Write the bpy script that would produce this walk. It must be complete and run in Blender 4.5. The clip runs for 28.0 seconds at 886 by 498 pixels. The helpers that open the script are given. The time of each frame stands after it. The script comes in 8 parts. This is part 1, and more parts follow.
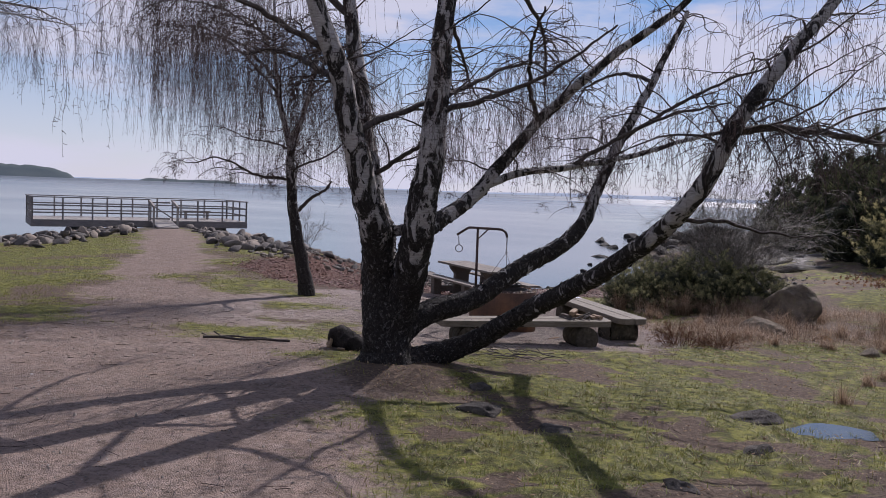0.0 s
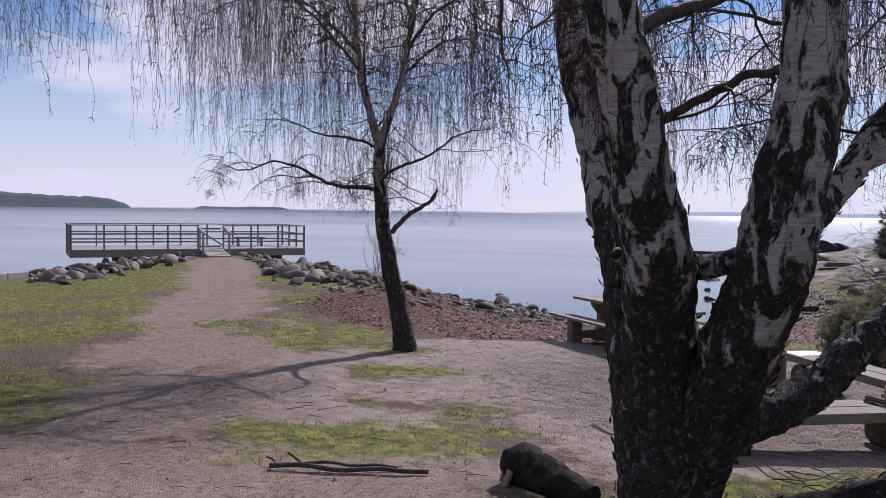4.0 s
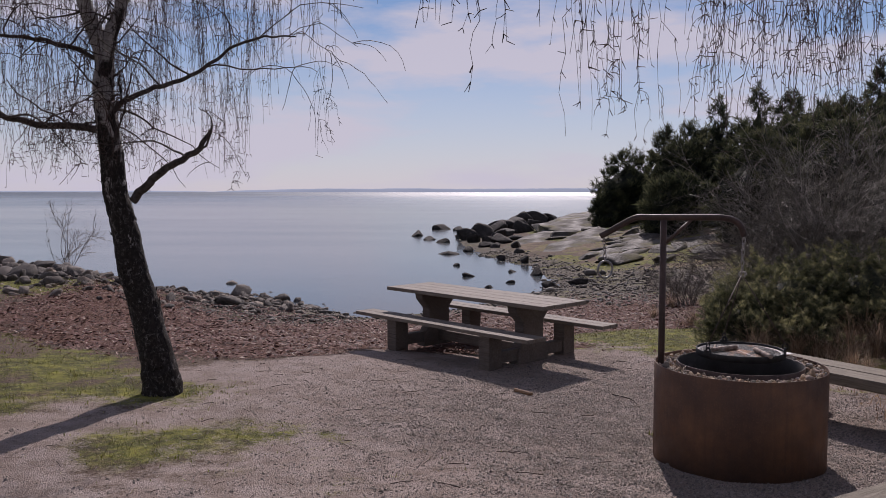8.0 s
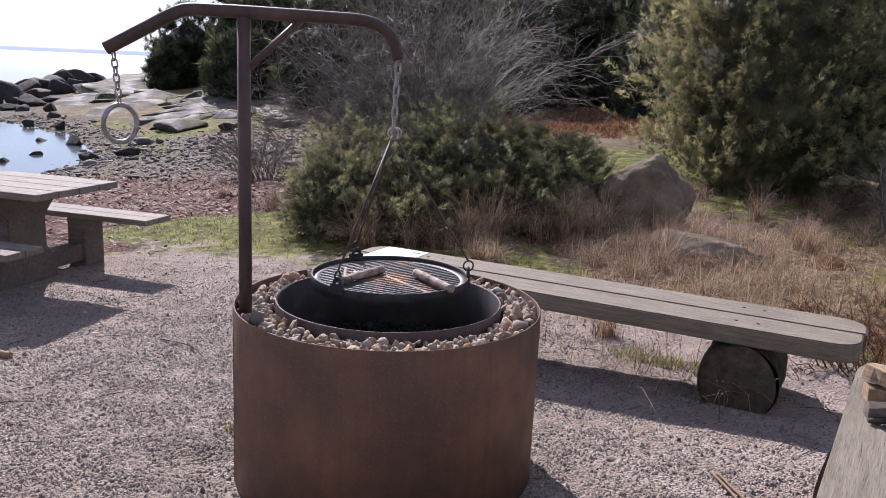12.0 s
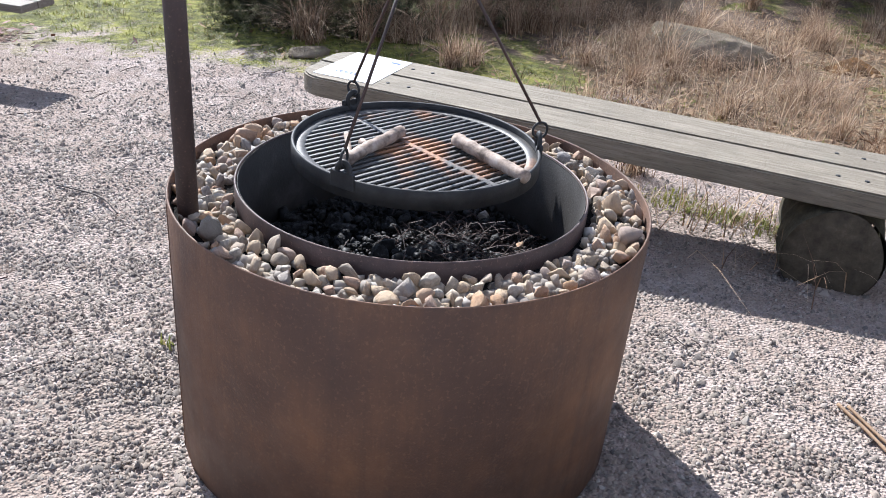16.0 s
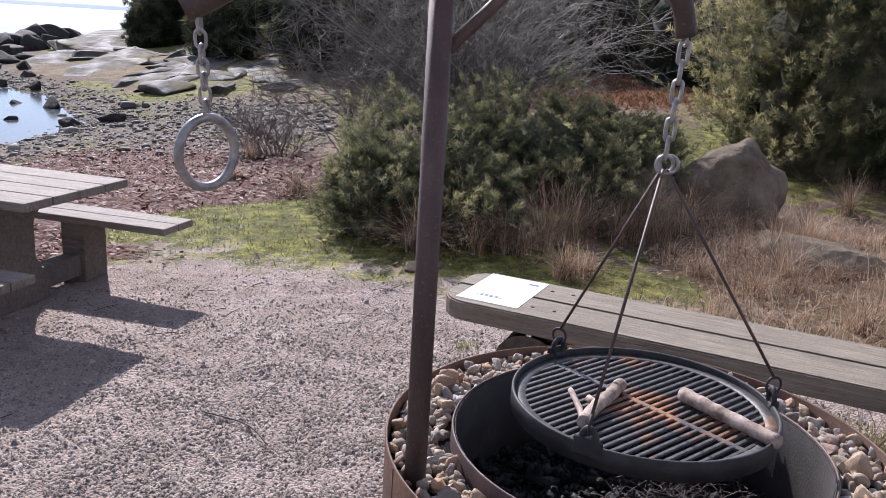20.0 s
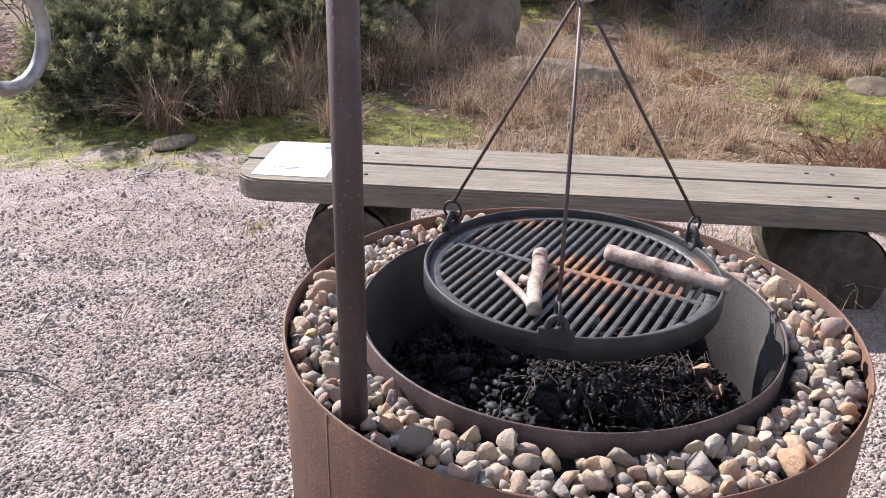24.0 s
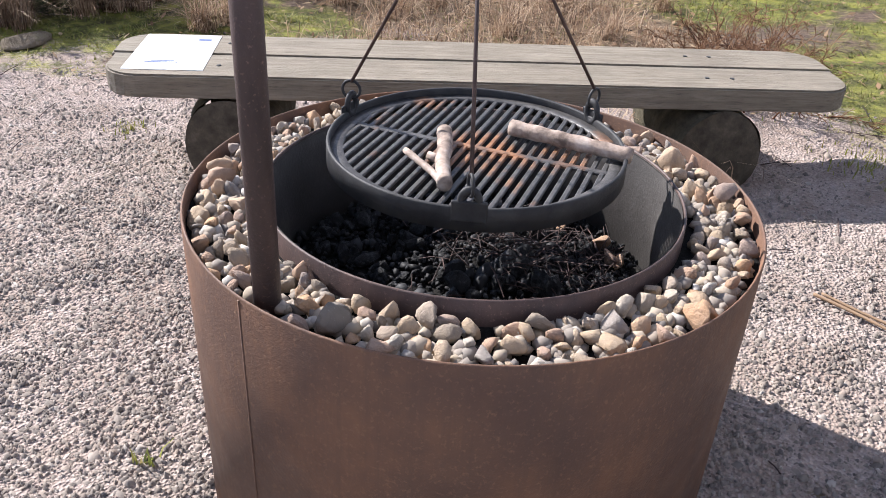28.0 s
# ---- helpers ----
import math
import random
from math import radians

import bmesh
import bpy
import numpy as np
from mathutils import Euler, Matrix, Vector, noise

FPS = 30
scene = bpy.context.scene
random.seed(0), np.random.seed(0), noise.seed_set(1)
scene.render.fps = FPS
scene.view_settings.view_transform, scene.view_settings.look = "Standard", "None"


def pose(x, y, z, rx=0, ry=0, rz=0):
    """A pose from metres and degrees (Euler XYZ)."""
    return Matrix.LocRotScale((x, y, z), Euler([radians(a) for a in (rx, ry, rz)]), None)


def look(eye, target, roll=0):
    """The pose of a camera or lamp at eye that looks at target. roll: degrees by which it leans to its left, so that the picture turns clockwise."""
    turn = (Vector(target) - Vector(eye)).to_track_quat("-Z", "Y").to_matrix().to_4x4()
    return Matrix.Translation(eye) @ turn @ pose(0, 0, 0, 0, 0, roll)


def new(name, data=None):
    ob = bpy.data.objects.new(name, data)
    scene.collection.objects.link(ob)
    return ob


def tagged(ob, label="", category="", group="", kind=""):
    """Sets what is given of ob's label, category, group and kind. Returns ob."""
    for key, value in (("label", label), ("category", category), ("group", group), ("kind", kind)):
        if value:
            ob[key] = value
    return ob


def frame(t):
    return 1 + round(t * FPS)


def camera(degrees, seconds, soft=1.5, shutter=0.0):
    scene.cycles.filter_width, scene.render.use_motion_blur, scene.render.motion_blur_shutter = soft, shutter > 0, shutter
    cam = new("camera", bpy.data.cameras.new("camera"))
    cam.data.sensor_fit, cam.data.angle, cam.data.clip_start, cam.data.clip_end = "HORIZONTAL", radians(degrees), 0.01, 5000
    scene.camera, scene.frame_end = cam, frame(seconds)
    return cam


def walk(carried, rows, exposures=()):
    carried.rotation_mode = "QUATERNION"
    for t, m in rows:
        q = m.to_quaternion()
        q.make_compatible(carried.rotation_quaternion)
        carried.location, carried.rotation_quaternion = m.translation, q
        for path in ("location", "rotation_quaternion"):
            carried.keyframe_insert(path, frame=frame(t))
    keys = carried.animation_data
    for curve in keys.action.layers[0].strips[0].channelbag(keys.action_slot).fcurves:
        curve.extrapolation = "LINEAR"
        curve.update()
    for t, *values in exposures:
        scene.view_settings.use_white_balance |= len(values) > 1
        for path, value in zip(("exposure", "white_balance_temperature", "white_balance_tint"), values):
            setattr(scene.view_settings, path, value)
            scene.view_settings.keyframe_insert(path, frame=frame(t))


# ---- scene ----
cam = camera(56.5, 28.0, 0.75)
PATH = [
    (0.0, (0.000, 0.000, 1.500), (-0.729, 1.857, 1.360), 2.17),
    (0.5, (-0.289, 0.536, 1.444), (-1.076, 2.369, 1.302), 2.69),
    (1.0, (-0.610, 1.068, 1.435), (-1.360, 2.916, 1.278), 2.70),
    (1.5, (-0.959, 1.650, 1.417), (-1.689, 3.507, 1.271), 2.38),
    (2.0, (-1.397, 2.138, 1.387), (-2.086, 4.008, 1.221), 2.09),
    (2.5, (-1.826, 2.656, 1.342), (-2.537, 4.519, 1.189), 1.67),
    (3.0, (-2.323, 3.133, 1.328), (-3.068, 4.984, 1.198), 1.28),
    (3.5, (-2.762, 3.602, 1.295), (-3.520, 5.449, 1.174), 0.89),
    (4.0, (-3.237, 4.061, 1.301), (-4.078, 5.873, 1.210), 0.79),
    (4.5, (-3.695, 4.476, 1.274), (-4.561, 6.276, 1.168), 0.66),
    (6.5, (-5.111, 6.317, 1.103), (-5.794, 8.194, 0.991), -0.15),
    (7.0, (-5.409, 6.745, 1.102), (-5.900, 8.678, 0.958), -0.90),
    (7.5, (-5.667, 7.262, 1.109), (-6.067, 9.217, 0.973), -0.70),
    (8.0, (-5.845, 7.645, 1.065), (-5.972, 9.636, 0.926), -0.00),
    (8.5, (-5.917, 8.007, 1.040), (-5.844, 10.002, 0.910), 0.10),
    (9.0, (-5.931, 8.381, 1.046), (-5.762, 10.370, 0.919), 0.40),
    (9.5, (-5.832, 8.857, 0.950), (-5.286, 10.774, 0.779), 1.30),
    (10.0, (-5.737, 9.158, 0.920), (-5.001, 11.008, 0.730), 1.30),
    (10.5, (-5.554, 9.521, 0.883), (-4.791, 11.353, 0.640), 1.90),
    (11.0, (-5.463, 9.867, 0.807), (-4.647, 11.663, 0.477), 3.20),
    (11.5, (-5.379, 10.242, 0.759), (-4.532, 12.012, 0.371), 2.90),
    (13.5, (-5.093, 11.713, 0.673), (-4.199, 13.342, -0.067), 3.70),
    (14.0, (-5.063, 11.814, 0.653), (-4.142, 13.335, -0.261), 4.90),
    (14.5, (-5.067, 11.853, 0.640), (-4.124, 13.348, -0.295), 5.10),
    (15.0, (-5.072, 11.865, 0.642), (-4.116, 13.343, -0.308), 5.30),
    (15.5, (-5.070, 11.853, 0.653), (-4.105, 13.323, -0.300), 5.20),
    (16.0, (-5.081, 11.860, 0.659), (-4.110, 13.340, -0.271), 5.40),
    (16.5, (-5.108, 11.883, 0.722), (-4.139, 13.460, -0.035), 4.20),
    (17.0, (-5.149, 11.905, 0.814), (-4.209, 13.561, 0.202), 3.00),
    (17.5, (-5.181, 11.908, 0.845), (-4.288, 13.637, 0.382), 2.80),
    (18.0, (-5.194, 11.901, 0.849), (-4.330, 13.660, 0.453), 2.20),
    (18.5, (-5.183, 11.901, 0.841), (-4.335, 13.671, 0.457), 1.90),
    (19.0, (-5.135, 11.913, 0.819), (-4.307, 13.693, 0.438), 1.90),
    (19.5, (-5.211, 11.993, 0.782), (-4.385, 13.772, 0.389), 2.20),
    (20.0, (-5.355, 12.154, 0.739), (-4.451, 13.863, 0.226), 3.50),
    (20.5, (-5.367, 12.337, 0.713), (-4.351, 13.961, 0.138), 4.60),
    (21.0, (-5.343, 12.501, 0.721), (-4.177, 14.013, 0.128), 4.80),
    (21.5, (-5.456, 12.611, 0.730), (-4.088, 13.930, 0.106), 4.88),
    (23.5, (-5.434, 12.674, 0.695), (-4.065, 13.943, -0.022), 1.70),
    (24.0, (-5.426, 12.662, 0.675), (-4.059, 13.862, -0.156), 1.30),
    (24.5, (-5.411, 12.636, 0.658), (-4.024, 13.762, -0.242), 1.50),
    (25.0, (-5.405, 12.627, 0.660), (-4.007, 13.722, -0.259), 1.50),
    (25.5, (-5.407, 12.621, 0.664), (-4.001, 13.695, -0.269), 1.40),
    (26.0, (-5.407, 12.615, 0.663), (-3.997, 13.672, -0.284), 1.30),
    (26.5, (-5.406, 12.622, 0.650), (-3.993, 13.664, -0.309), 1.20),
    (27.0, (-5.407, 12.637, 0.639), (-3.991, 13.659, -0.336), 1.50),
    (27.5, (-5.421, 12.663, 0.627), (-3.995, 13.650, -0.370), 2.00),
    (28.0, (-5.454, 12.706, 0.614), (-3.990, 13.605, -0.409), 3.20),
]
EXPOSURES = [(0.0, -0.22, 6100, 22), (2.0, -0.02, 6150, 23), (4.0, -0.03, 6050, 24), (7.0, -0.58, 6400, 25), (8.0, -0.48, 6450, 25), (9.0, -0.36, 6500, 25), (10.0, 0.27, 6300, 22), (11.5, 0.5, 6100, 22), (14.0, 1.22, 6050, 17),
             (16.0, 1.24, 5800, 10), (17.0, 1.14, 5500, 11), (18.0, 0.5, 5800, 20), (19.0, 0.4, 5950, 22), (20.0, 0.76, 5950, 20), (21.0, 1.2, 5950, 18), (24.0, 1.22, 6100, 17), (28.0, 1.2, 6100, 14)]
walk(cam, [(t, look(eye, target, roll)) for t, eye, target, roll in PATH], EXPOSURES)
# ---------------------------------------------------------------- light
SUN_AZ, SUN_EL = 3.5, 37.0
sun_way = Vector((math.sin(radians(SUN_AZ)) * math.cos(radians(SUN_EL)),
                  math.cos(radians(SUN_AZ)) * math.cos(radians(SUN_EL)), math.sin(radians(SUN_EL))))
sun = new("sun", bpy.data.lights.new("sun", "SUN"))
sun.data.energy, sun.data.angle, sun.data.color = 5.2, radians(0.53), (1.0, 0.95, 0.87)
sun.matrix_world = look(sun_way * 60, (0, 0, 0))

world = bpy.data.worlds.new("sky")
scene.world = world
world.use_nodes = True
wt = world.node_tree
for nd in list(wt.nodes):
    wt.nodes.remove(nd)


def wnode(kind, **kw):
    nd = wt.nodes.new(kind)
    for k, v in kw.items():
        nd.inputs[k].default_value = v
    return nd


sky = wt.nodes.new("ShaderNodeTexSky")
sky.sky_type, sky.sun_disc = "NISHITA", False
sky.sun_elevation, sky.sun_rotation = radians(SUN_EL), radians(SUN_AZ)
sky.air_density, sky.dust_density, sky.ozone_density = 1.0, 0.0, 4.0
coord = wt.nodes.new("ShaderNodeTexCoord")
stretch = wt.nodes.new("ShaderNodeMapping")
stretch.inputs["Scale"].default_value = (1.3, 1.3, 5.5)
cl1 = wnode("ShaderNodeTexNoise", Scale=1.9, Detail=7.0, Roughness=0.55)
ramp = wt.nodes.new("ShaderNodeValToRGB")
ramp.color_ramp.elements[0].position, ramp.color_ramp.elements[1].position = 0.46, 0.57
ramp.color_ramp.elements[0].color = (0.0, 0.0, 0.0, 1)
cloud = wt.nodes.new("ShaderNodeMixRGB")
cloud.inputs[2].default_value = (8.8, 8.7, 9.3, 1)
thin = wt.nodes.new("ShaderNodeMath")
thin.operation = "MULTIPLY"
thin.inputs[1].default_value = 0.85
# pale haze towards the horizon
part_z = wt.nodes.new("ShaderNodeSeparateXYZ")
hazy = wt.nodes.new("ShaderNodeValToRGB")
hazy.color_ramp.elements[0].position, hazy.color_ramp.elements[1].position = 0.0, 0.21
hazy.color_ramp.elements[0].color, hazy.color_ramp.elements[1].color = (0.75, 0.75, 0.75, 1), (0.0, 0.0, 0.0, 1)
mist = wt.nodes.new("ShaderNodeMixRGB")
mist.inputs[2].default_value = (8.3, 8.5, 9.6, 1)
back = wnode("ShaderNodeBackground", Strength=0.088)
wout = wt.nodes.new("ShaderNodeOutputWorld")
wt.links.new(coord.outputs["Generated"], stretch.inputs["Vector"])
wt.links.new(stretch.outputs[0], cl1.inputs["Vector"])
wt.links.new(cl1.outputs["Fac"], ramp.inputs[0])
wt.links.new(ramp.outputs[0], thin.inputs[0])
wt.links.new(thin.outputs[0], cloud.inputs[0])
wt.links.new(sky.outputs[0], cloud.inputs[1])
wt.links.new(coord.outputs["Generated"], part_z.inputs[0])
wt.links.new(part_z.outputs[2], hazy.inputs[0])
wt.links.new(hazy.outputs[0], mist.inputs[0])
wt.links.new(cloud.outputs[0], mist.inputs[1])
wt.links.new(mist.outputs[0], back.inputs["Color"])
wt.links.new(back.outputs[0], wout.inputs[0])

# ---------------------------------------------------------------- materials


def material(name, build, rough=0.8, metal=0.0, spec=0.5):
    m = bpy.data.materials.new(name)
    m.use_nodes = True
    nt = m.node_tree
    b = nt.nodes["Principled BSDF"]
    b.inputs["Roughness"].default_value = rough
    b.inputs["Metallic"].default_value = metal
    b.inputs["Specular IOR Level"].default_value = spec
    build(Nodes(nt, b))
    return m


class Nodes:
    """Short hand for wiring a node tree."""

    def __init__(self, nt, bsdf):
        self.nt, self.b = nt, bsdf

    def add(self, kind, **kw):
        nd = self.nt.nodes.new(kind)
        for k, v in kw.items():
            nd.inputs[k].default_value = v
        return nd

    def link(self, a, b):
        self.nt.links.new(a, b)

    def place(self, scale=(1, 1, 1), which="Object"):
        tc, mp = self.add("ShaderNodeTexCoord"), self.add("ShaderNodeMapping")
        mp.inputs["Scale"].default_value = scale
        self.link(tc.outputs[which], mp.inputs["Vector"])
        return mp.outputs[0]

    def noise(self, vec, scale, detail=4.0, rough=0.6, distort=0.0):
        nd = self.add("ShaderNodeTexNoise", Scale=scale, Detail=detail, Roughness=rough, Distortion=distort)
        self.link(vec, nd.inputs["Vector"])
        return nd.outputs["Fac"]

    def cells(self, vec, scale, out="Distance", rnd=1.0):
        nd = self.add("ShaderNodeTexVoronoi", Scale=scale, Randomness=rnd)
        self.link(vec, nd.inputs["Vector"])
        return nd.outputs[out]

    def ramp(self, fac, *stops):
        nd = self.add("ShaderNodeValToRGB")
        el = nd.color_ramp.elements
        while len(el) < len(stops):
            el.new(0.5)
        for e, (p, c) in zip(el, stops):
            e.position, e.color = p, (c if isinstance(c, tuple) else (c, c, c)) + (1,)
        self.link(fac, nd.inputs[0])
        return nd.outputs[0]

    def mix(self, fac, a, b, mode="MIX"):
        nd = self.add("ShaderNodeMixRGB")
        nd.blend_type = mode
        for i, v in ((0, fac), (1, a), (2, b)):
            if isinstance(v, (int, float)):
                nd.inputs[i].default_value = v if i == 0 else (v, v, v, 1)
            elif isinstance(v, tuple):
                nd.inputs[i].default_value = v + (1,)
            else:
                self.link(v, nd.inputs[i])
        return nd.outputs[0]

    def math(self, op, a, b=0.0):
        nd = self.add("ShaderNodeMath")
        nd.operation = op
        for i, v in enumerate((a, b)):
            if isinstance(v, (int, float)):
                nd.inputs[i].default_value = v
            else:
                self.link(v, nd.inputs[i])
        return nd.outputs[0]

    def colour(self, c):
        if isinstance(c, tuple):
            self.b.inputs["Base Color"].default_value = c + (1,)
        else:
            self.link(c, self.b.inputs["Base Color"])

    def rough(self, r):
        self.link(r, self.b.inputs["Roughness"])

    def bump(self, h, dist=0.01, strength=1.0):
        nd = self.add("ShaderNodeBump", Distance=dist, Strength=strength)
        self.link(h, nd.inputs["Height"])
        self.link(nd.outputs[0], self.b.inputs["Normal"])

    def leafy(self, col, share=0.4):
        """Thin growth: some of the light comes through."""
        self.colour(col)
        tr, mx = self.add("ShaderNodeBsdfTranslucent"), self.add("ShaderNodeMixShader", Fac=share)
        self.link(col, tr.inputs["Color"])
        self.link(self.b.outputs[0], mx.inputs[1])
        self.link(tr.outputs[0], mx.inputs[2])
        self.link(mx.outputs[0], self.nt.nodes["Material Output"].inputs["Surface"])

    def random(self):
        return self.add("ShaderNodeObjectInfo").outputs["Random"]

    def island(self):
        return self.add("ShaderNodeNewGeometry").outputs["Random Per Island"]

    def attribute(self, name):
        nd = self.add("ShaderNodeAttribute")
        nd.attribute_name = name
        sp = self.add("ShaderNodeSeparateColor")
        self.link(nd.outputs["Color"], sp.inputs[0])
        return sp.outputs


def m_ground(n):
    v = n.place()
    zone, more = n.attribute("zone"), n.attribute("more")
    big, mid, fine = n.noise(v, 0.7, 5), n.noise(v, 5.0, 6), n.noise(v, 42.0, 4)
    edge = n.math("ADD", n.math("MULTIPLY", n.math("SUBTRACT", mid, 0.5), 1.1), n.math("MULTIPLY", n.math("SUBTRACT", fine, 0.5), 0.7))
    edge = n.math("ADD", edge, n.math("MULTIPLY", n.math("SUBTRACT", n.noise(v, 1.6, 6, 0.65), 0.5), 1.2))

    def mask(z, lo=0.36, hi=0.64):
        return n.ramp(n.math("ADD", z, edge), (lo, 0.0), (hi, 1.0))

    # turf: moss, short grass and dead straw
    green = n.ramp(n.noise(v, 6.0, 8, 0.7), (0.34, (0.022, 0.022, 0.01)), (0.48, (0.09, 0.10, 0.022)), (0.64, (0.27, 0.265, 0.05)))
    green = n.mix(n.ramp(n.noise(v, 70.0, 4), (0.42, 0.0), (0.7, 0.5)), green, (0.20, 0.16, 0.075))
    litter = n.ramp(n.noise(v, 24.0, 7, 0.75), (0.30, (0.04, 0.03, 0.024)), (0.5, (0.115, 0.08, 0.058)), (0.66, (0.19, 0.14, 0.10)), (0.8, (0.30, 0.235, 0.175)))
    turf = n.mix(n.ramp(n.math("ADD", more[2], n.math("MULTIPLY", edge, 0.55)), (0.36, 0.0), (0.56, 1.0)), litter, green)
    dry = n.ramp(n.noise(v, 14.0, 7, 0.75), (0.3, (0.07, 0.05, 0.033)), (0.5, (0.18, 0.13, 0.085)), (0.72, (0.35, 0.275, 0.18)))
    soil = n.mix(mask(more[0]), turf, dry)
    # crushed stone
    pick = n.cells(v, 95.0, "Color")
    grain = n.mix(0.55, n.ramp(n.math("MULTIPLY", n.add_sep(pick), 1.0), (0.0, (0.17, 0.145, 0.13)), (0.35, (0.28, 0.24, 0.22)), (0.75, (0.37, 0.32, 0.29)), (1.0, (0.46, 0.41, 0.38))), (0.35, 0.278, 0.243))
    grain = n.mix(n.ramp(big, (0.35, 0.0), (0.7, 0.45)), grain, (0.31, 0.24, 0.203))
    grain = n.mix(n.ramp(n.noise(v, 1.7, 6), (0.55, 0.0), (0.75, 0.5)), grain, (0.23, 0.19, 0.15))
    grain = n.mix(n.math("MULTIPLY", more[1], n.ramp(n.noise(v, 3.3, 7, 0.7), (0.3, 0.35), (0.6, 0.88))), grain, (0.272, 0.196, 0.154))
    grain = n.mix(n.ramp(n.noise(v, 4.2, 8, 0.72), (0.42, 0.55), (0.56, 0.0)), grain, (0.19, 0.14, 0.11))
    worn = n.math("MULTIPLY", more[1], n.ramp(n.noise(v, 19.0, 7, 0.78), (0.38, 0.75), (0.52, 0.0)))
    grain = n.mix(worn, grain, (0.085, 0.063, 0.048))
    grain = n.mix(n.math("MULTIPLY", more[1], n.ramp(n.noise(v, 31.0, 6, 0.75), (0.6, 0.0), (0.72, 0.6))), grain, (0.40, 0.33, 0.27))
    col = n.mix(mask(zone[0]), soil, grain)
    # cast-up weed
    weed = n.ramp(n.noise(v, 16.0, 6, 0.75), (0.32, (0.055, 0.028, 0.02)), (0.5, (0.15, 0.076, 0.055)), (0.63, (0.23, 0.135, 0.10)), (0.75, (0.38, 0.30, 0.235)))
    col = n.mix(mask(zone[1]), col, weed)
    # shingle
    sh = n.ramp(n.add_sep(n.cells(v, 24.0, "Color")), (0.0, (0.045, 0.038, 0.03)), (0.5, (0.115, 0.095, 0.072)), (1.0, (0.21, 0.185, 0.15)))
    sh = n.mix(n.ramp(n.noise(v, 0.9, 6, 0.7), (0.52, 0.0), (0.62, 0.8)), sh, n.ramp(n.noise(v, 9.0, 6), (0.35, (0.05, 0.05, 0.016)), (0.65, (0.17, 0.165, 0.045))))
    col = n.mix(mask(zone[2]), col, sh)
    n.colour(col)
    g = n.cells(v, 95.0)
    hgt = n.mix(mask(zone[0]), n.math("MULTIPLY", n.noise(v, 60.0, 5, 0.7), 1.3), n.math("MULTIPLY", g, 0.7))
    hgt = n.mix(mask(zone[2]), hgt, n.math("MULTIPLY", n.cells(v, 24.0), 2.0))
    hgt = n.mix(mask(zone[1]), hgt, n.math("MULTIPLY", n.noise(v, 22.0, 5, 0.7), 5.0))
    n.bump(hgt, 0.014, 1.0)


def add_sep(self, c):
    sp = self.add("ShaderNodeSeparateColor")
    self.link(c, sp.inputs[0])
    return sp.outputs[0]


Nodes.add_sep = add_sep


def m_gravel(n):
    r = n.island()
    c = n.ramp(r, (0.0, (0.14, 0.12, 0.11)), (0.3, (0.218, 0.187, 0.162)), (0.6, (0.29, 0.246, 0.21)), (0.85, (0.325, 0.265, 0.22)), (1.0, (0.40, 0.365, 0.33)))
    n.colour(n.mix(0.14, c, (0.02, 0.02, 0.02)))


def m_water(n):
    v = n.place((1, 1, 1))
    n.colour((0.035, 0.05, 0.06))
    w = n.math("ADD", n.noise(n.place((0.9, 2.6, 1)), 1.6, 5, 0.6), n.math("MULTIPLY", n.noise(n.place((0.05, 0.16, 1)), 1.0, 4), 0.8))
    n.bump(w, 0.02, 0.09)
    sep = n.add("ShaderNodeSeparateXYZ")
    n.link(v, sep.inputs[0])
    open_sea = n.ramp(n.math("MULTIPLY", sep.outputs[1], 0.001), (0.09, 0.0), (0.7, 1.0))
    calm = n.ramp(n.noise(n.place((0.012, 0.05, 1)), 1.0, 4), (0.35, 0.11), (0.65, 0.16))
    chop = n.ramp(n.noise(n.place((0.02, 0.004, 1)), 1.0, 5, 0.7), (0.35, 0.30), (0.65, 0.48))
    n.rough(n.mix(open_sea, calm, chop))


def m_bark(n, pale_from=1.85, most=0.1):
    v = n.place()
    hi = n.add("ShaderNodeSeparateXYZ")
    n.link(v, hi.inputs[0])
    patch = n.noise(n.place((1, 1, 0.45)), 8.0, 6, 0.62, 0.7)
    up = n.ramp(n.math("ADD", n.math("MINIMUM", n.math("MULTIPLY", n.math("SUBTRACT", hi.outputs[2], pale_from), 0.3), most), n.math("MULTIPLY", n.math("SUBTRACT", patch, 0.5), 2.3)), (0.05, 0.0), (0.16, 1.0))
    pale = n.ramp(n.noise(n.place((1, 1, 5)), 14.0, 6, 0.7), (0.3, (0.18, 0.155, 0.14)), (0.46, (0.43, 0.395, 0.375)), (0.75, (0.64, 0.61, 0.59)))
    dark = n.ramp(n.noise(v, 38.0, 6, 0.7), (0.3, (0.008, 0.007, 0.006)), (0.55, (0.03, 0.025, 0.022)), (0.75, (0.085, 0.072, 0.065)))
    dark = n.mix(n.ramp(n.noise(n.place((1, 1, 0.7)), 30.0, 7, 0.75, 0.8), (0.54, 0.0), (0.68, 0.5)), dark, pale)
    n.colour(n.mix(up, dark, pale))
    n.bump(n.math("ADD", n.math("MULTIPLY", n.noise(n.place((1, 1, 0.28)), 22.0, 7, 0.75), 1.4), n.math("MULTIPLY", up, 0.35)), 0.035, 1.0)


def m_barkflake(n):
    n.colour(n.ramp(n.island(), (0.0, (0.012, 0.01, 0.009)), (0.5, (0.045, 0.038, 0.033)), (0.82, (0.08, 0.068, 0.06)), (1.0, (0.15, 0.13, 0.12))))


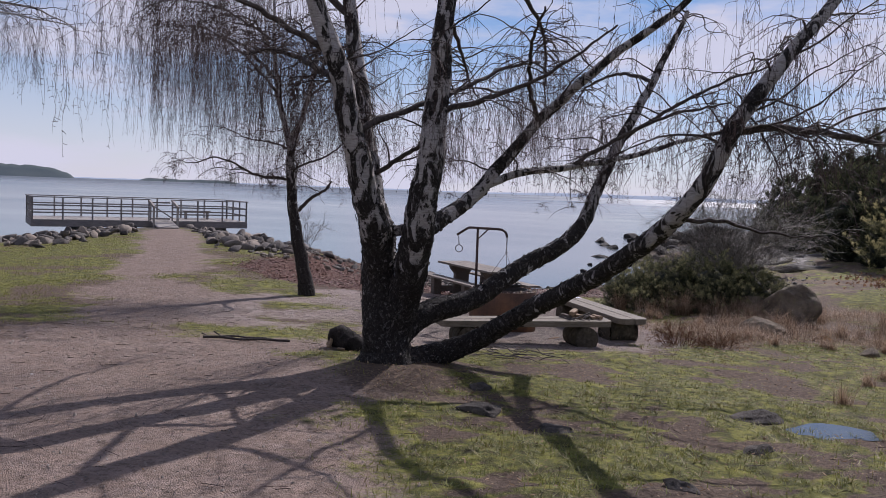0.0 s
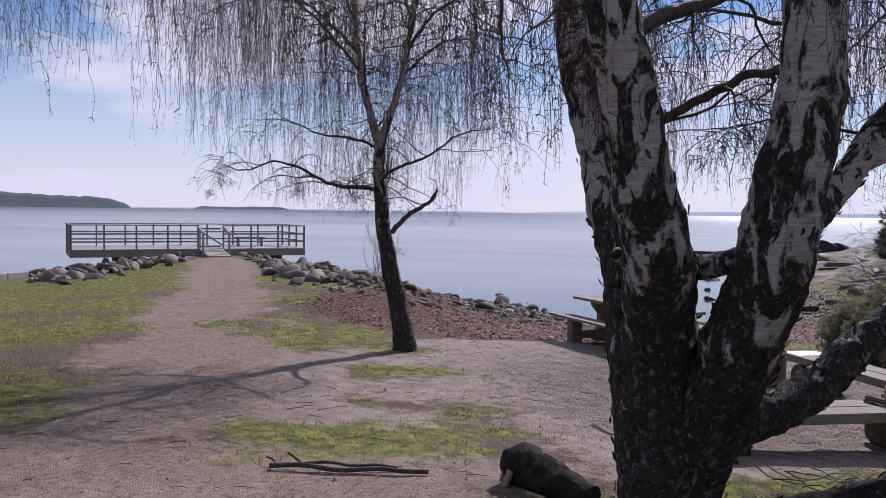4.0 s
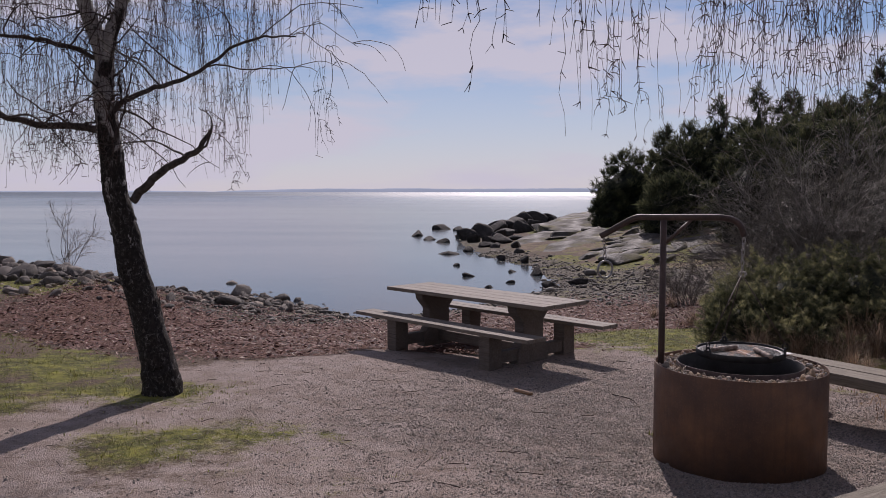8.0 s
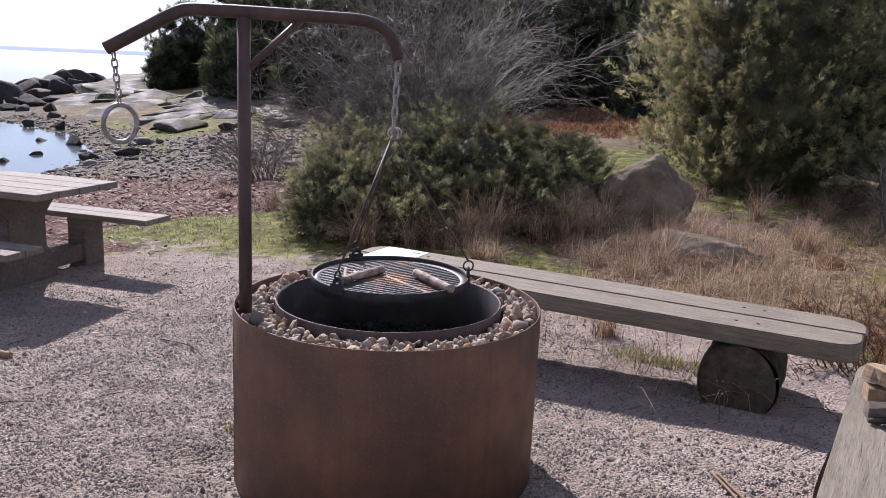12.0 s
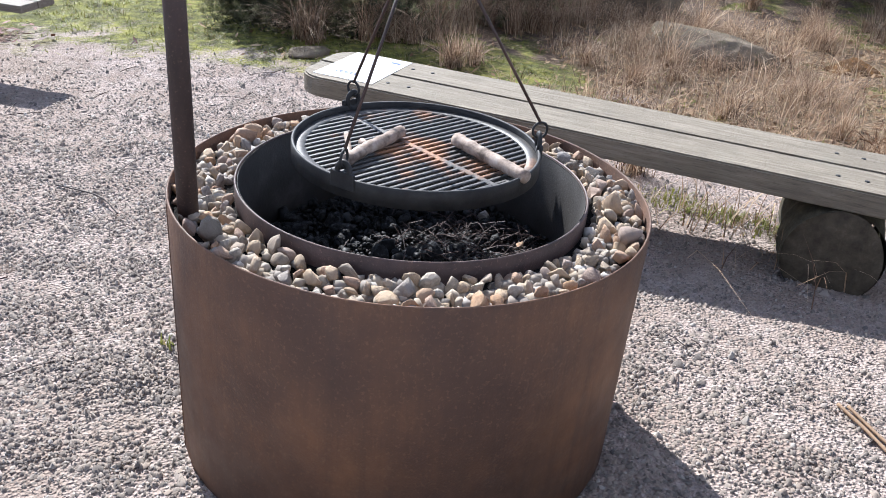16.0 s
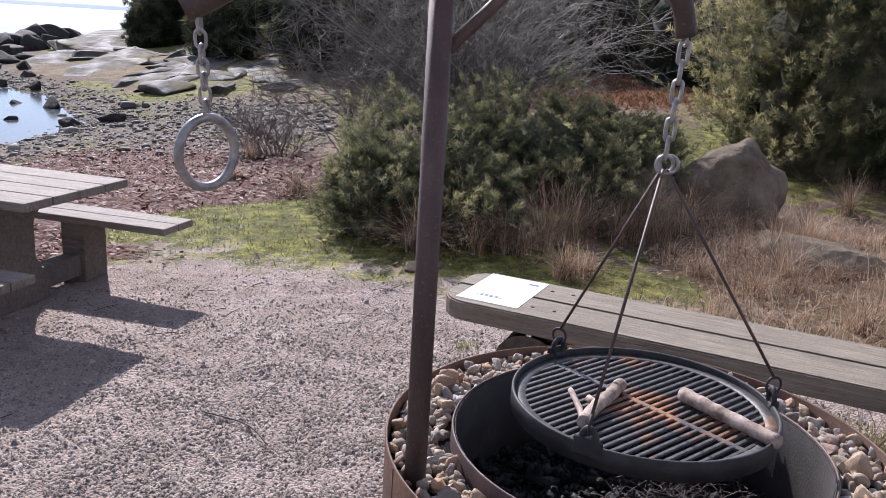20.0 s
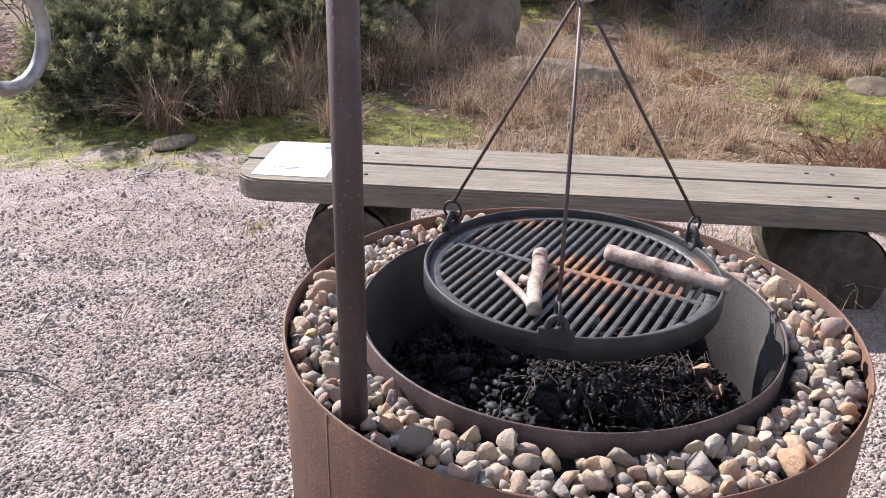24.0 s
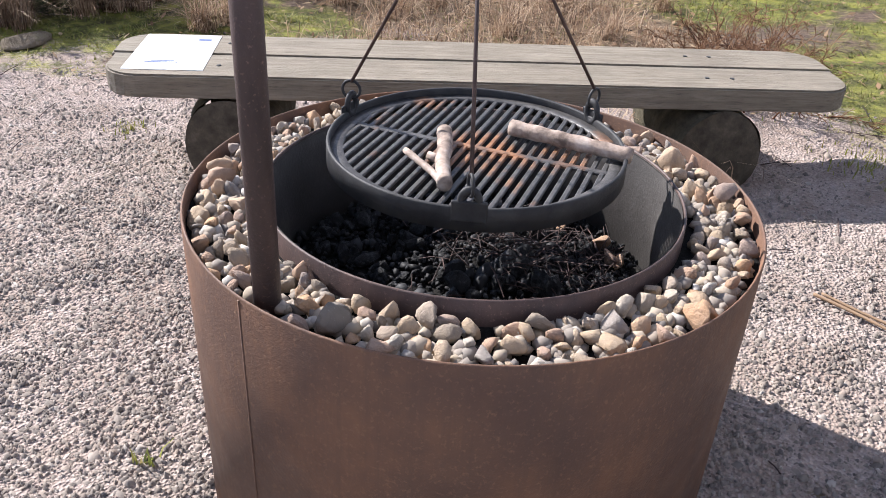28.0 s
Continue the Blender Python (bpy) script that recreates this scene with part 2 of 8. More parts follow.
def m_youngbark(n):
    m_bark(n, 2.45, 0.4)


def m_twig(n):
    n.colour(n.ramp(n.island(), (0.0, (0.03, 0.02, 0.019)), (1.0, (0.08, 0.05, 0.044))))


def m_branch(n):
    n.colour(n.ramp(n.noise(n.place(), 25.0, 5), (0.3, (0.025, 0.02, 0.018)), (0.7, (0.10, 0.083, 0.076))))
    n.bump(n.noise(n.place(), 60.0, 4), 0.004)


def m_greybranch(n):
    n.colour(n.ramp(n.island(), (0.0, (0.085, 0.072, 0.063)), (1.0, (0.27, 0.235, 0.205))))


def m_willow(n):
    n.colour(n.ramp(n.island(), (0.0, (0.07, 0.062, 0.052)), (0.7, (0.16, 0.142, 0.12)), (1.0, (0.28, 0.255, 0.225))))


def m_darkstone(n):
    v = n.place()
    n.colour(n.ramp(n.noise(v, 7.0, 7, 0.7), (0.32, (0.03, 0.026, 0.023)), (0.55, (0.085, 0.074, 0.064)), (0.74, (0.17, 0.15, 0.13))))
    n.bump(n.noise(v, 18.0, 7, 0.7), 0.03)


def m_corten(n):
    v = n.place()
    r = n.ramp(n.noise(v, 2.2, 8, 0.65), (0.28, (0.07, 0.043, 0.034)), (0.45, (0.115, 0.066, 0.046)), (0.58, (0.17, 0.09, 0.054)), (0.74, (0.26, 0.128, 0.064)))
    streak = n.noise(n.place((9, 9, 0.5)), 3.0, 6, 0.7)
    r = n.mix(n.ramp(streak, (0.45, 0.0), (0.75, 0.55)), r, (0.085, 0.055, 0.043))
    r = n.mix(n.ramp(n.noise(v, 120.0, 3), (0.55, 0.0), (0.8, 0.5)), r, (0.28, 0.16, 0.09))
    scuff = n.ramp(n.noise(v, 5.0, 7, 0.7), (0.62, 0.0), (0.75, 0.6))
    r = n.mix(scuff, r, (0.055, 0.04, 0.035))
    n.colour(r)
    n.rough(n.ramp(n.noise(v, 8.0, 5), (0.3, 0.5), (0.7, 0.75)))
    n.bump(n.noise(v, 180.0, 3), 0.0012)


def m_innersteel(n):
    v = n.place()
    n.colour(n.ramp(n.noise(v, 3.5, 7, 0.65), (0.3, (0.018, 0.015, 0.014)), (0.55, (0.05, 0.045, 0.042)), (0.75, (0.13, 0.12, 0.112))))
    n.bump(n.noise(v, 150.0, 3), 0.001)


def m_brownsteel(n):
    v = n.place()
    c = n.ramp(n.noise(n.place((1, 1, 0.3)), 9.0, 7, 0.65), (0.3, (0.04, 0.028, 0.026)), (0.55, (0.08, 0.052, 0.046)), (0.75, (0.135, 0.09, 0.075)))
    n.colour(n.mix(n.ramp(n.noise(v, 160.0, 3), (0.6, 0.0), (0.8, 0.6)), c, (0.3, 0.19, 0.14)))
    n.bump(n.noise(v, 200.0, 3), 0.0008)


def m_blacksteel(n):
    v = n.place()
    n.colour(n.ramp(n.noise(v, 18.0, 6, 0.6), (0.35, (0.014, 0.014, 0.016)), (0.65, (0.04, 0.039, 0.039)), (0.8, (0.10, 0.08, 0.065))))
    n.bump(n.noise(v, 220.0, 3), 0.0006)


def m_grate(n):
    v = n.place()
    far = n.add("ShaderNodeVectorMath")
    far.operation = "DISTANCE"
    far.inputs[1].default_value = (-4.10, 13.40, -0.05)
    n.link(v, far.inputs[0])
    rust = n.ramp(n.math("ADD", n.noise(v, 7.0, 6, 0.6), n.math("SUBTRACT", n.math("MULTIPLY", n.math("SUBTRACT", 0.28, far.outputs["Value"]), 0.7), 0.1)), (0.50, 0.0), (0.64, 0.9))
    base = n.ramp(n.noise(v, 60.0, 4), (0.3, (0.03, 0.029, 0.029)), (0.7, (0.10, 0.094, 0.09)))
    n.colour(n.mix(rust, base, n.ramp(n.noise(v, 45.0, 4), (0.35, (0.2, 0.085, 0.035)), (0.7, (0.42, 0.2, 0.09)))))
    n.bump(n.noise(v, 250.0, 3), 0.0008)


def m_zinc(n):
    v = n.place()
    n.colour(n.ramp(n.noise(v, 40.0, 5), (0.3, (0.2, 0.185, 0.18)), (0.7, (0.42, 0.40, 0.39))))
    n.bump(n.noise(v, 200.0, 2), 0.0004)


def plank(n, a, b, c, along=(1.2, 14, 14), bumpy=0.003):
    tc = n.add("ShaderNodeTexCoord")
    off = n.add("ShaderNodeVectorMath")
    off.operation = "ADD"
    mp = n.add("ShaderNodeMapping")
    mp.inputs["Scale"].default_value = along
    n.link(tc.outputs["Object"], off.inputs[0])
    cmb = n.add("ShaderNodeCombineXYZ")
    n.link(n.math("MULTIPLY", n.random(), 9.0), cmb.inputs[0])
    n.link(n.math("MULTIPLY", n.random(), 3.0), cmb.inputs[1])
    n.link(cmb.outputs[0], off.inputs[1])
    n.link(off.outputs[0], mp.inputs[0])
    g = n.noise(mp.outputs[0], 3.5, 8, 0.68, 0.25)
    f = n.noise(mp.outputs[0], 14.0, 6, 0.7, 0.3)
    col = n.ramp(g, (0.22, a), (0.5, b), (0.8, c))
    col = n.mix(n.ramp(f, (0.33, 0.55), (0.46, 0.0)), col, tuple(x * 0.45 for x in a))
    col = n.mix(n.ramp(n.noise(n.place(), 4.0, 6), (0.55, 0.0), (0.75, 0.3)), col, (0.19, 0.19, 0.15))
    stain = n.ramp(n.noise(n.place(), 2.3, 7, 0.7), (0.50, 0.0), (0.68, 0.55))
    col = n.mix(stain, col, tuple(x * 0.6 for x in b))
    split = n.add("ShaderNodeMapping")
    split.inputs["Scale"].default_value = (along[0] * 0.5, along[1] * 2.2, along[2] * 2.2)
    n.link(off.outputs[0], split.inputs[0])
    check = n.ramp(n.noise(split.outputs[0], 3.0, 3, 0.5), (0.25, 1.0), (0.31, 0.0))
    col = n.mix(check, col, tuple(x * 0.3 for x in a))
    n.colour(col)
    n.bump(n.math("SUBTRACT", n.math("ADD", n.math("MULTIPLY", g, 0.6), f), check), bumpy)


def m_benchwood(n):
    plank(n, (0.105, 0.089, 0.067), (0.195, 0.166, 0.126), (0.30, 0.262, 0.208))


def m_tablewood(n):
    plank(n, (0.10, 0.083, 0.068), (0.19, 0.16, 0.13), (0.30, 0.26, 0.22))


# darker copy of the table wood, with shade under the tabletop in its tone
def m_trestle(n):
    plank(n, (0.075, 0.06, 0.05), (0.14, 0.115, 0.097), (0.21, 0.18, 0.15))


def m_deckwood(n):
    plank(n, (0.22, 0.195, 0.17), (0.34, 0.31, 0.28), (0.48, 0.45, 0.41))


def m_rail(n):
    plank(n, (0.12, 0.105, 0.10), (0.24, 0.215, 0.20), (0.36, 0.335, 0.32))


def m_logbark(n):
    v = n.place()
    n.colour(n.ramp(n.noise(n.place((1.5, 1, 1)), 12.0, 7, 0.7), (0.3, (0.03, 0.025, 0.02)), (0.55, (0.085, 0.075, 0.05)), (0.75, (0.15, 0.13, 0.09))))
    n.bump(n.noise(v, 25.0, 6, 0.7), 0.015)


def m_rotbark(n):
    v = n.place()
    n.colour(n.ramp(n.noise(v, 14.0, 7, 0.7), (0.35, (0.012, 0.01, 0.009)), (0.6, (0.035, 0.028, 0.024)), (0.78, (0.12, 0.09, 0.07))))
    n.bump(n.noise(v, 30.0, 6, 0.7), 0.03)


def m_logend(n):
    v = n.place()
    n.colour(n.ramp(n.noise(v, 16.0, 6, 0.65), (0.3, (0.04, 0.033, 0.025)), (0.55, (0.085, 0.072, 0.053)), (0.75, (0.15, 0.13, 0.10))))
    n.bump(n.noise(v, 40.0, 5), 0.006)


def m_splitwood(n):
    plank(n, (0.18, 0.12, 0.075), (0.34, 0.24, 0.15), (0.50, 0.39, 0.27), (2, 20, 20), 0.004)


def m_stick(n):
    v = n.place()
    n.colour(n.ramp(n.noise(n.place((1, 1, 1)), 26.0, 6, 0.6), (0.36, (0.13, 0.095, 0.075)), (0.5, (0.30, 0.23, 0.185)), (0.68, (0.47, 0.39, 0.335))))
    n.bump(n.noise(v, 90.0, 4), 0.002)


def stone_colours(n, stops, bump=0.006, scale=30.0):
    c = n.ramp(n.random(), *stops)
    v = n.place()
    c = n.mix(n.ramp(n.noise(v, scale, 6, 0.65), (0.3, 0.45), (0.6, 0.0)), c, (0.17, 0.14, 0.12))
    c = n.mix(n.ramp(n.noise(v, scale * 4, 3), (0.6, 0.0), (0.78, 0.2)), c, (0.56, 0.51, 0.45))
    n.colour(c)
    n.bump(n.noise(v, scale * 1.6, 6, 0.65), bump)


def m_fillstone(n):
    stone_colours(n, ((0.0, (0.15, 0.13, 0.11)), (0.15, (0.35, 0.265, 0.18)), (0.42, (0.40, 0.295, 0.195)), (0.54, (0.21, 0.195, 0.185)), (0.64, (0.31, 0.21, 0.155)), (0.84, (0.42, 0.255, 0.14)), (0.92, (0.36, 0.30, 0.235)), (1.0, (0.46, 0.42, 0.36))), 0.004, 2.2)


def m_understone(n):
    n.colour(n.ramp(n.island(), (0.0, (0.15, 0.135, 0.125)), (0.4, (0.27, 0.23, 0.19)), (0.7, (0.33, 0.27, 0.20)), (1.0, (0.36, 0.34, 0.32))))


def m_boulder(n):
    v = n.place()
    c = n.ramp(n.noise(v, 4.0, 8, 0.65), (0.3, (0.08, 0.063, 0.045)), (0.5, (0.16, 0.126, 0.09)), (0.7, (0.25, 0.20, 0.143)))
    c = n.mix(n.ramp(n.noise(v, 9.0, 7, 0.7), (0.55, 0.0), (0.68, 0.6)), c, (0.2, 0.19, 0.09))
    c = n.mix(n.ramp(n.noise(v, 30.0, 5), (0.6, 0.0), (0.72, 0.6)), c, (0.10, 0.09, 0.08))
    n.colour(c)
    n.bump(n.noise(v, 14.0, 8, 0.7), 0.04)


def m_shorerock(n):
    stone_colours(n, ((0.0, (0.05, 0.045, 0.041)), (0.4, (0.105, 0.093, 0.083)), (0.75, (0.195, 0.168, 0.143)), (1.0, (0.33, 0.27, 0.21))), 0.02, 8.0)


def m_wetrock(n):
    v = n.place()
    n.colour(n.ramp(n.noise(v, 3.0, 7, 0.65), (0.3, (0.02, 0.018, 0.017)), (0.7, (0.062, 0.056, 0.052))))
    n.bump(n.noise(v, 7.0, 7, 0.65), 0.05)


def m_slab(n):
    v = n.place((0.35, 1.6, 3))
    c = n.ramp(n.noise(v, 0.8, 8, 0.7), (0.34, (0.035, 0.031, 0.028)), (0.5, (0.095, 0.086, 0.077)), (0.66, (0.20, 0.187, 0.168)))
    n.colour(n.mix(n.ramp(n.noise(n.place(), 0.5, 6), (0.5, 0.0), (0.64, 0.6)), c, (0.17, 0.155, 0.06)))
    n.rough(n.ramp(n.noise(n.place(), 0.9, 5), (0.4, 0.62), (0.6, 0.95)))
    n.bump(n.noise(v, 2.2, 8, 0.7), 0.1)


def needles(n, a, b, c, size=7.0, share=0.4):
    """Needles dark inside and paler on the new tips; inner shade and lit tips are painted in."""
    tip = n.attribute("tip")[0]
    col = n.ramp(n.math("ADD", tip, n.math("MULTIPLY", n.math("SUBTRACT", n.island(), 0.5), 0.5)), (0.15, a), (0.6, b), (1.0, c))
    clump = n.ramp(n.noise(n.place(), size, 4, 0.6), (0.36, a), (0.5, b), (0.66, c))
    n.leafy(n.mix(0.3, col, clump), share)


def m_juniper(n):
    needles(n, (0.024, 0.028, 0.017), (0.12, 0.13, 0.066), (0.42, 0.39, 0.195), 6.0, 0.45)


# brighter copy of juniper, with the sun on the tall crowns in its colour
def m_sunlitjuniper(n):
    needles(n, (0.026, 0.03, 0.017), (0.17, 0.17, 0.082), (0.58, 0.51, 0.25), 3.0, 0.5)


def m_farwood(n):
    needles(n, (0.012, 0.016, 0.011), (0.05, 0.06, 0.034), (0.18, 0.18, 0.09), 1.6, 0.4)


def m_drygrass(n):
    n.leafy(n.ramp(n.island(), (0.0, (0.07, 0.042, 0.03)), (0.3, (0.22, 0.135, 0.085)), (0.7, (0.42, 0.29, 0.185)), (1.0, (0.66, 0.52, 0.37))), 0.35)


def m_turfblade(n):
    c = n.ramp(n.island(), (0.0, (0.33, 0.26, 0.13)), (0.3, (0.22, 0.205, 0.06)), (0.7, (0.15, 0.18, 0.04)), (1.0, (0.29, 0.29, 0.065)))
    v = n.place()
    c = n.mix(n.ramp(n.noise(v, 1.9, 6, 0.7), (0.5, 0.0), (0.66, 0.6)), c, (0.17, 0.13, 0.065))
    c = n.mix(n.ramp(n.noise(v, 3.1, 5, 0.7), (0.5, 0.0), (0.66, 0.6)), c, (0.27, 0.28, 0.035))
    n.leafy(c, 0.3)


def m_weed(n):
    n.colour(n.ramp(n.island(), (0.0, (0.04, 0.02, 0.017)), (0.45, (0.125, 0.05, 0.04)), (0.85, (0.215, 0.10, 0.08)), (1.0, (0.40, 0.31, 0.24))))


def m_shingle(n):
    n.colour(n.ramp(n.island(), (0.0, (0.045, 0.04, 0.036)), (0.55, (0.10, 0.086, 0.07)), (0.93, (0.17, 0.15, 0.128)), (1.0, (0.30, 0.28, 0.25))))


def m_leaf(n):
    n.leafy(n.ramp(n.island(), (0.0, (0.13, 0.075, 0.04)), (0.6, (0.29, 0.19, 0.11)), (1.0, (0.44, 0.33, 0.21))), 0.3)


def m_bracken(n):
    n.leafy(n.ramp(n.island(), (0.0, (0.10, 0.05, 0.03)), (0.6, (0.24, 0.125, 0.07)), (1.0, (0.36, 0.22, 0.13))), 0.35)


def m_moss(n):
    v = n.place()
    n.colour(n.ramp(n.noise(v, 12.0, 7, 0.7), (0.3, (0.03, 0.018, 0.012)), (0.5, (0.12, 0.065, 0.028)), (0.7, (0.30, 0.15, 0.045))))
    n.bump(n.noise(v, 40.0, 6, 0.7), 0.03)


def m_char(n):
    v = n.place()
    c = n.ramp(n.noise(v, 1.6, 6, 0.7), (0.3, (0.004, 0.004, 0.004)), (0.5, (0.016, 0.016, 0.017)), (0.7, (0.10, 0.10, 0.105)))
    n.colour(c)
    n.bump(n.noise(v, 3.0, 6, 0.7), 0.01)


def m_ash(n):
    v = n.place()
    n.colour(n.ramp(n.noise(v, 20.0, 6, 0.7), (0.3, (0.009, 0.0085, 0.0085)), (0.6, (0.018, 0.017, 0.016)), (0.8, (0.05, 0.046, 0.042))))
    n.bump(n.noise(v, 50.0, 6, 0.7), 0.015)


def m_paper(n):
    n.colour(n.ramp(n.noise(n.place(), 6.0, 3), (0.3, (0.64, 0.65, 0.66)), (0.7, (0.72, 0.72, 0.72))))


def m_ink(n):
    n.colour((0.10, 0.14, 0.28))


def m_concrete(n):
    v = n.place()
    n.colour(n.ramp(n.noise(v, 3.0, 7), (0.3, (0.25, 0.24, 0.22)), (0.7, (0.42, 0.40, 0.37))))
    n.bump(n.noise(v, 20.0, 5), 0.01)


# distant coasts glow: the pale haze before them is put in as emission
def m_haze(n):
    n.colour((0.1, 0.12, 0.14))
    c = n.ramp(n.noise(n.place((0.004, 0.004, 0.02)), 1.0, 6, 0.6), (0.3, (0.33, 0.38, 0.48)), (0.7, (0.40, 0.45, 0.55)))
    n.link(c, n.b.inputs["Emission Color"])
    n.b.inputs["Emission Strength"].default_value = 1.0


# nearer island and skerry glow as well, their darker haze also emission
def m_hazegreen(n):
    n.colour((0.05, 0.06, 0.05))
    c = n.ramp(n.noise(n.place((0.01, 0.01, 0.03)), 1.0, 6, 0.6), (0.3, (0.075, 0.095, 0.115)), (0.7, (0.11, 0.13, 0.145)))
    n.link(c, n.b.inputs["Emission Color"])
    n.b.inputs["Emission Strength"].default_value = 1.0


MAT = {}
for key, fn, rough, metal, spec in (
        ("ground", m_ground, 0.95, 0, 0.2), ("gravel", m_gravel, 0.9, 0, 0.25), ("water", m_water, 0.1, 0, 0.5),
        ("bark", m_bark, 0.85, 0, 0.25), ("barkflake", m_barkflake, 0.85, 0, 0.25), ("youngbark", m_youngbark, 0.85, 0, 0.25), ("twig", m_twig, 0.7, 0, 0.3), ("branch", m_branch, 0.8, 0, 0.25),
        ("greybranch", m_greybranch, 0.6, 0, 0.4), ("willow", m_willow, 0.6, 0, 0.4), ("darkstone", m_darkstone, 0.9, 0, 0.2), ("corten", m_corten, 0.7, 0.0, 0.25),
        ("innersteel", m_innersteel, 0.6, 0.0, 0.5), ("brownsteel", m_brownsteel, 0.55, 0.05, 0.35),
        ("blacksteel", m_blacksteel, 0.62, 0.1, 0.35), ("grate", m_grate, 0.5, 0.2, 0.5), ("zinc", m_zinc, 0.42, 0.6, 0.5),
        ("benchwood", m_benchwood, 0.8, 0, 0.3), ("tablewood", m_tablewood, 0.75, 0, 0.3), ("trestle", m_trestle, 0.85, 0, 0.25),
        ("deckwood", m_deckwood, 0.7, 0, 0.3), ("rail", m_rail, 0.7, 0, 0.3), ("logbark", m_logbark, 0.9, 0, 0.2),
        ("logend", m_logend, 0.9, 0, 0.2), ("rotbark", m_rotbark, 0.9, 0, 0.2), ("splitwood", m_splitwood, 0.8, 0, 0.3), ("stick", m_stick, 0.75, 0, 0.3),
        ("fillstone", m_fillstone, 0.8, 0, 0.35), ("understone", m_understone, 0.85, 0, 0.3), ("boulder", m_boulder, 0.9, 0, 0.25), ("shorerock", m_shorerock, 0.85, 0, 0.3),
        ("wetrock", m_wetrock, 0.8, 0, 0.15), ("slab", m_slab, 0.85, 0, 0.12), ("juniper", m_juniper, 0.6, 0, 0.35), ("sunlitjuniper", m_sunlitjuniper, 0.6, 0, 0.35),
        ("farwood", m_farwood, 0.75, 0, 0.25), ("drygrass", m_drygrass, 0.7, 0, 0.3), ("turfblade", m_turfblade, 0.6, 0, 0.35),
        ("weed", m_weed, 0.75, 0, 0.35), ("shingle", m_shingle, 0.75, 0, 0.4), ("leaf", m_leaf, 0.8, 0, 0.2),
        ("bracken", m_bracken, 0.8, 0, 0.2), ("moss", m_moss, 0.95, 0, 0.1), ("char", m_char, 0.6, 0, 0.22), ("ash", m_ash, 0.95, 0, 0.1), ("paper", m_paper, 0.6, 0, 0.4), ("ink", m_ink, 0.7, 0, 0.3),
        ("concrete", m_concrete, 0.9, 0, 0.2), ("haze", m_haze, 1.0, 0, 0.0), ("hazegreen", m_hazegreen, 1.0, 0, 0.0)):
    MAT[key] = material(key, fn, rough, metal, spec)
# ---------------------------------------------------------------- mesh helpers


def mesh_of(name, V, F, mat, smooth=False):
    """A mesh from a vertex array and one face array (all faces with as many corners), or a list of such arrays."""
    V = np.asarray(V, np.float32).reshape(-1, 3)
    Fs = [np.asarray(f, np.int32) for f in (F if isinstance(F, list) else [F])]
    me = bpy.data.meshes.new(name)
    me.vertices.add(len(V))
    me.vertices.foreach_set("co", V.ravel())
    idx = np.concatenate([f.ravel() for f in Fs])
    sizes = np.concatenate([np.full(len(f), f.shape[1], np.int32) for f in Fs])
    me.loops.add(len(idx))
    me.loops.foreach_set("vertex_index", idx)
    me.polygons.add(len(sizes))
    me.polygons.foreach_set("loop_start", np.concatenate([[0], np.cumsum(sizes)[:-1]]).astype(np.int32))
    me.polygons.foreach_set("loop_total", sizes)
    if smooth:
        me.polygons.foreach_set("use_smooth", np.ones(len(sizes), bool))
    me.update(calc_edges=True)
    me.materials.append(MAT[mat])
    return me


def thing(name, label, category, m=None, group=""):
    ob = new(name)
    ob.empty_display_size = 0.1
    if m is not None:
        ob.matrix_world = m
    return tagged(ob, label, category, group)


def part(name, shape, mat, parent, label="", m=None, smooth=False):
    """Links a bmesh, a mesh or a (V, F) pair as one mesh object under a thing or a part, in the parent's own space."""
    if isinstance(shape, bpy.types.Mesh):
        me = shape
    elif isinstance(shape, tuple):
        me = mesh_of(name, shape[0], shape[1], mat, smooth)
    else:
        me = bpy.data.meshes.new(name)
        shape.to_mesh(me)
        shape.free()
        me.materials.append(MAT[mat])
        if smooth:
            me.polygons.foreach_set("use_smooth", np.ones(len(me.polygons), bool))
    ob = new(name, me)
    if parent is not None:
        ob.parent = parent
    if m is not None:
        ob.matrix_basis = m
    return tagged(ob, label)


def box(sx, sy, sz, bevel=0.006, seg=2, m=None, rough=0.0):
    """A rounded block about the origin."""
    bm = bmesh.new()
    bmesh.ops.create_cube(bm, size=1, matrix=Matrix.Diagonal((sx, sy, sz, 1)))
    if bevel:
        bmesh.ops.bevel(bm, geom=list(bm.edges), offset=bevel, segments=seg, affect="EDGES", profile=0.6)
    if rough:
        for v in bm.verts:
            v.co += Vector((noise.noise(v.co * 7), noise.noise(v.co * 7 + Vector((9, 0, 0))), noise.noise(v.co * 7 + Vector((0, 9, 0))))) * rough
    if m is not None:
        bm.transform(m)
    return bm


def smooth_line(pts, step):
    """Points along a curve through pts (Catmull-Rom), about step apart."""
    P = np.asarray(pts, float)
    P = np.vstack([2 * P[0] - P[1], P, 2 * P[-1] - P[-2]])
    out = []
    for i in range(1, len(P) - 2):
        k = max(2, int(np.linalg.norm(P[i + 1, :3] - P[i, :3]) / step))
        t = np.linspace(0, 1, k, endpoint=False)[:, None]
        a, b, c, d = P[i - 1], P[i], P[i + 1], P[i + 2]
        out.append(0.5 * (2 * b + (c - a) * t + (2 * a - 5 * b + 4 * c - d) * t ** 2 + (3 * b - a - 3 * c + d) * t ** 3))
    return np.vstack(out + [P[-2][None]])


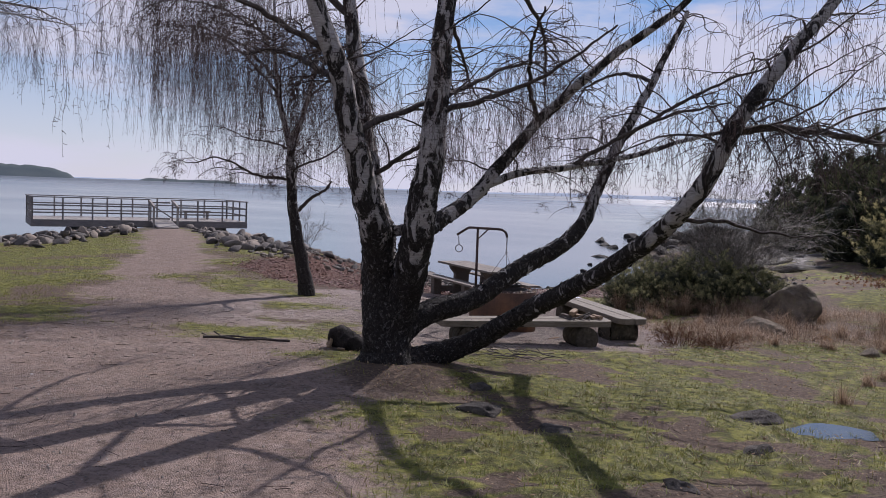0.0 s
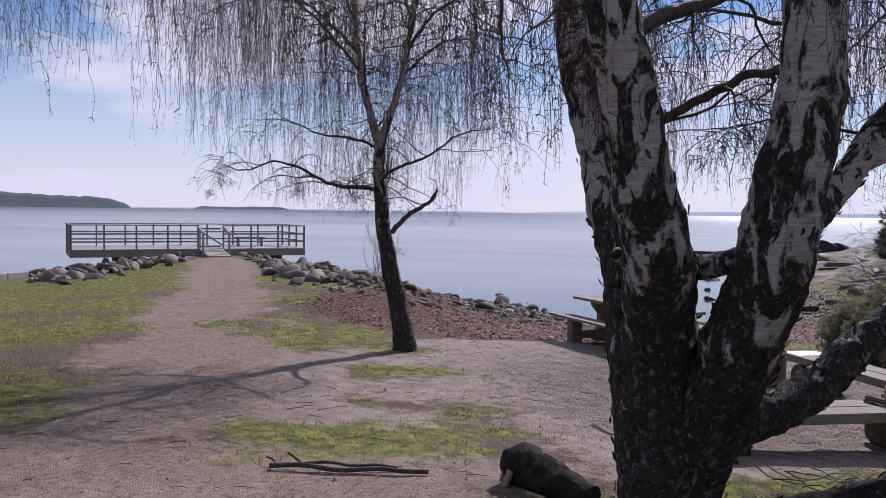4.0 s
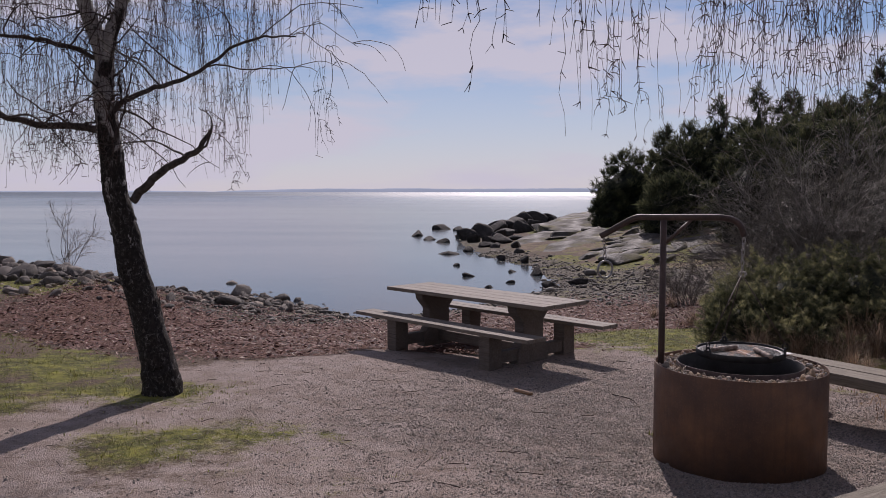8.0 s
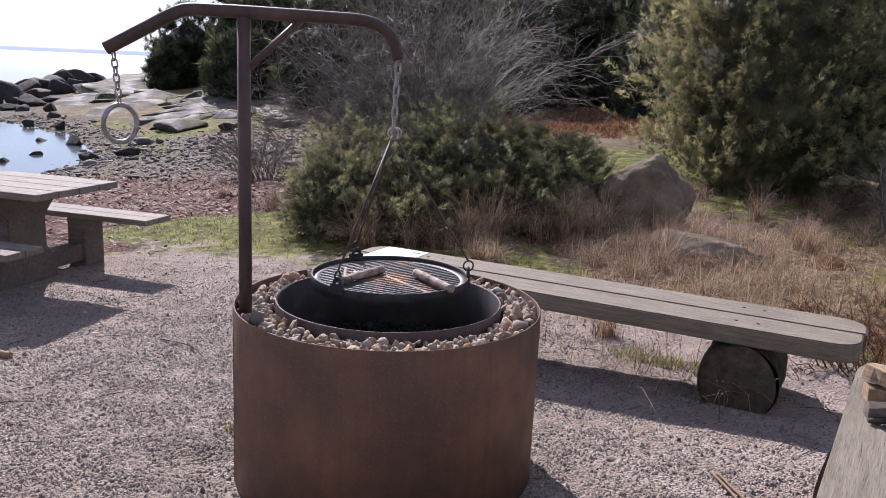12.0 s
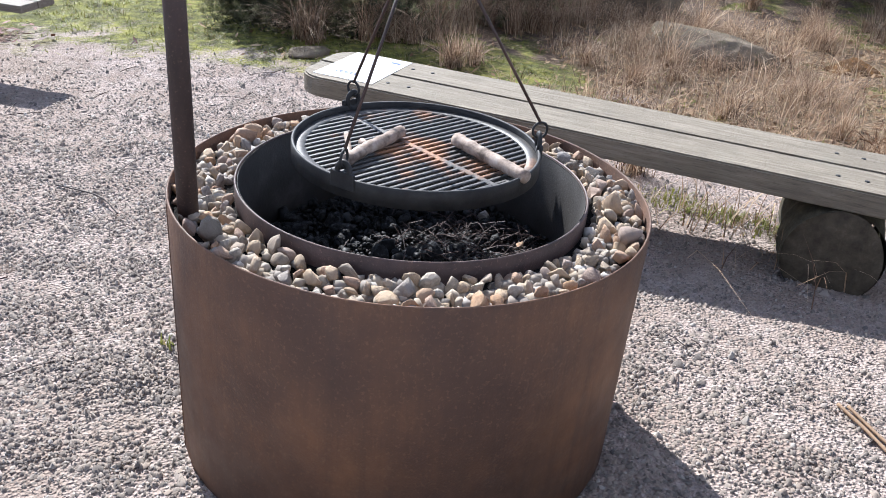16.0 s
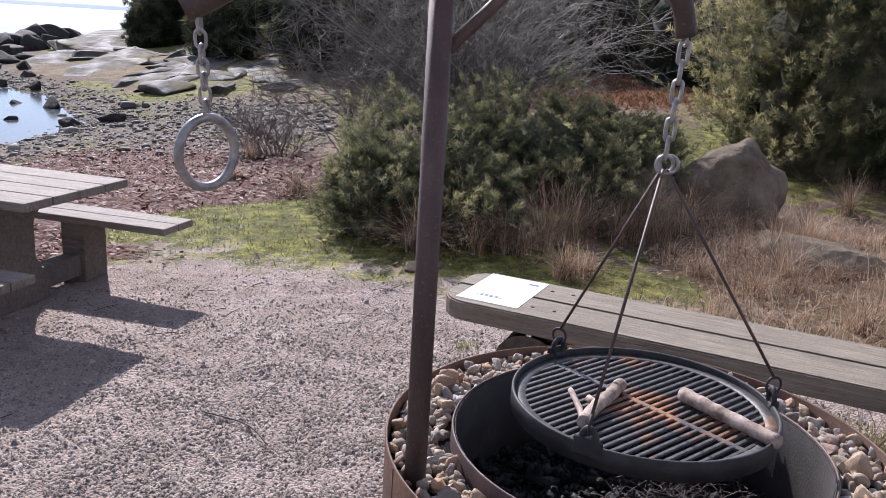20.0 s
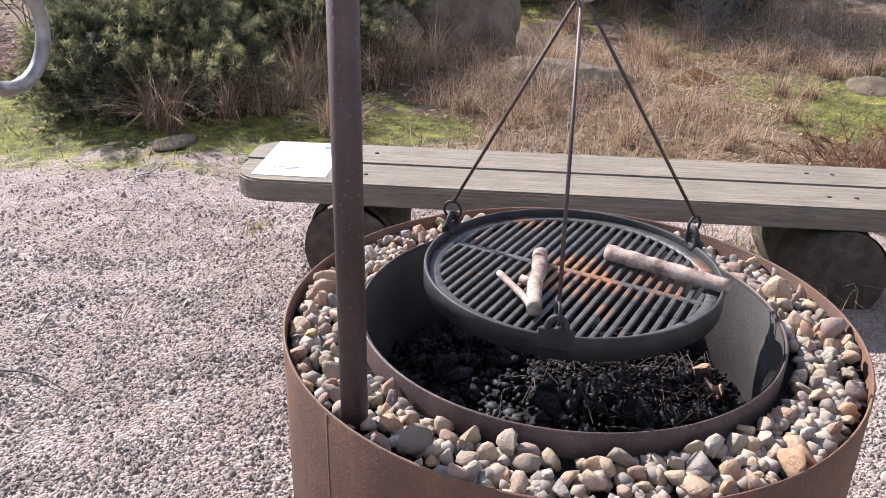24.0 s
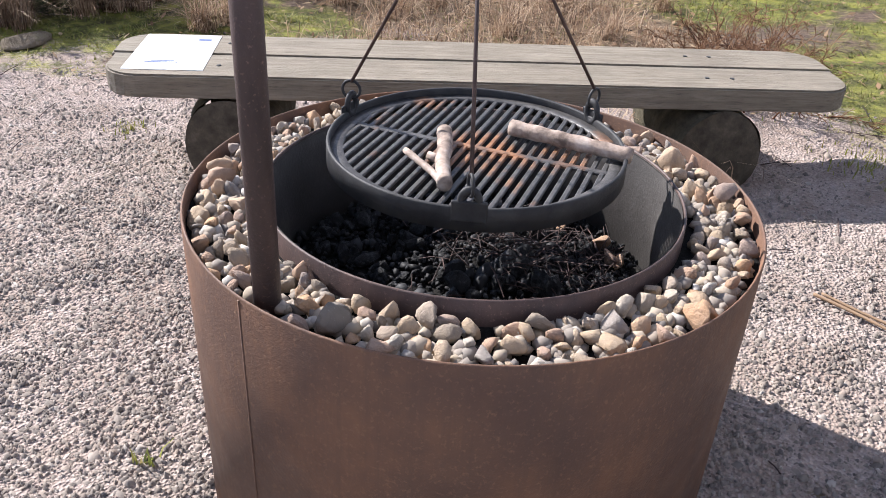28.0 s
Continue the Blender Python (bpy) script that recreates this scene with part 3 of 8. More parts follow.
def tube(pts, radii, n=8, caps=True, bumps=0.0, scale=6.0):
    """A tube along pts; radii one number or one for each point. Returns V, [quads, tris]."""
    P = np.asarray(pts, float)
    K = len(P)
    R = np.broadcast_to(np.asarray(radii, float), (K,))
    T = np.gradient(P, axis=0)
    T /= np.linalg.norm(T, axis=1, keepdims=True) + 1e-9
    ref = np.array([0, 0, 1.0]) if abs(T[0, 2]) < 0.9 else np.array([1.0, 0, 0])
    A = np.cross(T[0], ref)
    A /= np.linalg.norm(A)
    ring, ang = [], np.linspace(0, 2 * np.pi, n, endpoint=False)
    for i in range(K):
        A = A - T[i] * (A @ T[i])
        A /= np.linalg.norm(A)
        B = np.cross(T[i], A)
        rr = np.full(n, R[i])
        ring.append(P[i] + (np.cos(ang) * rr)[:, None] * A + (np.sin(ang) * rr)[:, None] * B)
    V = np.vstack(ring)
    if bumps:
        C = np.repeat(P, n, axis=0)
        for j in range(len(V)):
            q = Vector(V[j]) * scale
            k = noise.noise(q) * 0.6 + noise.noise(q * 2.7) * 0.4 + 0.25 * noise.noise(q * 6.1)
            V[j] = C[j] + (V[j] - C[j]) * (1 + bumps * k)
    i, j = np.meshgrid(np.arange(K - 1), np.arange(n), indexing="ij")
    q = np.stack([i * n + j, i * n + (j + 1) % n, (i + 1) * n + (j + 1) % n, (i + 1) * n + j], -1).reshape(-1, 4)
    Fs = [q]
    if caps:
        V = np.vstack([V, P[:1], P[-1:]])
        j = np.arange(n)
        Fs.append(np.vstack([np.stack([(j + 1) % n, j, np.full(n, K * n)], 1), np.stack([(K - 1) * n + j, (K - 1) * n + (j + 1) % n, np.full(n, K * n + 1)], 1)]))
    return V, Fs


def join(parts):
    """Several (V, Fs) into one."""
    Vs, by, o = [], {}, 0
    for V, Fs in parts:
        V = np.asarray(V).reshape(-1, 3)
        for f in (Fs if isinstance(Fs, list) else [Fs]):
            by.setdefault(f.shape[1], []).append(np.asarray(f) + o)
        Vs.append(V)
        o += len(V)
    return np.vstack(Vs), [np.vstack(f) for f in by.values()]


def threads(P, R):
    """Many thin three-sided strands at once: P (N, K, 3) points, R (N, K) radii."""
    N, K, _ = P.shape
    T = np.gradient(P, axis=1)
    T /= np.linalg.norm(T, axis=2, keepdims=True) + 1e-9
    ref = np.where(np.abs(T[:, :, 2:]) < 0.8, np.array([0, 0, 1.0]), np.array([1.0, 0, 0]))
    A = np.cross(T, ref)
    A /= np.linalg.norm(A, axis=2, keepdims=True) + 1e-9
    B = np.cross(T, A)
    V = np.stack([P + R[..., None] * (math.cos(a) * A + math.sin(a) * B) for a in (0, 2.0944, 4.1888)], 2)
    n, k, j = np.meshgrid(np.arange(N), np.arange(K - 1), np.arange(3), indexing="ij")
    b = n * K * 3
    q = np.stack([b + k * 3 + j, b + k * 3 + (j + 1) % 3, b + (k + 1) * 3 + (j + 1) % 3, b + (k + 1) * 3 + j], -1)
    return V.reshape(-1, 3), [q.reshape(-1, 4)]


def spin(N, gen):
    """N random turns as matrices."""
    q = gen.normal(size=(N, 4))
    q /= np.linalg.norm(q, axis=1, keepdims=True)
    w, x, y, z = q.T
    return np.stack([1 - 2 * (y * y + z * z), 2 * (x * y - z * w), 2 * (x * z + y * w), 2 * (x * y + z * w), 1 - 2 * (x * x + z * z), 2 * (y * z - x * w),
                     2 * (x * z - y * w), 2 * (y * z + x * w), 1 - 2 * (x * x + y * y)], 1).reshape(N, 3, 3)


def rock_shape(seed, sub=2, lump=0.35, cut=4, near=(0.55, 0.85), sharp=0.85):
    """V, F of a lumpy stone of radius about 1, with some flat faces."""
    bm = bmesh.new()
    bmesh.ops.create_icosphere(bm, subdivisions=sub, radius=1)
    g = random.Random(seed)
    off = Vector((g.uniform(-50, 50), g.uniform(-50, 50), g.uniform(-50, 50)))
    planes = []
    for _ in range(cut):
        d = Vector((g.gauss(0, 1), g.gauss(0, 1), g.gauss(0, 1))).normalized()
        planes.append((d, g.uniform(*near)))
    for v in bm.verts:
        p = v.co.copy()
        p *= 1 + lump * noise.noise(p * 1.1 + off) + lump * 0.4 * noise.noise(p * 2.7 + off)
        for d, k in planes:
            s = p.dot(d) - k
            if s > 0:
                p -= d * s * sharp
        v.co = p
    V = np.array([v.co[:] for v in bm.verts])
    F = np.array([[v.index for v in f.verts] for f in bm.faces])
    bm.free()
    return V, F


def scatter(shapes, P, S, gen, upright=False):
    """One mesh of many stones: shapes (V, F) with equal faces, places P (N, 3), sizes S (N, 3)."""
    parts, pick = [], gen.integers(0, len(shapes), len(P))
    for k, (V, F) in enumerate(shapes):
        w = np.nonzero(pick == k)[0]
        if not len(w):
            continue
        M = spin(len(w), gen)
        if upright:
            a = gen.uniform(0, 2 * np.pi, len(w))
            q = np.zeros(len(w))
            M = np.stack([np.cos(a), -np.sin(a), q, np.sin(a), np.cos(a), q, q, q, q + 1], 1).reshape(-1, 3, 3)
            M = M + gen.normal(size=M.shape) * 0.16
        X = np.einsum("nij,vj->nvi", M, V) * S[w][:, None, :] + P[w][:, None, :]
        G = F[None] + (np.arange(len(w)) * len(V))[:, None, None]
        parts.append((X.reshape(-1, 3), [G.reshape(-1, F.shape[1])]))
    return join(parts)


# ---------------------------------------------------------------- the lie of the land
SEA = -1.5
SHORE = np.array([(-900, -160), (-300, -40), (-60, 5), (-36, 13), (-27.5, 20), (-28.6, 24.5), (-29.6, 29), (-31.8, 33), (-31.6, 36.6), (-28.6, 38.2), (-25.2, 36),
                  (-21.9, 33.2), (-18, 30.8), (-14.2, 27.6), (-11.8, 27.6), (-10, 25.6), (-8.4, 24.1), (-6.7, 25.4), (-5, 28.3), (-4.1, 31), (-4.6, 35.5),
                  (-6.4, 40.5), (-7.4, 47), (-8.2, 56), (-6, 67), (-1, 80), (10, 88), (40, 105), (130, 140), (900, 260)], float)


def ramp01(x, a, b):
    t = np.clip((x - a) / (b - a), 0, 1)
    return t * t * (3 - 2 * t)


def inland(x, y):
    """Metres to the waterline, positive on land."""
    x, y = np.asarray(x, float), np.asarray(y, float)
    best = np.full(x.shape, 1e9)
    inside = np.zeros(x.shape, bool)
    ring = np.vstack([SHORE, [(900, -900), (-900, -900)]])
    for a, b in zip(SHORE[:-1], SHORE[1:]):
        d = b - a
        t = np.clip(((x - a[0]) * d[0] + (y - a[1]) * d[1]) / (d @ d), 0, 1)
        best = np.minimum(best, np.hypot(x - a[0] - t * d[0], y - a[1] - t * d[1]))
    for a, b in zip(ring, np.roll(ring, -1, axis=0)):
        cross = (a[1] > y) != (b[1] > y)
        with np.errstate(divide="ignore", invalid="ignore"):
            at = a[0] + (y - a[1]) / (b[1] - a[1]) * (b[0] - a[0])
        inside ^= cross & (x < at)
    return np.where(inside, best, -best)


def wobble(x, y, f, s=0.0):
    return np.sin(x * f + 1.3 * np.sin(y * f * 0.7 + s)) * np.cos(y * f * 1.1 + 0.9 * np.sin(x * f * 0.8 + 2 * s))


LATTICE = np.random.default_rng(17).random((64, 64))


def fbm(x, y, f, octaves=4):
    """Smooth random unevenness between 0 and 1."""
    x, y = np.asarray(x, float) * f, np.asarray(y, float) * f
    out, amp, total = 0.0, 1.0, 0.0
    for k in range(octaves):
        i, j = np.floor(x).astype(int), np.floor(y).astype(int)
        u, w = x - i, y - j
        u, w = u * u * (3 - 2 * u), w * w * (3 - 2 * w)
        a, b = LATTICE[i % 64, j % 64], LATTICE[(i + 1) % 64, j % 64]
        c, d = LATTICE[i % 64, (j + 1) % 64], LATTICE[(i + 1) % 64, (j + 1) % 64]
        out = out + amp * (a + (b - a) * u + (c - a) * w + (a - b - c + d) * u * w)
        total, amp = total + amp, amp * 0.55
        x, y = x * 2.03 + 11.3, y * 2.03 + 5.7
    return out / total


def height(x, y):
    x, y = np.asarray(x, float), np.asarray(y, float)
    s = inland(x, y)
    cap = -0.85 + 0.17 * ramp01(-x, 6, 12)
    base = -0.0625 * np.clip(y, -40, 60)
    top = np.maximum(base, cap) + 0.03 * np.exp(-((base - cap) / 0.12) ** 2)
    top = top - 0.24 * ramp01(-x, 18, 26)
    top = top + 1.3 * ramp01(y, 19, 48) * ramp01(x, -2, 10) + 0.35 * ramp01(x, 2, 14) * ramp01(y, 4, 16)
    top = top + 0.55 * ramp01(y, 18.5, 26) * ramp01(x, 0.5, 4)
    top = top + 0.10 * np.exp(-((x + 3.9) ** 2 + (y - 8.2) ** 2) / 1.6)
    lawn = ramp01(x, -3.4, -1.5) * ramp01(-y, -9, -3) * ramp01(y, -6, 0)
    top = top + 0.05 * lawn * wobble(x, y, 1.7) + 0.012 * wobble(x, y, 3.1, 1.0) + 0.006 * wobble(x, y, 9.0, 2.0)
    rough = ramp01(x, -3.4, -2.2) * ramp01(-y, -13, -11)
    top = top + rough * (0.10 * (fbm(x, y, 1.5, 3) - 0.5) + 0.05 * (fbm(x + 40, y, 3.4, 2) - 0.5))
    k = ramp01(-x, 11, 16)
    rise = 0.095 * (1 - k) + 0.30 * k
    beach = SEA + rise * s + 0.03 * wobble(x, y, 2.3, 3.0)
    h = 0.06
    z = np.minimum(top, beach) - h * np.exp(-np.abs(top - beach) / h) * 0.5
    return np.where(s > 0, z, SEA + 0.16 * np.maximum(s, -12))


def hz(x, y):
    return float(height(np.array([x]), np.array([y]))[0])


def capsule(x, y, pts):
    """How far inside a chain of discs (x, y, r): positive inside, in metres."""
    best = np.full(np.shape(x), -1e9)
    for (ax, ay, ar), (bx, by, br) in zip(pts[:-1], pts[1:]):
        dx, dy = bx - ax, by - ay
        t = np.clip(((x - ax) * dx + (y - ay) * dy) / (dx * dx + dy * dy), 0, 1)
        best = np.maximum(best, ar + (br - ar) * t - np.hypot(x - ax - t * dx, y - ay - t * dy))
    return best


PATHWAY = [(-29.7, 34.8, 1.2), (-24, 29, 1.2), (-16, 19.2, 1.15), (-12, 14.2, 1.2), (-9, 10.6, 1.9), (-6, 7, 2.1), (-4.2, 3.2, 2.2), (-3.2, -1, 2.2), (-2.5, -8, 2.2)]
YARD = [(-9, 12, 1.7), (-6.6, 15.3, 2.2), (-4.6, 15.6, 2.3), (-3.4, 13.6, 2.0), (-5.6, 11.4, 1.9), (-8.4, 11.2, 1.6)]
TURF_SPOTS = [[(-11.4, 10.6, 0.9), (-10.6, 9.3, 1.0), (-9.9, 8.9, 0.6)], [(-12.2, 15.6, 0.7), (-10.4, 15.0, 0.95), (-8.7, 14.95, 0.6)], [(-7.7, 11.45, 0.4), (-6.4, 11.6, 0.45)], [(-7.4, 9.7, 0.75), (-6.0, 10.6, 0.6)], [(-4.5, 8.6, 0.8), (-3.2, 9.7, 0.7)], [(-12.4, 16.6, 0.5), (-10.4, 16.0, 0.6)], [(-8.4, 13.3, 0.45), (-7.7, 13.8, 0.4)]]


STRIP = [(-4.4, 18.7, 0.6), (-3.4, 18.4, 1.2), (-2.5, 17.0, 0.6), (-1.6, 16.2, 0.4)]


def moss(x, y):
    """Share of living green in the turf."""
    m = 0.5 + (fbm(x, y, 0.85) - 0.5) * 2.4 + 0.05 + 0.22 * ramp01(x, -3.6, -2.6) * ramp01(-y, -11, -9) - 0.5 * (fbm(x + 9, y, 2.6, 3) < 0.40) * ramp01(x, -3.6, -2.6)
    m = m + 0.45 * ramp01(y, 28, 31) * ramp01(x, -5, -3)
    m = m - (0.15 + 0.9 * (fbm(x, y + 5, 2.2, 3) - 0.5)) * np.exp(-((x + 3.7) ** 2 + (y - 7.8) ** 2) / 1.4) + 0.25 * ramp01(-x, 13, 16)
    m = np.maximum(m, np.clip(0.4 + capsule(x, y, STRIP) / 0.5, 0, 1))
    m = np.maximum(m, 1.3 - np.hypot((x - 3.0) / 1.6, (y - 21.6) / 1.9))
    m = np.maximum(m, 1.1 - np.hypot((x - 1.0) / 1.6, (y - 14.4) / 1.3))
    m = m - 0.3 * ramp01(-x, 6.5, 8) * ramp01(x, -14, -12) - 0.3 * ramp01(y, 25, 30) * ramp01(x, -12, -8)
    for spot in TURF_SPOTS:
        m = np.maximum(m, 0.6 * np.clip(0.75 + capsule(x, y, spot), 0, 1) - 0.35 * (fbm(x, y, 2.2, 3) < 0.45))
    return np.clip(m, 0, 1)


def zones(x, y):
    """Shares of crushed stone, weed, shingle and dry growth."""
    s = inland(x, y)
    g = np.maximum(capsule(x, y, PATHWAY), capsule(x, y, YARD))
    for spot in TURF_SPOTS + [STRIP]:
        g = np.minimum(g, -capsule(x, y, spot))
    rag = fbm(x, y, 0.8) - 0.5
    g = g + rag * 1.5 * ramp01(-capsule(x, y, [(-4.2, 13.6, 1.5), (-5.2, 15.2, 1.3)]), -0.3, 0.6)
    gravel = np.clip(0.5 + g / 1.3, 0, 1)
    beachy = ramp01(x, -14.8, -12.2) * ramp01(-x, 1.2, 2.8)
    weed = np.clip(0.5 + np.minimum(7.4 - s, s - 1.0) / 1.2, 0, 1) * beachy * (1 - np.clip(0.5 + g / 0.5, 0, 1))
    strip = np.clip(0.5 + capsule(x, y, STRIP) / 0.5, 0, 1)
    weed = weed * (1 - strip)
    weed = weed * ramp01(-y, -27, -23.5)
    shingle = np.clip(0.5 + (1.4 + 1.5 * ramp01(-x, 8, 10.5) - s) / 1.2, 0, 1)
    shingle = np.maximum(shingle, np.clip(0.5 + (2.9 - np.hypot(x + 2.2, (y - 28.5) * 0.7)) / 2.2, 0, 1))
    shingle = np.maximum(shingle, ramp01(-x, 12, 14.5) * np.clip(0.5 + (3.8 - 1.9 * ramp01(-x, 20, 24) - s) / 1.4, 0, 1))
    dry = np.clip(0.5 + (np.minimum(x + 2.2 + 0.18 * (y - 14), y - 14.0 - 0.1 * x)) / 1.2, 0, 1) * (1 - ramp01(y, 19, 24) * 0.5)
    green = np.clip(1.4 - np.hypot((x - 3.0) / 1.6, (y - 21.6) / 1.8), 0, 1) + np.clip(1.2 - np.hypot((x - 1.2) / 1.5, (y - 14.3) / 1.3), 0, 1)
    dry = np.clip(dry - green - (0.5 + 1.1 * ramp01(y, 15.5, 17)) * np.clip(fbm(x, y, 0.62) - 0.48, 0, 1) * 4 - np.clip(0.5 + capsule(x, y, STRIP) / 0.4, 0, 1), 0, 1)
    return gravel, weed, shingle, dry


def axis(parts):
    out = []
    for a, b, d in parts:
        out.append(np.arange(a, b, d))
    return np.concatenate(out + [[parts[-1][1]]])


gx = axis([(-900, -100, 60), (-100, -44, 4), (-44, -16, 0.5), (-16, 5, 0.14), (5, 20, 0.6), (20, 100, 4), (100, 900, 60)])
gy = axis([(-900, -60, 60), (-60, -6, 2.5), (-6, 20, 0.14), (20, 48, 0.45), (48, 100, 2), (100, 400, 30)])
X, Y = np.meshgrid(gx, gy)
Z = height(X.ravel(), Y.ravel()).reshape(X.shape)
nx, ny = len(gx), len(gy)
ii, jj = np.meshgrid(np.arange(ny - 1), np.arange(nx - 1), indexing="ij")
quads = np.stack([ii * nx + jj, ii * nx + jj + 1, (ii + 1) * nx + jj + 1, (ii + 1) * nx + jj], -1).reshape(-1, 4)
me = mesh_of("ground", np.stack([X, Y, Z], -1).reshape(-1, 3), quads, "ground", True)
za = zones(X.ravel(), Y.ravel())
for nm, cols in (("zone", za[:3]), ("more", (za[3], np.clip(0.5 + (capsule(X.ravel(), Y.ravel(), PATHWAY) - capsule(X.ravel(), Y.ravel(), YARD)) / 2.0, 0, 1), moss(X.ravel(), Y.ravel())))):
    at = me.attributes.new(nm, "FLOAT_COLOR", "POINT")
    at.data.foreach_set("color", np.stack([*cols, np.ones(len(cols[0]))], -1).astype(np.float32).ravel())
ground = tagged(new("ground", me), "crushed-stone path, mossy turf and weed-strewn beach", "ground", kind="structure")

wx = np.array([-4800, -1500, -500, -200, -80, -30, 0, 30, 80, 200, 500, 1500, 4800.0])
wy = np.array([-160, -40, 0, 20, 40, 70, 120, 250, 600, 1500, 3000, 4800.0])
WX, WY = np.meshgrid(wx, wy)
ii, jj = np.meshgrid(np.arange(len(wy) - 1), np.arange(len(wx) - 1), indexing="ij")
n_ = len(wx)
me = mesh_of("water", np.stack([WX, WY, WX * 0 + SEA], -1).reshape(-1, 3),
             np.stack([ii * n_ + jj, ii * n_ + jj + 1, (ii + 1) * n_ + jj + 1, (ii + 1) * n_ + jj], -1).reshape(-1, 4), "water")
tagged(new("water", me), "calm pale sea with fine ripples", "water", kind="structure")


def far_shore(name, label, a, b, dist_h, mat, seed, rough=0.35, steps=90):
    """A low wooded coast: a ridge between two places, with an uneven crest."""
    g = np.random.default_rng(seed)
    a, b = np.array(a, float), np.array(b, float)
    t = np.linspace(0, 1, steps)
    crest = np.convolve(g.normal(size=steps + 8), np.ones(9) / 9, "valid")[:steps] * rough * 1.8 + g.normal(size=steps) * rough * 0.12
    ends = np.clip(np.minimum(t, 1 - t) * 9, 0, 1) ** 0.5
    hgt = dist_h * ends * np.clip(1 + crest, 0.3, 2)
    P = a + (b - a) * t[:, None]
    nrm = np.array([-(b - a)[1], (b - a)[0]]) / np.linalg.norm(b - a)
    rows = [np.column_stack([P - nrm * w, np.full(steps, SEA - 0.5) + hgt * k]) for w, k in ((60, 0.0), (50, 0.75), (25, 1.0), (-60, 1.0), (-90, 0.0))]
    V = np.vstack(rows)
    i, j = np.meshgrid(np.arange(4), np.arange(steps - 1), indexing="ij")
    F = np.stack([i * steps + j, i * steps + j + 1, (i + 1) * steps + j + 1, (i + 1) * steps + j], -1).reshape(-1, 4)
    return tagged(new(name, mesh_of(name, V, F, mat)), label, "backdrop", kind="structure")


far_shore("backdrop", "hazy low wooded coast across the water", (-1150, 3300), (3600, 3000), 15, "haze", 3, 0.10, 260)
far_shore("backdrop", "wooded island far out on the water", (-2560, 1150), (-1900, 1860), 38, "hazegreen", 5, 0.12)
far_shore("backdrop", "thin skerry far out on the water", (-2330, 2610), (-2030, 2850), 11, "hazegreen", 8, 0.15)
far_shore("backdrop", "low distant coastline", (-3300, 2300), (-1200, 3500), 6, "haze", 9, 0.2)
# ---------------------------------------------------------------- fire pit
PIT = Vector((-4.143, 13.447, -0.845))
RIM, R_OUT, R_IN = 0.711, 0.572, 0.423


def ring_wall(r, h0, h1, thick, n=96):
    """A standing ring of sheet steel with a rolled lip."""
    prof = [(r - thick, h0), (r, h0), (r, h1 - 0.003), (r - 0.002, h1), (r - thick + 0.002, h1), (r - thick, h1 - 0.003)]
    a = np.linspace(0, 2 * np.pi, n, endpoint=False)
    V = np.array([[(p[0] * math.cos(t), p[0] * math.sin(t), p[1]) for p in prof] for t in a]).reshape(-1, 3)
    k = len(prof)
    i, j = np.meshgrid(np.arange(n), np.arange(k), indexing="ij")
    F = np.stack([i * k + j, ((i + 1) % n) * k + j, ((i + 1) % n) * k + (j + 1) % k, i * k + (j + 1) % k], -1).reshape(-1, 4)
    return V, [F]


pit = thing("fire_pit", "round rust-brown steel fire pit standing on the gravel", "fire pit", Matrix.Translation(PIT))
outer = part("outer_ring", ring_wall(R_OUT, -0.05, RIM, 0.006), "corten", pit, "rusted weathering-steel outer wall")
part("weld_seam", tube([(R_OUT * math.cos(2.98), R_OUT * math.sin(2.98), -0.03), (R_OUT * math.cos(2.98), R_OUT * math.sin(2.98), RIM - 0.006)], 0.0022, 6), "corten", pit)
inner = part("inner_ring", ring_wall(R_IN, 0.2, RIM + 0.012, 0.006), "brownsteel", pit, "rust-brown steel inner ring")
part("lining", ring_wall(R_IN - 0.0065, 0.2, RIM + 0.008, 0.003), "innersteel", pit, "scorched grey inner face")
a = np.linspace(0, 2 * np.pi, 64, endpoint=False)
bed = np.vstack([np.column_stack([R_IN * 0.99 * np.cos(a), R_IN * 0.99 * np.sin(a), np.full(64, 0.44)]), np.column_stack([(R_OUT - 0.004) * np.cos(a), (R_OUT - 0.004) * np.sin(a), np.full(64, 0.44)])])
jj = np.arange(64)
part("stone_bed", (np.vstack([bed[:64], bed[64:] + 0]), [np.stack([jj, 64 + jj, 64 + (jj + 1) % 64, (jj + 1) % 64], 1)]), "ash", pit)
# one flat dark sheet closes the gaps just below the stones
bed[:, 2] = 0.672
part("packing", (bed, [np.stack([jj, 64 + jj, 64 + (jj + 1) % 64, (jj + 1) % 64], 1)]), "ash", pit, "flat dark sheet below the stones")

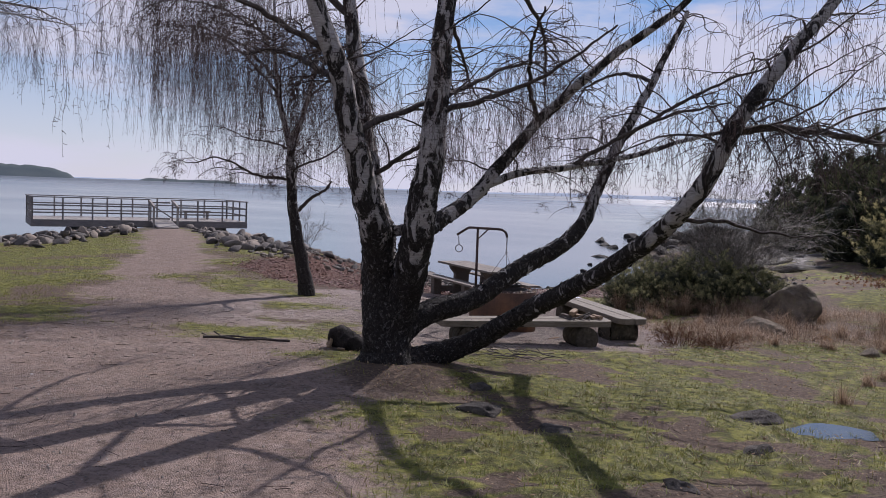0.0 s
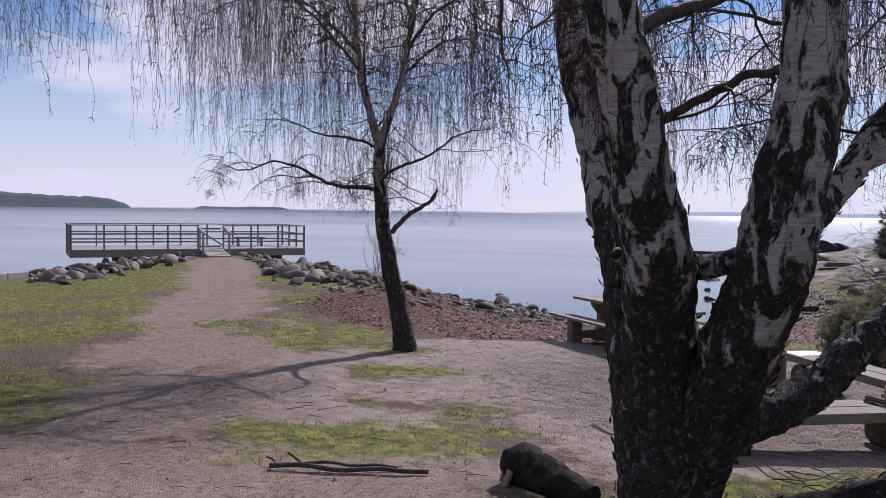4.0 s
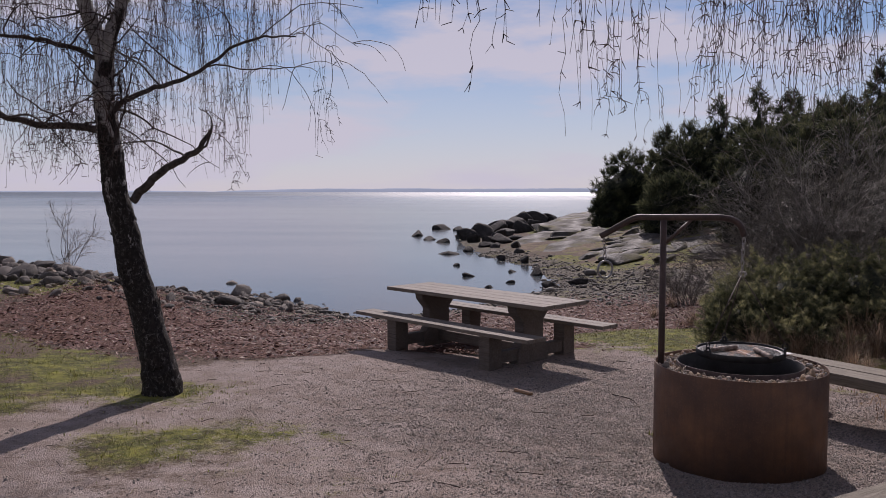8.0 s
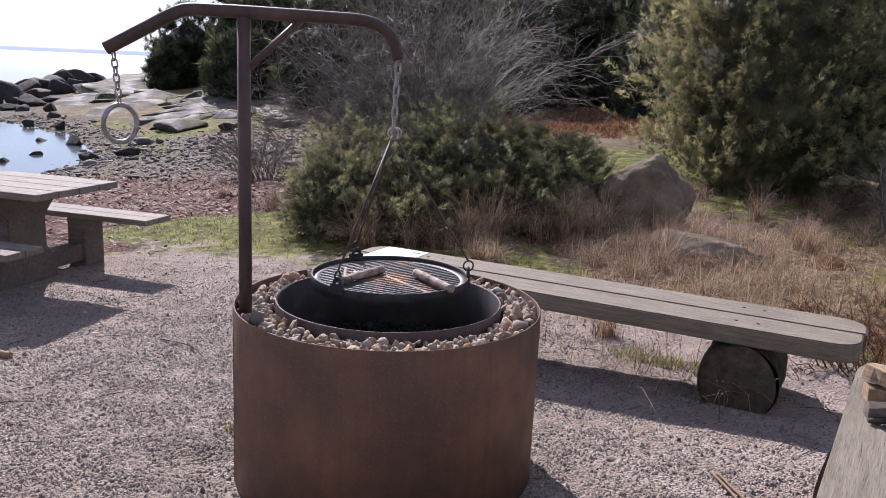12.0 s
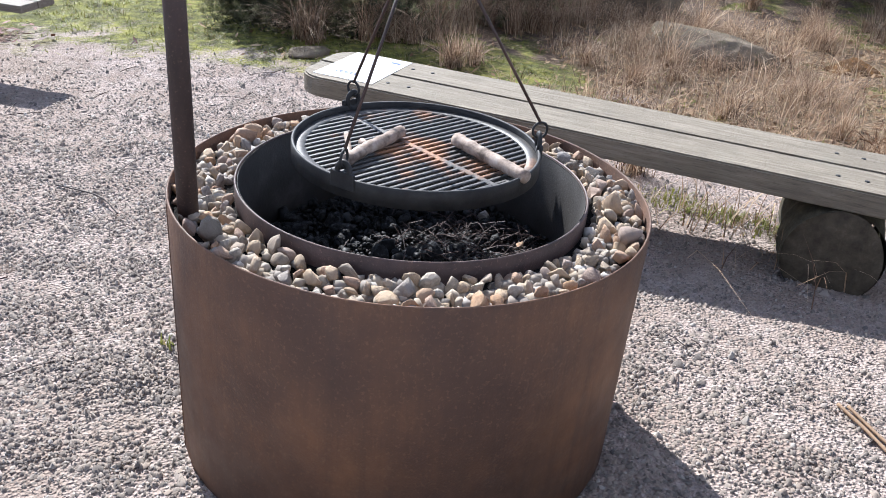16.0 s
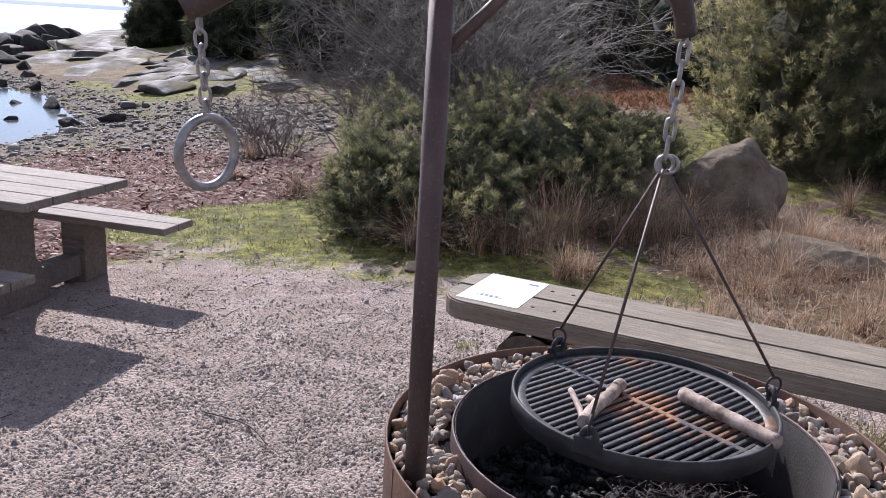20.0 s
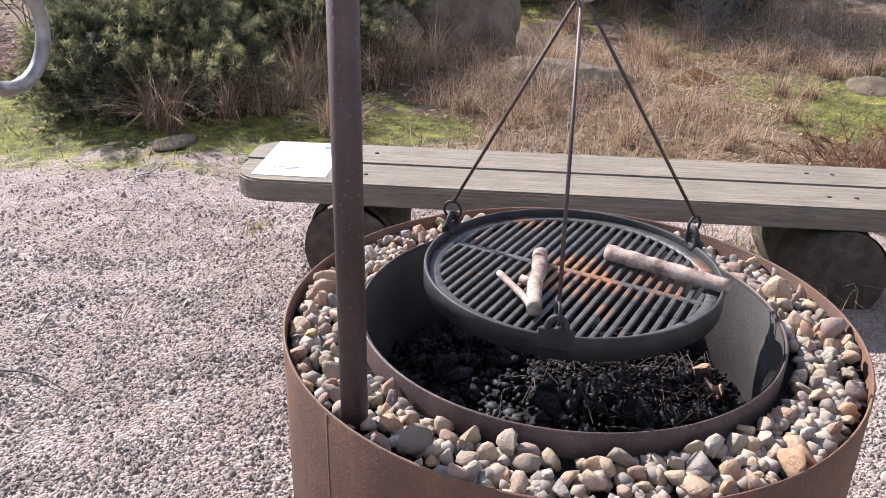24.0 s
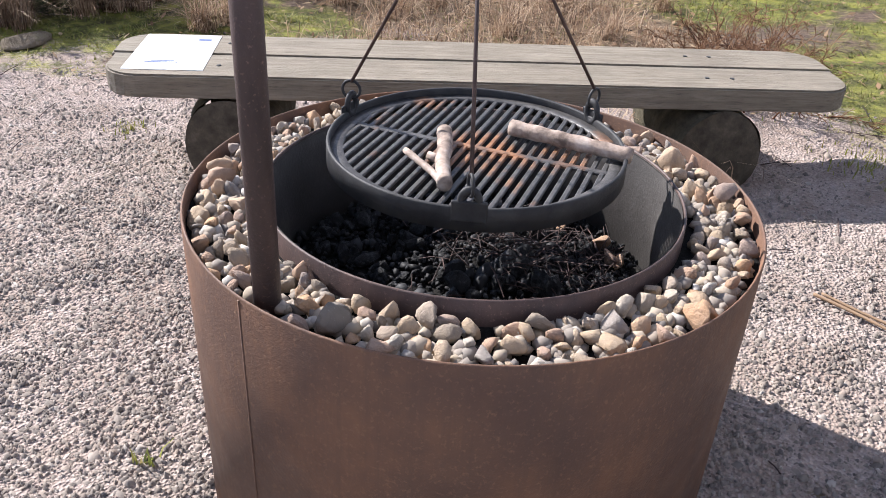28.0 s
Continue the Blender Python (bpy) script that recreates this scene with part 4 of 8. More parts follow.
# stones packed between the two rings
fill = thing("stone_fill", "rounded beige and grey stones packed between the steel rings", "stones", Matrix.Translation(PIT))
fill_shapes = []
for k in range(14):
    V, F = rock_shape(100 + k, 2, 0.2, 8, (0.34, 0.56), 1.0)
    fill_shapes.append(mesh_of("stone", V, F, "fillstone"))
g = random.Random(4)
placed = []
pole_xy = (-4.668 - PIT.x, 13.515 - PIT.y)
tries = 0
while len(placed) < 300 and tries < 60000:
    tries += 1
    t, r = g.uniform(0, 2 * math.pi), g.uniform(R_IN + 0.02, R_OUT - 0.022)
    s = g.choice((0.013, 0.015, 0.017, 0.019, 0.022, 0.028)) * (1 if tries < 2500 else 0.85)
    x, y = r * math.cos(t), r * math.sin(t)
    if math.hypot(x - pole_xy[0], y - pole_xy[1]) < 0.03 + s or r + s * 0.75 > R_OUT - 0.004 or r - s * 0.75 < R_IN + 0.004:
        continue
    if any((x - px) ** 2 + (y - py) ** 2 < (0.72 * (s + ps)) ** 2 for px, py, ps in placed):
        continue
    placed.append((x, y, s))
for x, y, s in placed:
    ob = new("stone", g.choice(fill_shapes))
    ob.parent = fill
    ob.matrix_basis = Matrix.LocRotScale((x, y, 0.676 + s * 0.5 + g.uniform(-0.004, 0.012)), Euler((g.uniform(0, 6), g.uniform(0, 6), g.uniform(0, 6))),
                                         (s * g.uniform(1.25, 1.8), s * g.uniform(1.0, 1.3), s * g.uniform(0.8, 1.05)))
gen = np.random.default_rng(14)
t, r = gen.uniform(0, 2 * np.pi, 900), np.sqrt(gen.uniform((R_IN + 0.018) ** 2, (R_OUT - 0.022) ** 2, 900))
low = np.column_stack([r * np.cos(t), r * np.sin(t), 0.674 + gen.uniform(0, 0.012, 900)])
under = part("rubble_bedding", scatter([rock_shape(140 + k, 1, 0.2, 8, (0.5, 0.8), 1.0) for k in range(6)], low, gen.uniform(0.011, 0.019, (900, 1)) * gen.uniform(0.8, 1.3, (900, 3)), gen), "understone", fill, "smaller stones beneath")
tagged(under, kind="stuff")

# coals, ash and half-burnt sticks
coals = thing("charcoal_heap", "black charcoal, ash and unburnt twigs in the pit", "charcoal", Matrix.Translation(PIT))
n = 40
rr, aa = np.meshgrid(np.linspace(0.0, R_IN - 0.008, 14), np.linspace(0, 2 * np.pi, n, endpoint=False), indexing="ij")
ax_, ay_ = rr * np.cos(aa), rr * np.sin(aa)
az_ = 0.475 + 0.06 * np.exp(-((ax_ + 0.03) ** 2 + (ay_ + 0.12) ** 2) / 0.035) + 0.012 * wobble(ax_, ay_, 30.0) + 0.02 * rr
i, j = np.meshgrid(np.arange(13), np.arange(n), indexing="ij")
part("ash_bed", (np.stack([ax_, ay_, az_], -1).reshape(-1, 3), [np.stack([i * n + j, (i + 1) * n + j, (i + 1) * n + (j + 1) % n, i * n + (j + 1) % n], -1).reshape(-1, 4)]), "ash", coals, "sooty ash bed", smooth=True)
lumps = [mesh_of("coal", *rock_shape(300 + k, 2, 0.4, 10, (0.4, 0.8), 1.0), "char") for k in range(8)]
def coal_top(x, y):
    return 0.485 + 0.062 * np.exp(-((x + 0.03) ** 2 + (y + 0.12) ** 2) / 0.035) + 0.02 * np.hypot(x, y)


for k in range(280):
    t, r = g.uniform(0, 6.28), (R_IN - 0.04) * math.sqrt(g.random())
    x, y = r * math.cos(t), r * math.sin(t)
    s = g.choice((0.008, 0.011, 0.014, 0.018, 0.026)) * (1.4 if math.hypot(x + 0.04, y + 0.13) < 0.13 else 1.0)
    ob = new("coal", g.choice(lumps))
    ob.parent = coals
    ob.matrix_basis = Matrix.LocRotScale((x, y, float(coal_top(x, y)) + s * 0.4), Euler((g.uniform(0, 6), g.uniform(0, 6), g.uniform(0, 6))), (s * g.uniform(0.9, 1.6), s, s * g.uniform(0.7, 1.1)))
gen = np.random.default_rng(15)
t, r = gen.uniform(0, 2 * np.pi, 2600), (R_IN - 0.015) * np.sqrt(gen.random(2600))
cx, cy = r * np.cos(t), r * np.sin(t)
crumb = part("coal_rubble", scatter([rock_shape(320 + k, 1, 0.5, 6, (0.4, 0.8), 1.0) for k in range(6)], np.column_stack([cx, cy, coal_top(cx, cy) + gen.uniform(-0.004, 0.012, 2600)]), np.exp(gen.normal(-5.1, 0.4, 2600))[:, None] * gen.uniform(0.6, 1.6, (2600, 3)), gen), "char", coals, "crumbled black charcoal")
tagged(crumb, kind="stuff")
tw = []
for k in range(300):
    c = np.array([g.gauss(0.15, 0.14), g.gauss(-0.10, 0.14), 0.0])
    c[2] = coal_top(c[0], c[1]) + g.uniform(0.01, 0.035)
    if math.hypot(c[0], c[1]) > 0.36:
        continue
    t, L = g.uniform(0, 6.28), g.uniform(0.02, 0.055)
    d = np.array([math.cos(t) * L, math.sin(t) * L, g.uniform(-0.02, 0.03)])
    tw.append([c - d, c - d * 0.3 + [0, 0, 0.006], c + d * 0.3 + [0, 0, 0.004], c + d])
tw = np.array(tw)
burnt = part("tinder", threads(tw, np.full(tw.shape[:2], 0.0013)), "twig", coals, "dry unburnt twigs")
tagged(burnt, kind="stuff")
for k in range(5):
    t = g.uniform(-1.1, 0.5)
    s = g.uniform(0.016, 0.027)
    ob = new("stone", g.choice(fill_shapes))
    ob.parent = coals
    ob.matrix_basis = Matrix.LocRotScale((math.cos(t) * g.uniform(0.28, 0.38), math.sin(t) * g.uniform(0.28, 0.38), 0.515 + s * 0.4), Euler((g.uniform(0, 6), 0, g.uniform(0, 6))), (s * 1.3, s, s * 0.8))

# ---------------------------------------------------------------- swing crane
crane = thing("grill_crane", "dark brown steel crane with two arms holding a grill", "crane")
POLE, ARM_L, ARM_R, ARM_Z = Vector((-4.668, 13.515, 0)), Vector((-5.09, 13.63, 0)), Vector((-4.124, 13.478, 0)), 0.885
part("pole", join([tube([POLE + Vector((0, 0, PIT.z + 0.36)), POLE + Vector((0, 0, ARM_Z - 0.015))], 0.0225, 24), tube([POLE + Vector((0, 0, PIT.z + 0.36)), POLE + Vector((0, 0, PIT.z + 0.665))], 0.0255, 24)]), "brownsteel", crane, smooth=True)
uL, uR = (ARM_L - POLE), (ARM_R - POLE)
pts = [POLE + uL + Vector((0, 0, 0.745)), POLE + uL * 0.72 + Vector((0, 0, 0.815)), POLE + uL * 0.52 + Vector((0, 0, 0.865)), POLE + uL * 0.40 + Vector((0, 0, ARM_Z - 0.002)), POLE + uL * 0.2 + Vector((0, 0, ARM_Z)),
       POLE + Vector((0, 0, ARM_Z)), POLE + uR * 0.5 + Vector((0, 0, ARM_Z)), POLE + uR * 0.76 + Vector((0, 0, ARM_Z - 0.003)), POLE + uR * 0.89 + Vector((0, 0, ARM_Z - 0.026)), POLE + uR * 0.965 + Vector((0, 0, ARM_Z - 0.07)), POLE + uR + Vector((0, 0, 0.755))]
part("arm", tube(smooth_line([p[:] for p in pts], 0.012), 0.0215, 20), "brownsteel", crane, "bent tube arm", smooth=True)
part("brace", tube([(POLE + uR * 0.02 + Vector((0, 0, 0.70)))[:], (POLE + uR * 0.36 + Vector((0, 0, ARM_Z - 0.01)))[:]], 0.012, 12), "brownsteel", crane, smooth=True)


def torus(R, r, n=28, k=8, m=None, stretch=0.0):
    """A ring; stretch parts its halves into a chain link."""
    a, b = np.meshgrid(np.linspace(0, 2 * np.pi, n, endpoint=False), np.linspace(0, 2 * np.pi, k, endpoint=False), indexing="ij")
    x, y, z = (R + r * np.cos(b)) * np.cos(a), (R + r * np.cos(b)) * np.sin(a), r * np.sin(b)
    x = x + np.sign(np.cos(a)) * stretch * (np.abs(np.cos(a)) > 1e-6)
    V = np.stack([x, y, z], -1).reshape(-1, 3)
    if m is not None:
        M = np.array(m)
        V = V @ M[:3, :3].T + M[:3, 3]
    i, j = np.meshgrid(np.arange(n), np.arange(k), indexing="ij")
    F = np.stack([i * k + j, ((i + 1) % n) * k + j, ((i + 1) % n) * k + (j + 1) % k, i * k + (j + 1) % k], -1).reshape(-1, 4)
    return V, [F]


def chain(parent, top, bottom, link=0.030, wire=0.0032):
    """Links hung one through the other from top to bottom."""
    top, bottom = Vector(top), Vector(bottom)
    d = bottom - top
    step = link - 2 * wire
    count = max(2, round(d.length / step))
    turn = d.to_track_quat("X", "Z").to_matrix().to_4x4()
    me = mesh_of("link", *torus(0.0095, wire, 20, 6, None, link / 2 - 0.0095), "zinc", True)
    for k in range(count):
        ob = new("link", me)
        ob.parent = parent
        ob.matrix_basis = Matrix.Translation(top + d * ((k + 0.5) / count)) @ turn @ pose(0, 0, 0, 90 * (k % 2) + 85)


ring_c = Vector((-5.053, 13.645, 0.503))
left_chain = thing("pot_ring", "thick grey steel ring hanging on a chain from the crane", "ring")
chain(left_chain, ARM_L + Vector((0.022, -0.006, 0.735)), ring_c + Vector((0, 0, 0.066)))
part("ring", torus(0.062, 0.0085, 48, 12, Matrix.Translation(ring_c) @ pose(0, 0, 0, 90, 0, 28)), "zinc", left_chain, "galvanised ring", smooth=True)

# ---------------------------------------------------------------- hanging grill
GC, GR, GZ = Vector((-4.140, 13.449, 0)), 0.295, -0.048
LUGS = [Vector((-4.170, 13.728, GZ)), Vector((-3.872, 13.318, GZ)), Vector((-4.372, 13.322, GZ))]
LUGS = [GC + (p - GC).to_2d().to_3d().normalized() * (GR - 0.004) + Vector((0, 0, GZ)) for p in LUGS]
KNOT = Vector((-4.130, 13.486, 0.49))
grill = thing("hanging_grill", "round black iron grill grate hanging over the pit", "grill")
part("rim", tuple((lambda V, F: (V + np.array(GC + Vector((0, 0, GZ))), F))(*ring_wall(GR, -0.024, 0.02, 0.008, 72))), "blacksteel", grill)
bars, ang = [], math.radians(12.0)
ca, sa = math.cos(ang), math.sin(ang)
nb = 27
for k in range(nb):
    off = (k - (nb - 1) / 2) * 0.0212
    half = math.sqrt(max(0, (GR - 0.006) ** 2 - off ** 2))
    if half < 0.05:
        continue
    bm = box(2 * half, 0.0105, 0.007, 0.002, 1, Matrix.Translation(GC + Vector((0, 0, GZ))) @ pose(0, 0, 0, 0, 0, 12.0) @ Matrix.Translation((0, off, 0)))
    part("bar", bm, "grate", grill)
part("cross_bar", box(0.016, 2 * GR - 0.03, 0.008, 0.002, 1, Matrix.Translation(GC + Vector((0.0, 0, GZ))) @ pose(0, 0, 0, 0, 0, 12.0)), "grate", grill)
part("flange", tuple((lambda V, F: (V + np.array(GC + Vector((0, 0, GZ))), F))(*ring_wall(GR - 0.006, -0.0045, 0.0045, 0.028, 72))), "grate", grill)
for p in LUGS:
    out = (p - GC).to_2d().to_3d().normalized()
    turn = Matrix.Translation(p + Vector((0, 0, 0.03))) @ pose(0, 0, 0, 90, 0, math.degrees(math.atan2(out.y, out.x)) + 90)
    part("lug_plate", box(0.062, 0.007, 0.038, 0.002, 1, Matrix.Translation(p + Vector((0, 0, 0.014)) + out * 0.003) @ pose(0, 0, 0, 0, 0, math.degrees(math.atan2(out.y, out.x)) + 90)), "blacksteel", grill)
    part("lug", torus(0.016, 0.0065, 20, 8, turn @ Matrix.Diagonal((1, 1.35, 0.9, 1))), "blacksteel", grill)
    part("shackle", torus(0.019, 0.0032, 24, 8, Matrix.Translation(p + Vector((0, 0, 0.062))) @ pose(0, 0, 0, 90, 0, math.degrees(math.atan2(out.y, out.x)) + 15)), "blacksteel", grill)
    a, b = p + Vector((0, 0, 0.078)), KNOT + (p - KNOT).normalized() * 0.012
    part("rod", tube([a[:], b[:]], 0.0036, 8), "brownsteel", grill, "thin steel hanger rod", smooth=True)
for tilt, dx in ((90, 0.0), (70, 0.012)):
    part("top_ring", torus(0.019, 0.0042, 28, 8, Matrix.Translation(KNOT + Vector((dx, 0, 0))) @ pose(0, 0, 0, tilt, 0, -20 - dx * 2500)), "zinc", grill, smooth=True)
hook_chain = part("chain", torus(0.012, 0.0035, 20, 6, Matrix.Translation(ARM_R + Vector((0, 0, 0.748))) @ pose(0, 0, 0, 90, 0, 60)), "zinc", grill, "steel chain")
chain(hook_chain, ARM_R + Vector((0, 0, 0.742)), KNOT + Vector((0, 0, 0.016)), 0.046, 0.0046)


def branch_log(name, label, pts, r, mat="stick", ends="splitwood", parent=None, n=14, category="stick"):
    V = smooth_line(pts, 0.012)
    ob = part(name, tube(V, np.linspace(r, r * 0.9, len(V)) * (1 + 0.05 * np.sin(np.arange(len(V)) * 1.7)), n, True, 0.10, 40.0), mat, parent, label if parent else "", smooth=True)
    if parent is None:
        tagged(ob, label, category)
    return ob


z0 = GZ + 0.004
branch_log("stick", "short pale-barked birch stick lying on the grill", [(-4.045, 13.425, z0 + 0.017), (-4.036, 13.30, z0 + 0.018), (-4.022, 13.172, z0 + 0.017)], 0.0165)
fork = thing("forked_stick", "short forked bare branch lying on the grill", "stick")
branch_log("stem", "", [(-4.145, 13.522, z0 + 0.014), (-4.215, 13.475, z0 + 0.016), (-4.27, 13.445, z0 + 0.017), (-4.352, 13.387, z0 + 0.018)], 0.0155, parent=fork)
branch_log("prong", "", [(-4.345, 13.395, z0 + 0.016), (-4.322, 13.44, z0 + 0.02), (-4.295, 13.512, z0 + 0.028)], 0.007, parent=fork)
branch_log("stub", "", [(-4.27, 13.445, z0 + 0.016), (-4.275, 13.475, z0 + 0.022)], 0.009, parent=fork)

# ---------------------------------------------------------------- log benches


def seat_plank(length, width, thick, cut, side):
    """A heavy plank whose outer corners are cut round; side: +1 or -1, the rounded edge."""
    bm = bmesh.new()
    h, w = length / 2, width / 2
    out = [(-h, -w * side)]
    for t in np.linspace(0, math.pi / 2, 6):
        out.append((-h + cut - cut * math.cos(t), (w - cut + cut * math.sin(t)) * side))
    for t in np.linspace(math.pi / 2, 0, 6):
        out.append((h - cut + cut * math.cos(t), (w - cut + cut * math.sin(t)) * side))
    out.append((h, -w * side))
    # intermediate points along the long edges keep the plank from being too straight
    vs = [bm.verts.new((x, y, -thick / 2)) for x, y in out]
    f = bm.faces.new(vs if side < 0 else vs[::-1])
    r = bmesh.ops.extrude_face_region(bm, geom=[f])
    bmesh.ops.translate(bm, verts=[v for v in r["geom"] if isinstance(v, bmesh.types.BMVert)], vec=(0, 0, thick))
    bmesh.ops.recalc_face_normals(bm, faces=bm.faces)
    bmesh.ops.bevel(bm, geom=[e for e in bm.edges if abs(e.verts[0].co.z - e.verts[1].co.z) < 1e-4], offset=0.007, segments=2, affect="EDGES")
    return bm


def support_log(parent, x, z_top, length=0.52, r=0.175, seed=0):
    """A debarked round log lying under the seat, crosswise."""
    c = z_top - r
    pts = [(x + 0.01 * math.sin(i + seed), y, c + 0.006 * math.cos(2 * i + seed)) for i, y in enumerate(np.linspace(-length / 2, length / 2, 12))]
    log = part("support_log", tube(pts, r, 32, False, 0.03, 5.0), "logbark", parent, "dark mossy round log", smooth=True)
    for s in (-1, 1):
        a = np.linspace(0, 2 * np.pi, 28, endpoint=False)
        rad = r * (0.97 + 0.03 * np.cos(3 * a + seed))
        V = [(x, s * (length / 2 + 0.004), c)]
        F = []
        for q in (0.35, 0.7, 1.0):
            V += [(x + rad[i] * q * math.cos(a[i]), s * (length / 2 + 0.004 - 0.01 * (q == 1.0)), c + rad[i] * q * math.sin(a[i])) for i in range(28)]
        tri = np.array([(0, 1 + i, 1 + (i + 1) % 28) for i in range(28)])
        qd = np.array([(1 + k * 28 + i, 1 + (k + 1) * 28 + i, 1 + (k + 1) * 28 + (i + 1) % 28, 1 + k * 28 + (i + 1) % 28) for k in range(2) for i in range(28)])
        part("cut_end", (np.array(V), [tri, qd]), "logend", log, "weathered cut end")
    return log


def log_bench(label, m, length, width, top, logs):
    b = thing("log_bench", label, "bench", m, "benches round the fire pit")
    w = width / 2 - 0.006
    for side in (1, -1):
        bm = seat_plank(length - (0.03 if side < 0 else 0.0), w, 0.088, 0.13, side)
        bm.transform(Matrix.Translation((0, side * (w / 2 + 0.006), top - 0.044)))
        part("seat_plank", bm, "benchwood", b, "grey weathered plank")
    for k, x in enumerate(logs):
        support_log(b, x, top - 0.086, width + 0.02, 0.186, k * 2.0)
        for side in (1, -1):
            for dx in (-0.05, 0.05):
                part("bolt", tube([(x + dx, side * w * 0.55, top - 0.01), (x + dx, side * w * 0.55, top + 0.0025)], 0.009, 10), "blacksteel", b)
    return b


def at_ground(x, y, rz, z=None):
    return pose(x, y, hz(x, y) if z is None else z, 0, 0, rz)


B1Z = -0.845
log_bench("grey two-plank bench on round logs beside the fire pit", at_ground(-2.701, 14.254, -53.2, B1Z), 2.845, 0.50, 0.445, (-0.95, 0.90))
log_bench("grey two-plank bench on round logs with firewood on it", at_ground(-3.30, 11.85, 33.4, -0.79), 2.68, 0.50, 0.435, (-0.9, 0.9))

sheet = thing("paper_sheet", "white printed sheet lying flat on the bench", "paper", at_ground(-2.701, 14.254, -53.2, B1Z))
part("page", box(0.29, 0.425, 0.0016, 0, 1, Matrix.Translation((-1.192, 0.015, 0.4465))), "paper", sheet)
for dx, dy, lx, ly in ((0.09, 0.15, 0.05, 0.02), (-0.02, -0.13, 0.12, 0.006), (-0.02, -0.115, 0.09, 0.006)):
    part("print_bar", box(lx, ly, 0.001, 0, 1, Matrix.Translation((-1.192 + dx, 0.015 + dy, 0.4479))), "ink", sheet)

# split firewood on the second bench
g = random.Random(12)
wood_m = at_ground(-3.30, 11.85, 33.4, -0.79)


def split_log(k, x0, y0, x1, y1, z, w, h, mat, label, tilt=0.0, roll=0.0):
    """A riven piece with an uneven wedge section."""
    L = 0.82 * math.hypot(x1 - x0, y1 - y0)
    bm = bmesh.new()
    prof = [(-0.5, -0.5), (0.5, -0.42), (0.52, 0.30), (0.1, 0.5), (-0.46, 0.36)]
    f = bm.faces.new([bm.verts.new((-L / 2, py * w, pz * h)) for py, pz in prof])
    r = bmesh.ops.extrude_face_region(bm, geom=[f])
    bmesh.ops.translate(bm, verts=[v for v in r["geom"] if isinstance(v, bmesh.types.BMVert)], vec=(L, 0, 0))
    bmesh.ops.recalc_face_normals(bm, faces=bm.faces)
    bmesh.ops.subdivide_edges(bm, edges=[e for e in bm.edges if abs(e.verts[0].co.x - e.verts[1].co.x) > 0.1], cuts=7)
    for v in bm.verts:
        v.co += Vector((noise.noise(v.co * 31), noise.noise(v.co * 23 + Vector((k, 0, 0))), noise.noise(v.co * 23 + Vector((0, k, 5))))) * 0.009
    bmesh.ops.bevel(bm, geom=list(bm.edges), offset=0.002, segments=1, affect="EDGES")
    m = pose((x0 + x1) / 2, (y0 + y1) / 2, 0.437 + z, 0, 0, math.degrees(math.atan2(y1 - y0, x1 - x0))) @ pose(0, 0, 0, roll, tilt, 0)
    ob = part("firewood", bm, mat, None, m=wood_m @ m)
    tagged(ob, label, "firewood", "firewood on the bench")


for k, row in enumerate(((0.645, 0.20, 0.735, -0.02, 0.031, 0.055, 0.06, "trestle", "grey split piece of firewood lying on the bench", 0, 4),
                         (0.82, 0.22, 0.90, -0.04, 0.034, 0.08, 0.066, "splitwood", "split piece of pale firewood lying on the bench", 0, 0),
                         (0.90, 0.225, 0.695, -0.08, 0.096, 0.078, 0.062, "splitwood", "thick split piece of pale firewood topping the pile", 3, -8),
                         (1.145, 0.175, 1.18, -0.125, 0.03, 0.055, 0.052, "splitwood", "split piece of pale firewood lying on the bench", 0, 0),
                         (1.06, 0.10, 1.07, -0.10, 0.026, 0.06, 0.045, "splitwood", "split piece of pale firewood lying on the bench", 0, 6),
                         (0.99, 0.16, 1.0, -0.06, 0.028, 0.05, 0.05, "logbark", "dark barked piece of firewood lying on the bench", 0, 10))):
    split_log(k, *row)
for x0, y0, x1, y1, za, zb, r in ((1.09, 0.09, 0.72, -0.17, 0.085, 0.02, 0.013), (0.615, 0.17, 0.685, -0.13, 0.012, 0.012, 0.011), (0.60, 0.13, 0.66, -0.15, 0.01, 0.012, 0.008), (1.05, 0.0, 0.90, -0.13, 0.07, 0.03, 0.012),
                                  (1.17, -0.04, 1.10, -0.19, 0.02, 0.012, 0.009), (1.02, 0.02, 0.80, -0.19, 0.05, 0.012, 0.01), (0.95, -0.06, 0.84, -0.22, 0.014, 0.01, 0.008), (1.0, -0.05, 0.93, -0.24, 0.012, 0.008, 0.006), (0.78, -0.02, 0.70, -0.2, 0.02, 0.012, 0.009)):
    pts = [wood_m @ Vector((x0 + (x1 - x0) * q + 0.008 * math.sin(9 * q + x0 * 50), y0 + (y1 - y0) * q, 0.437 + za + (zb - za) * q + 0.004 * math.sin(7 * q))) for q in (0, 0.2, 0.4, 0.6, 0.8, 1)]
    branch_log("kindling_stick", "thin dark kindling stick lying on the bench", [p[:] for p in pts], r * 0.8, "branch")

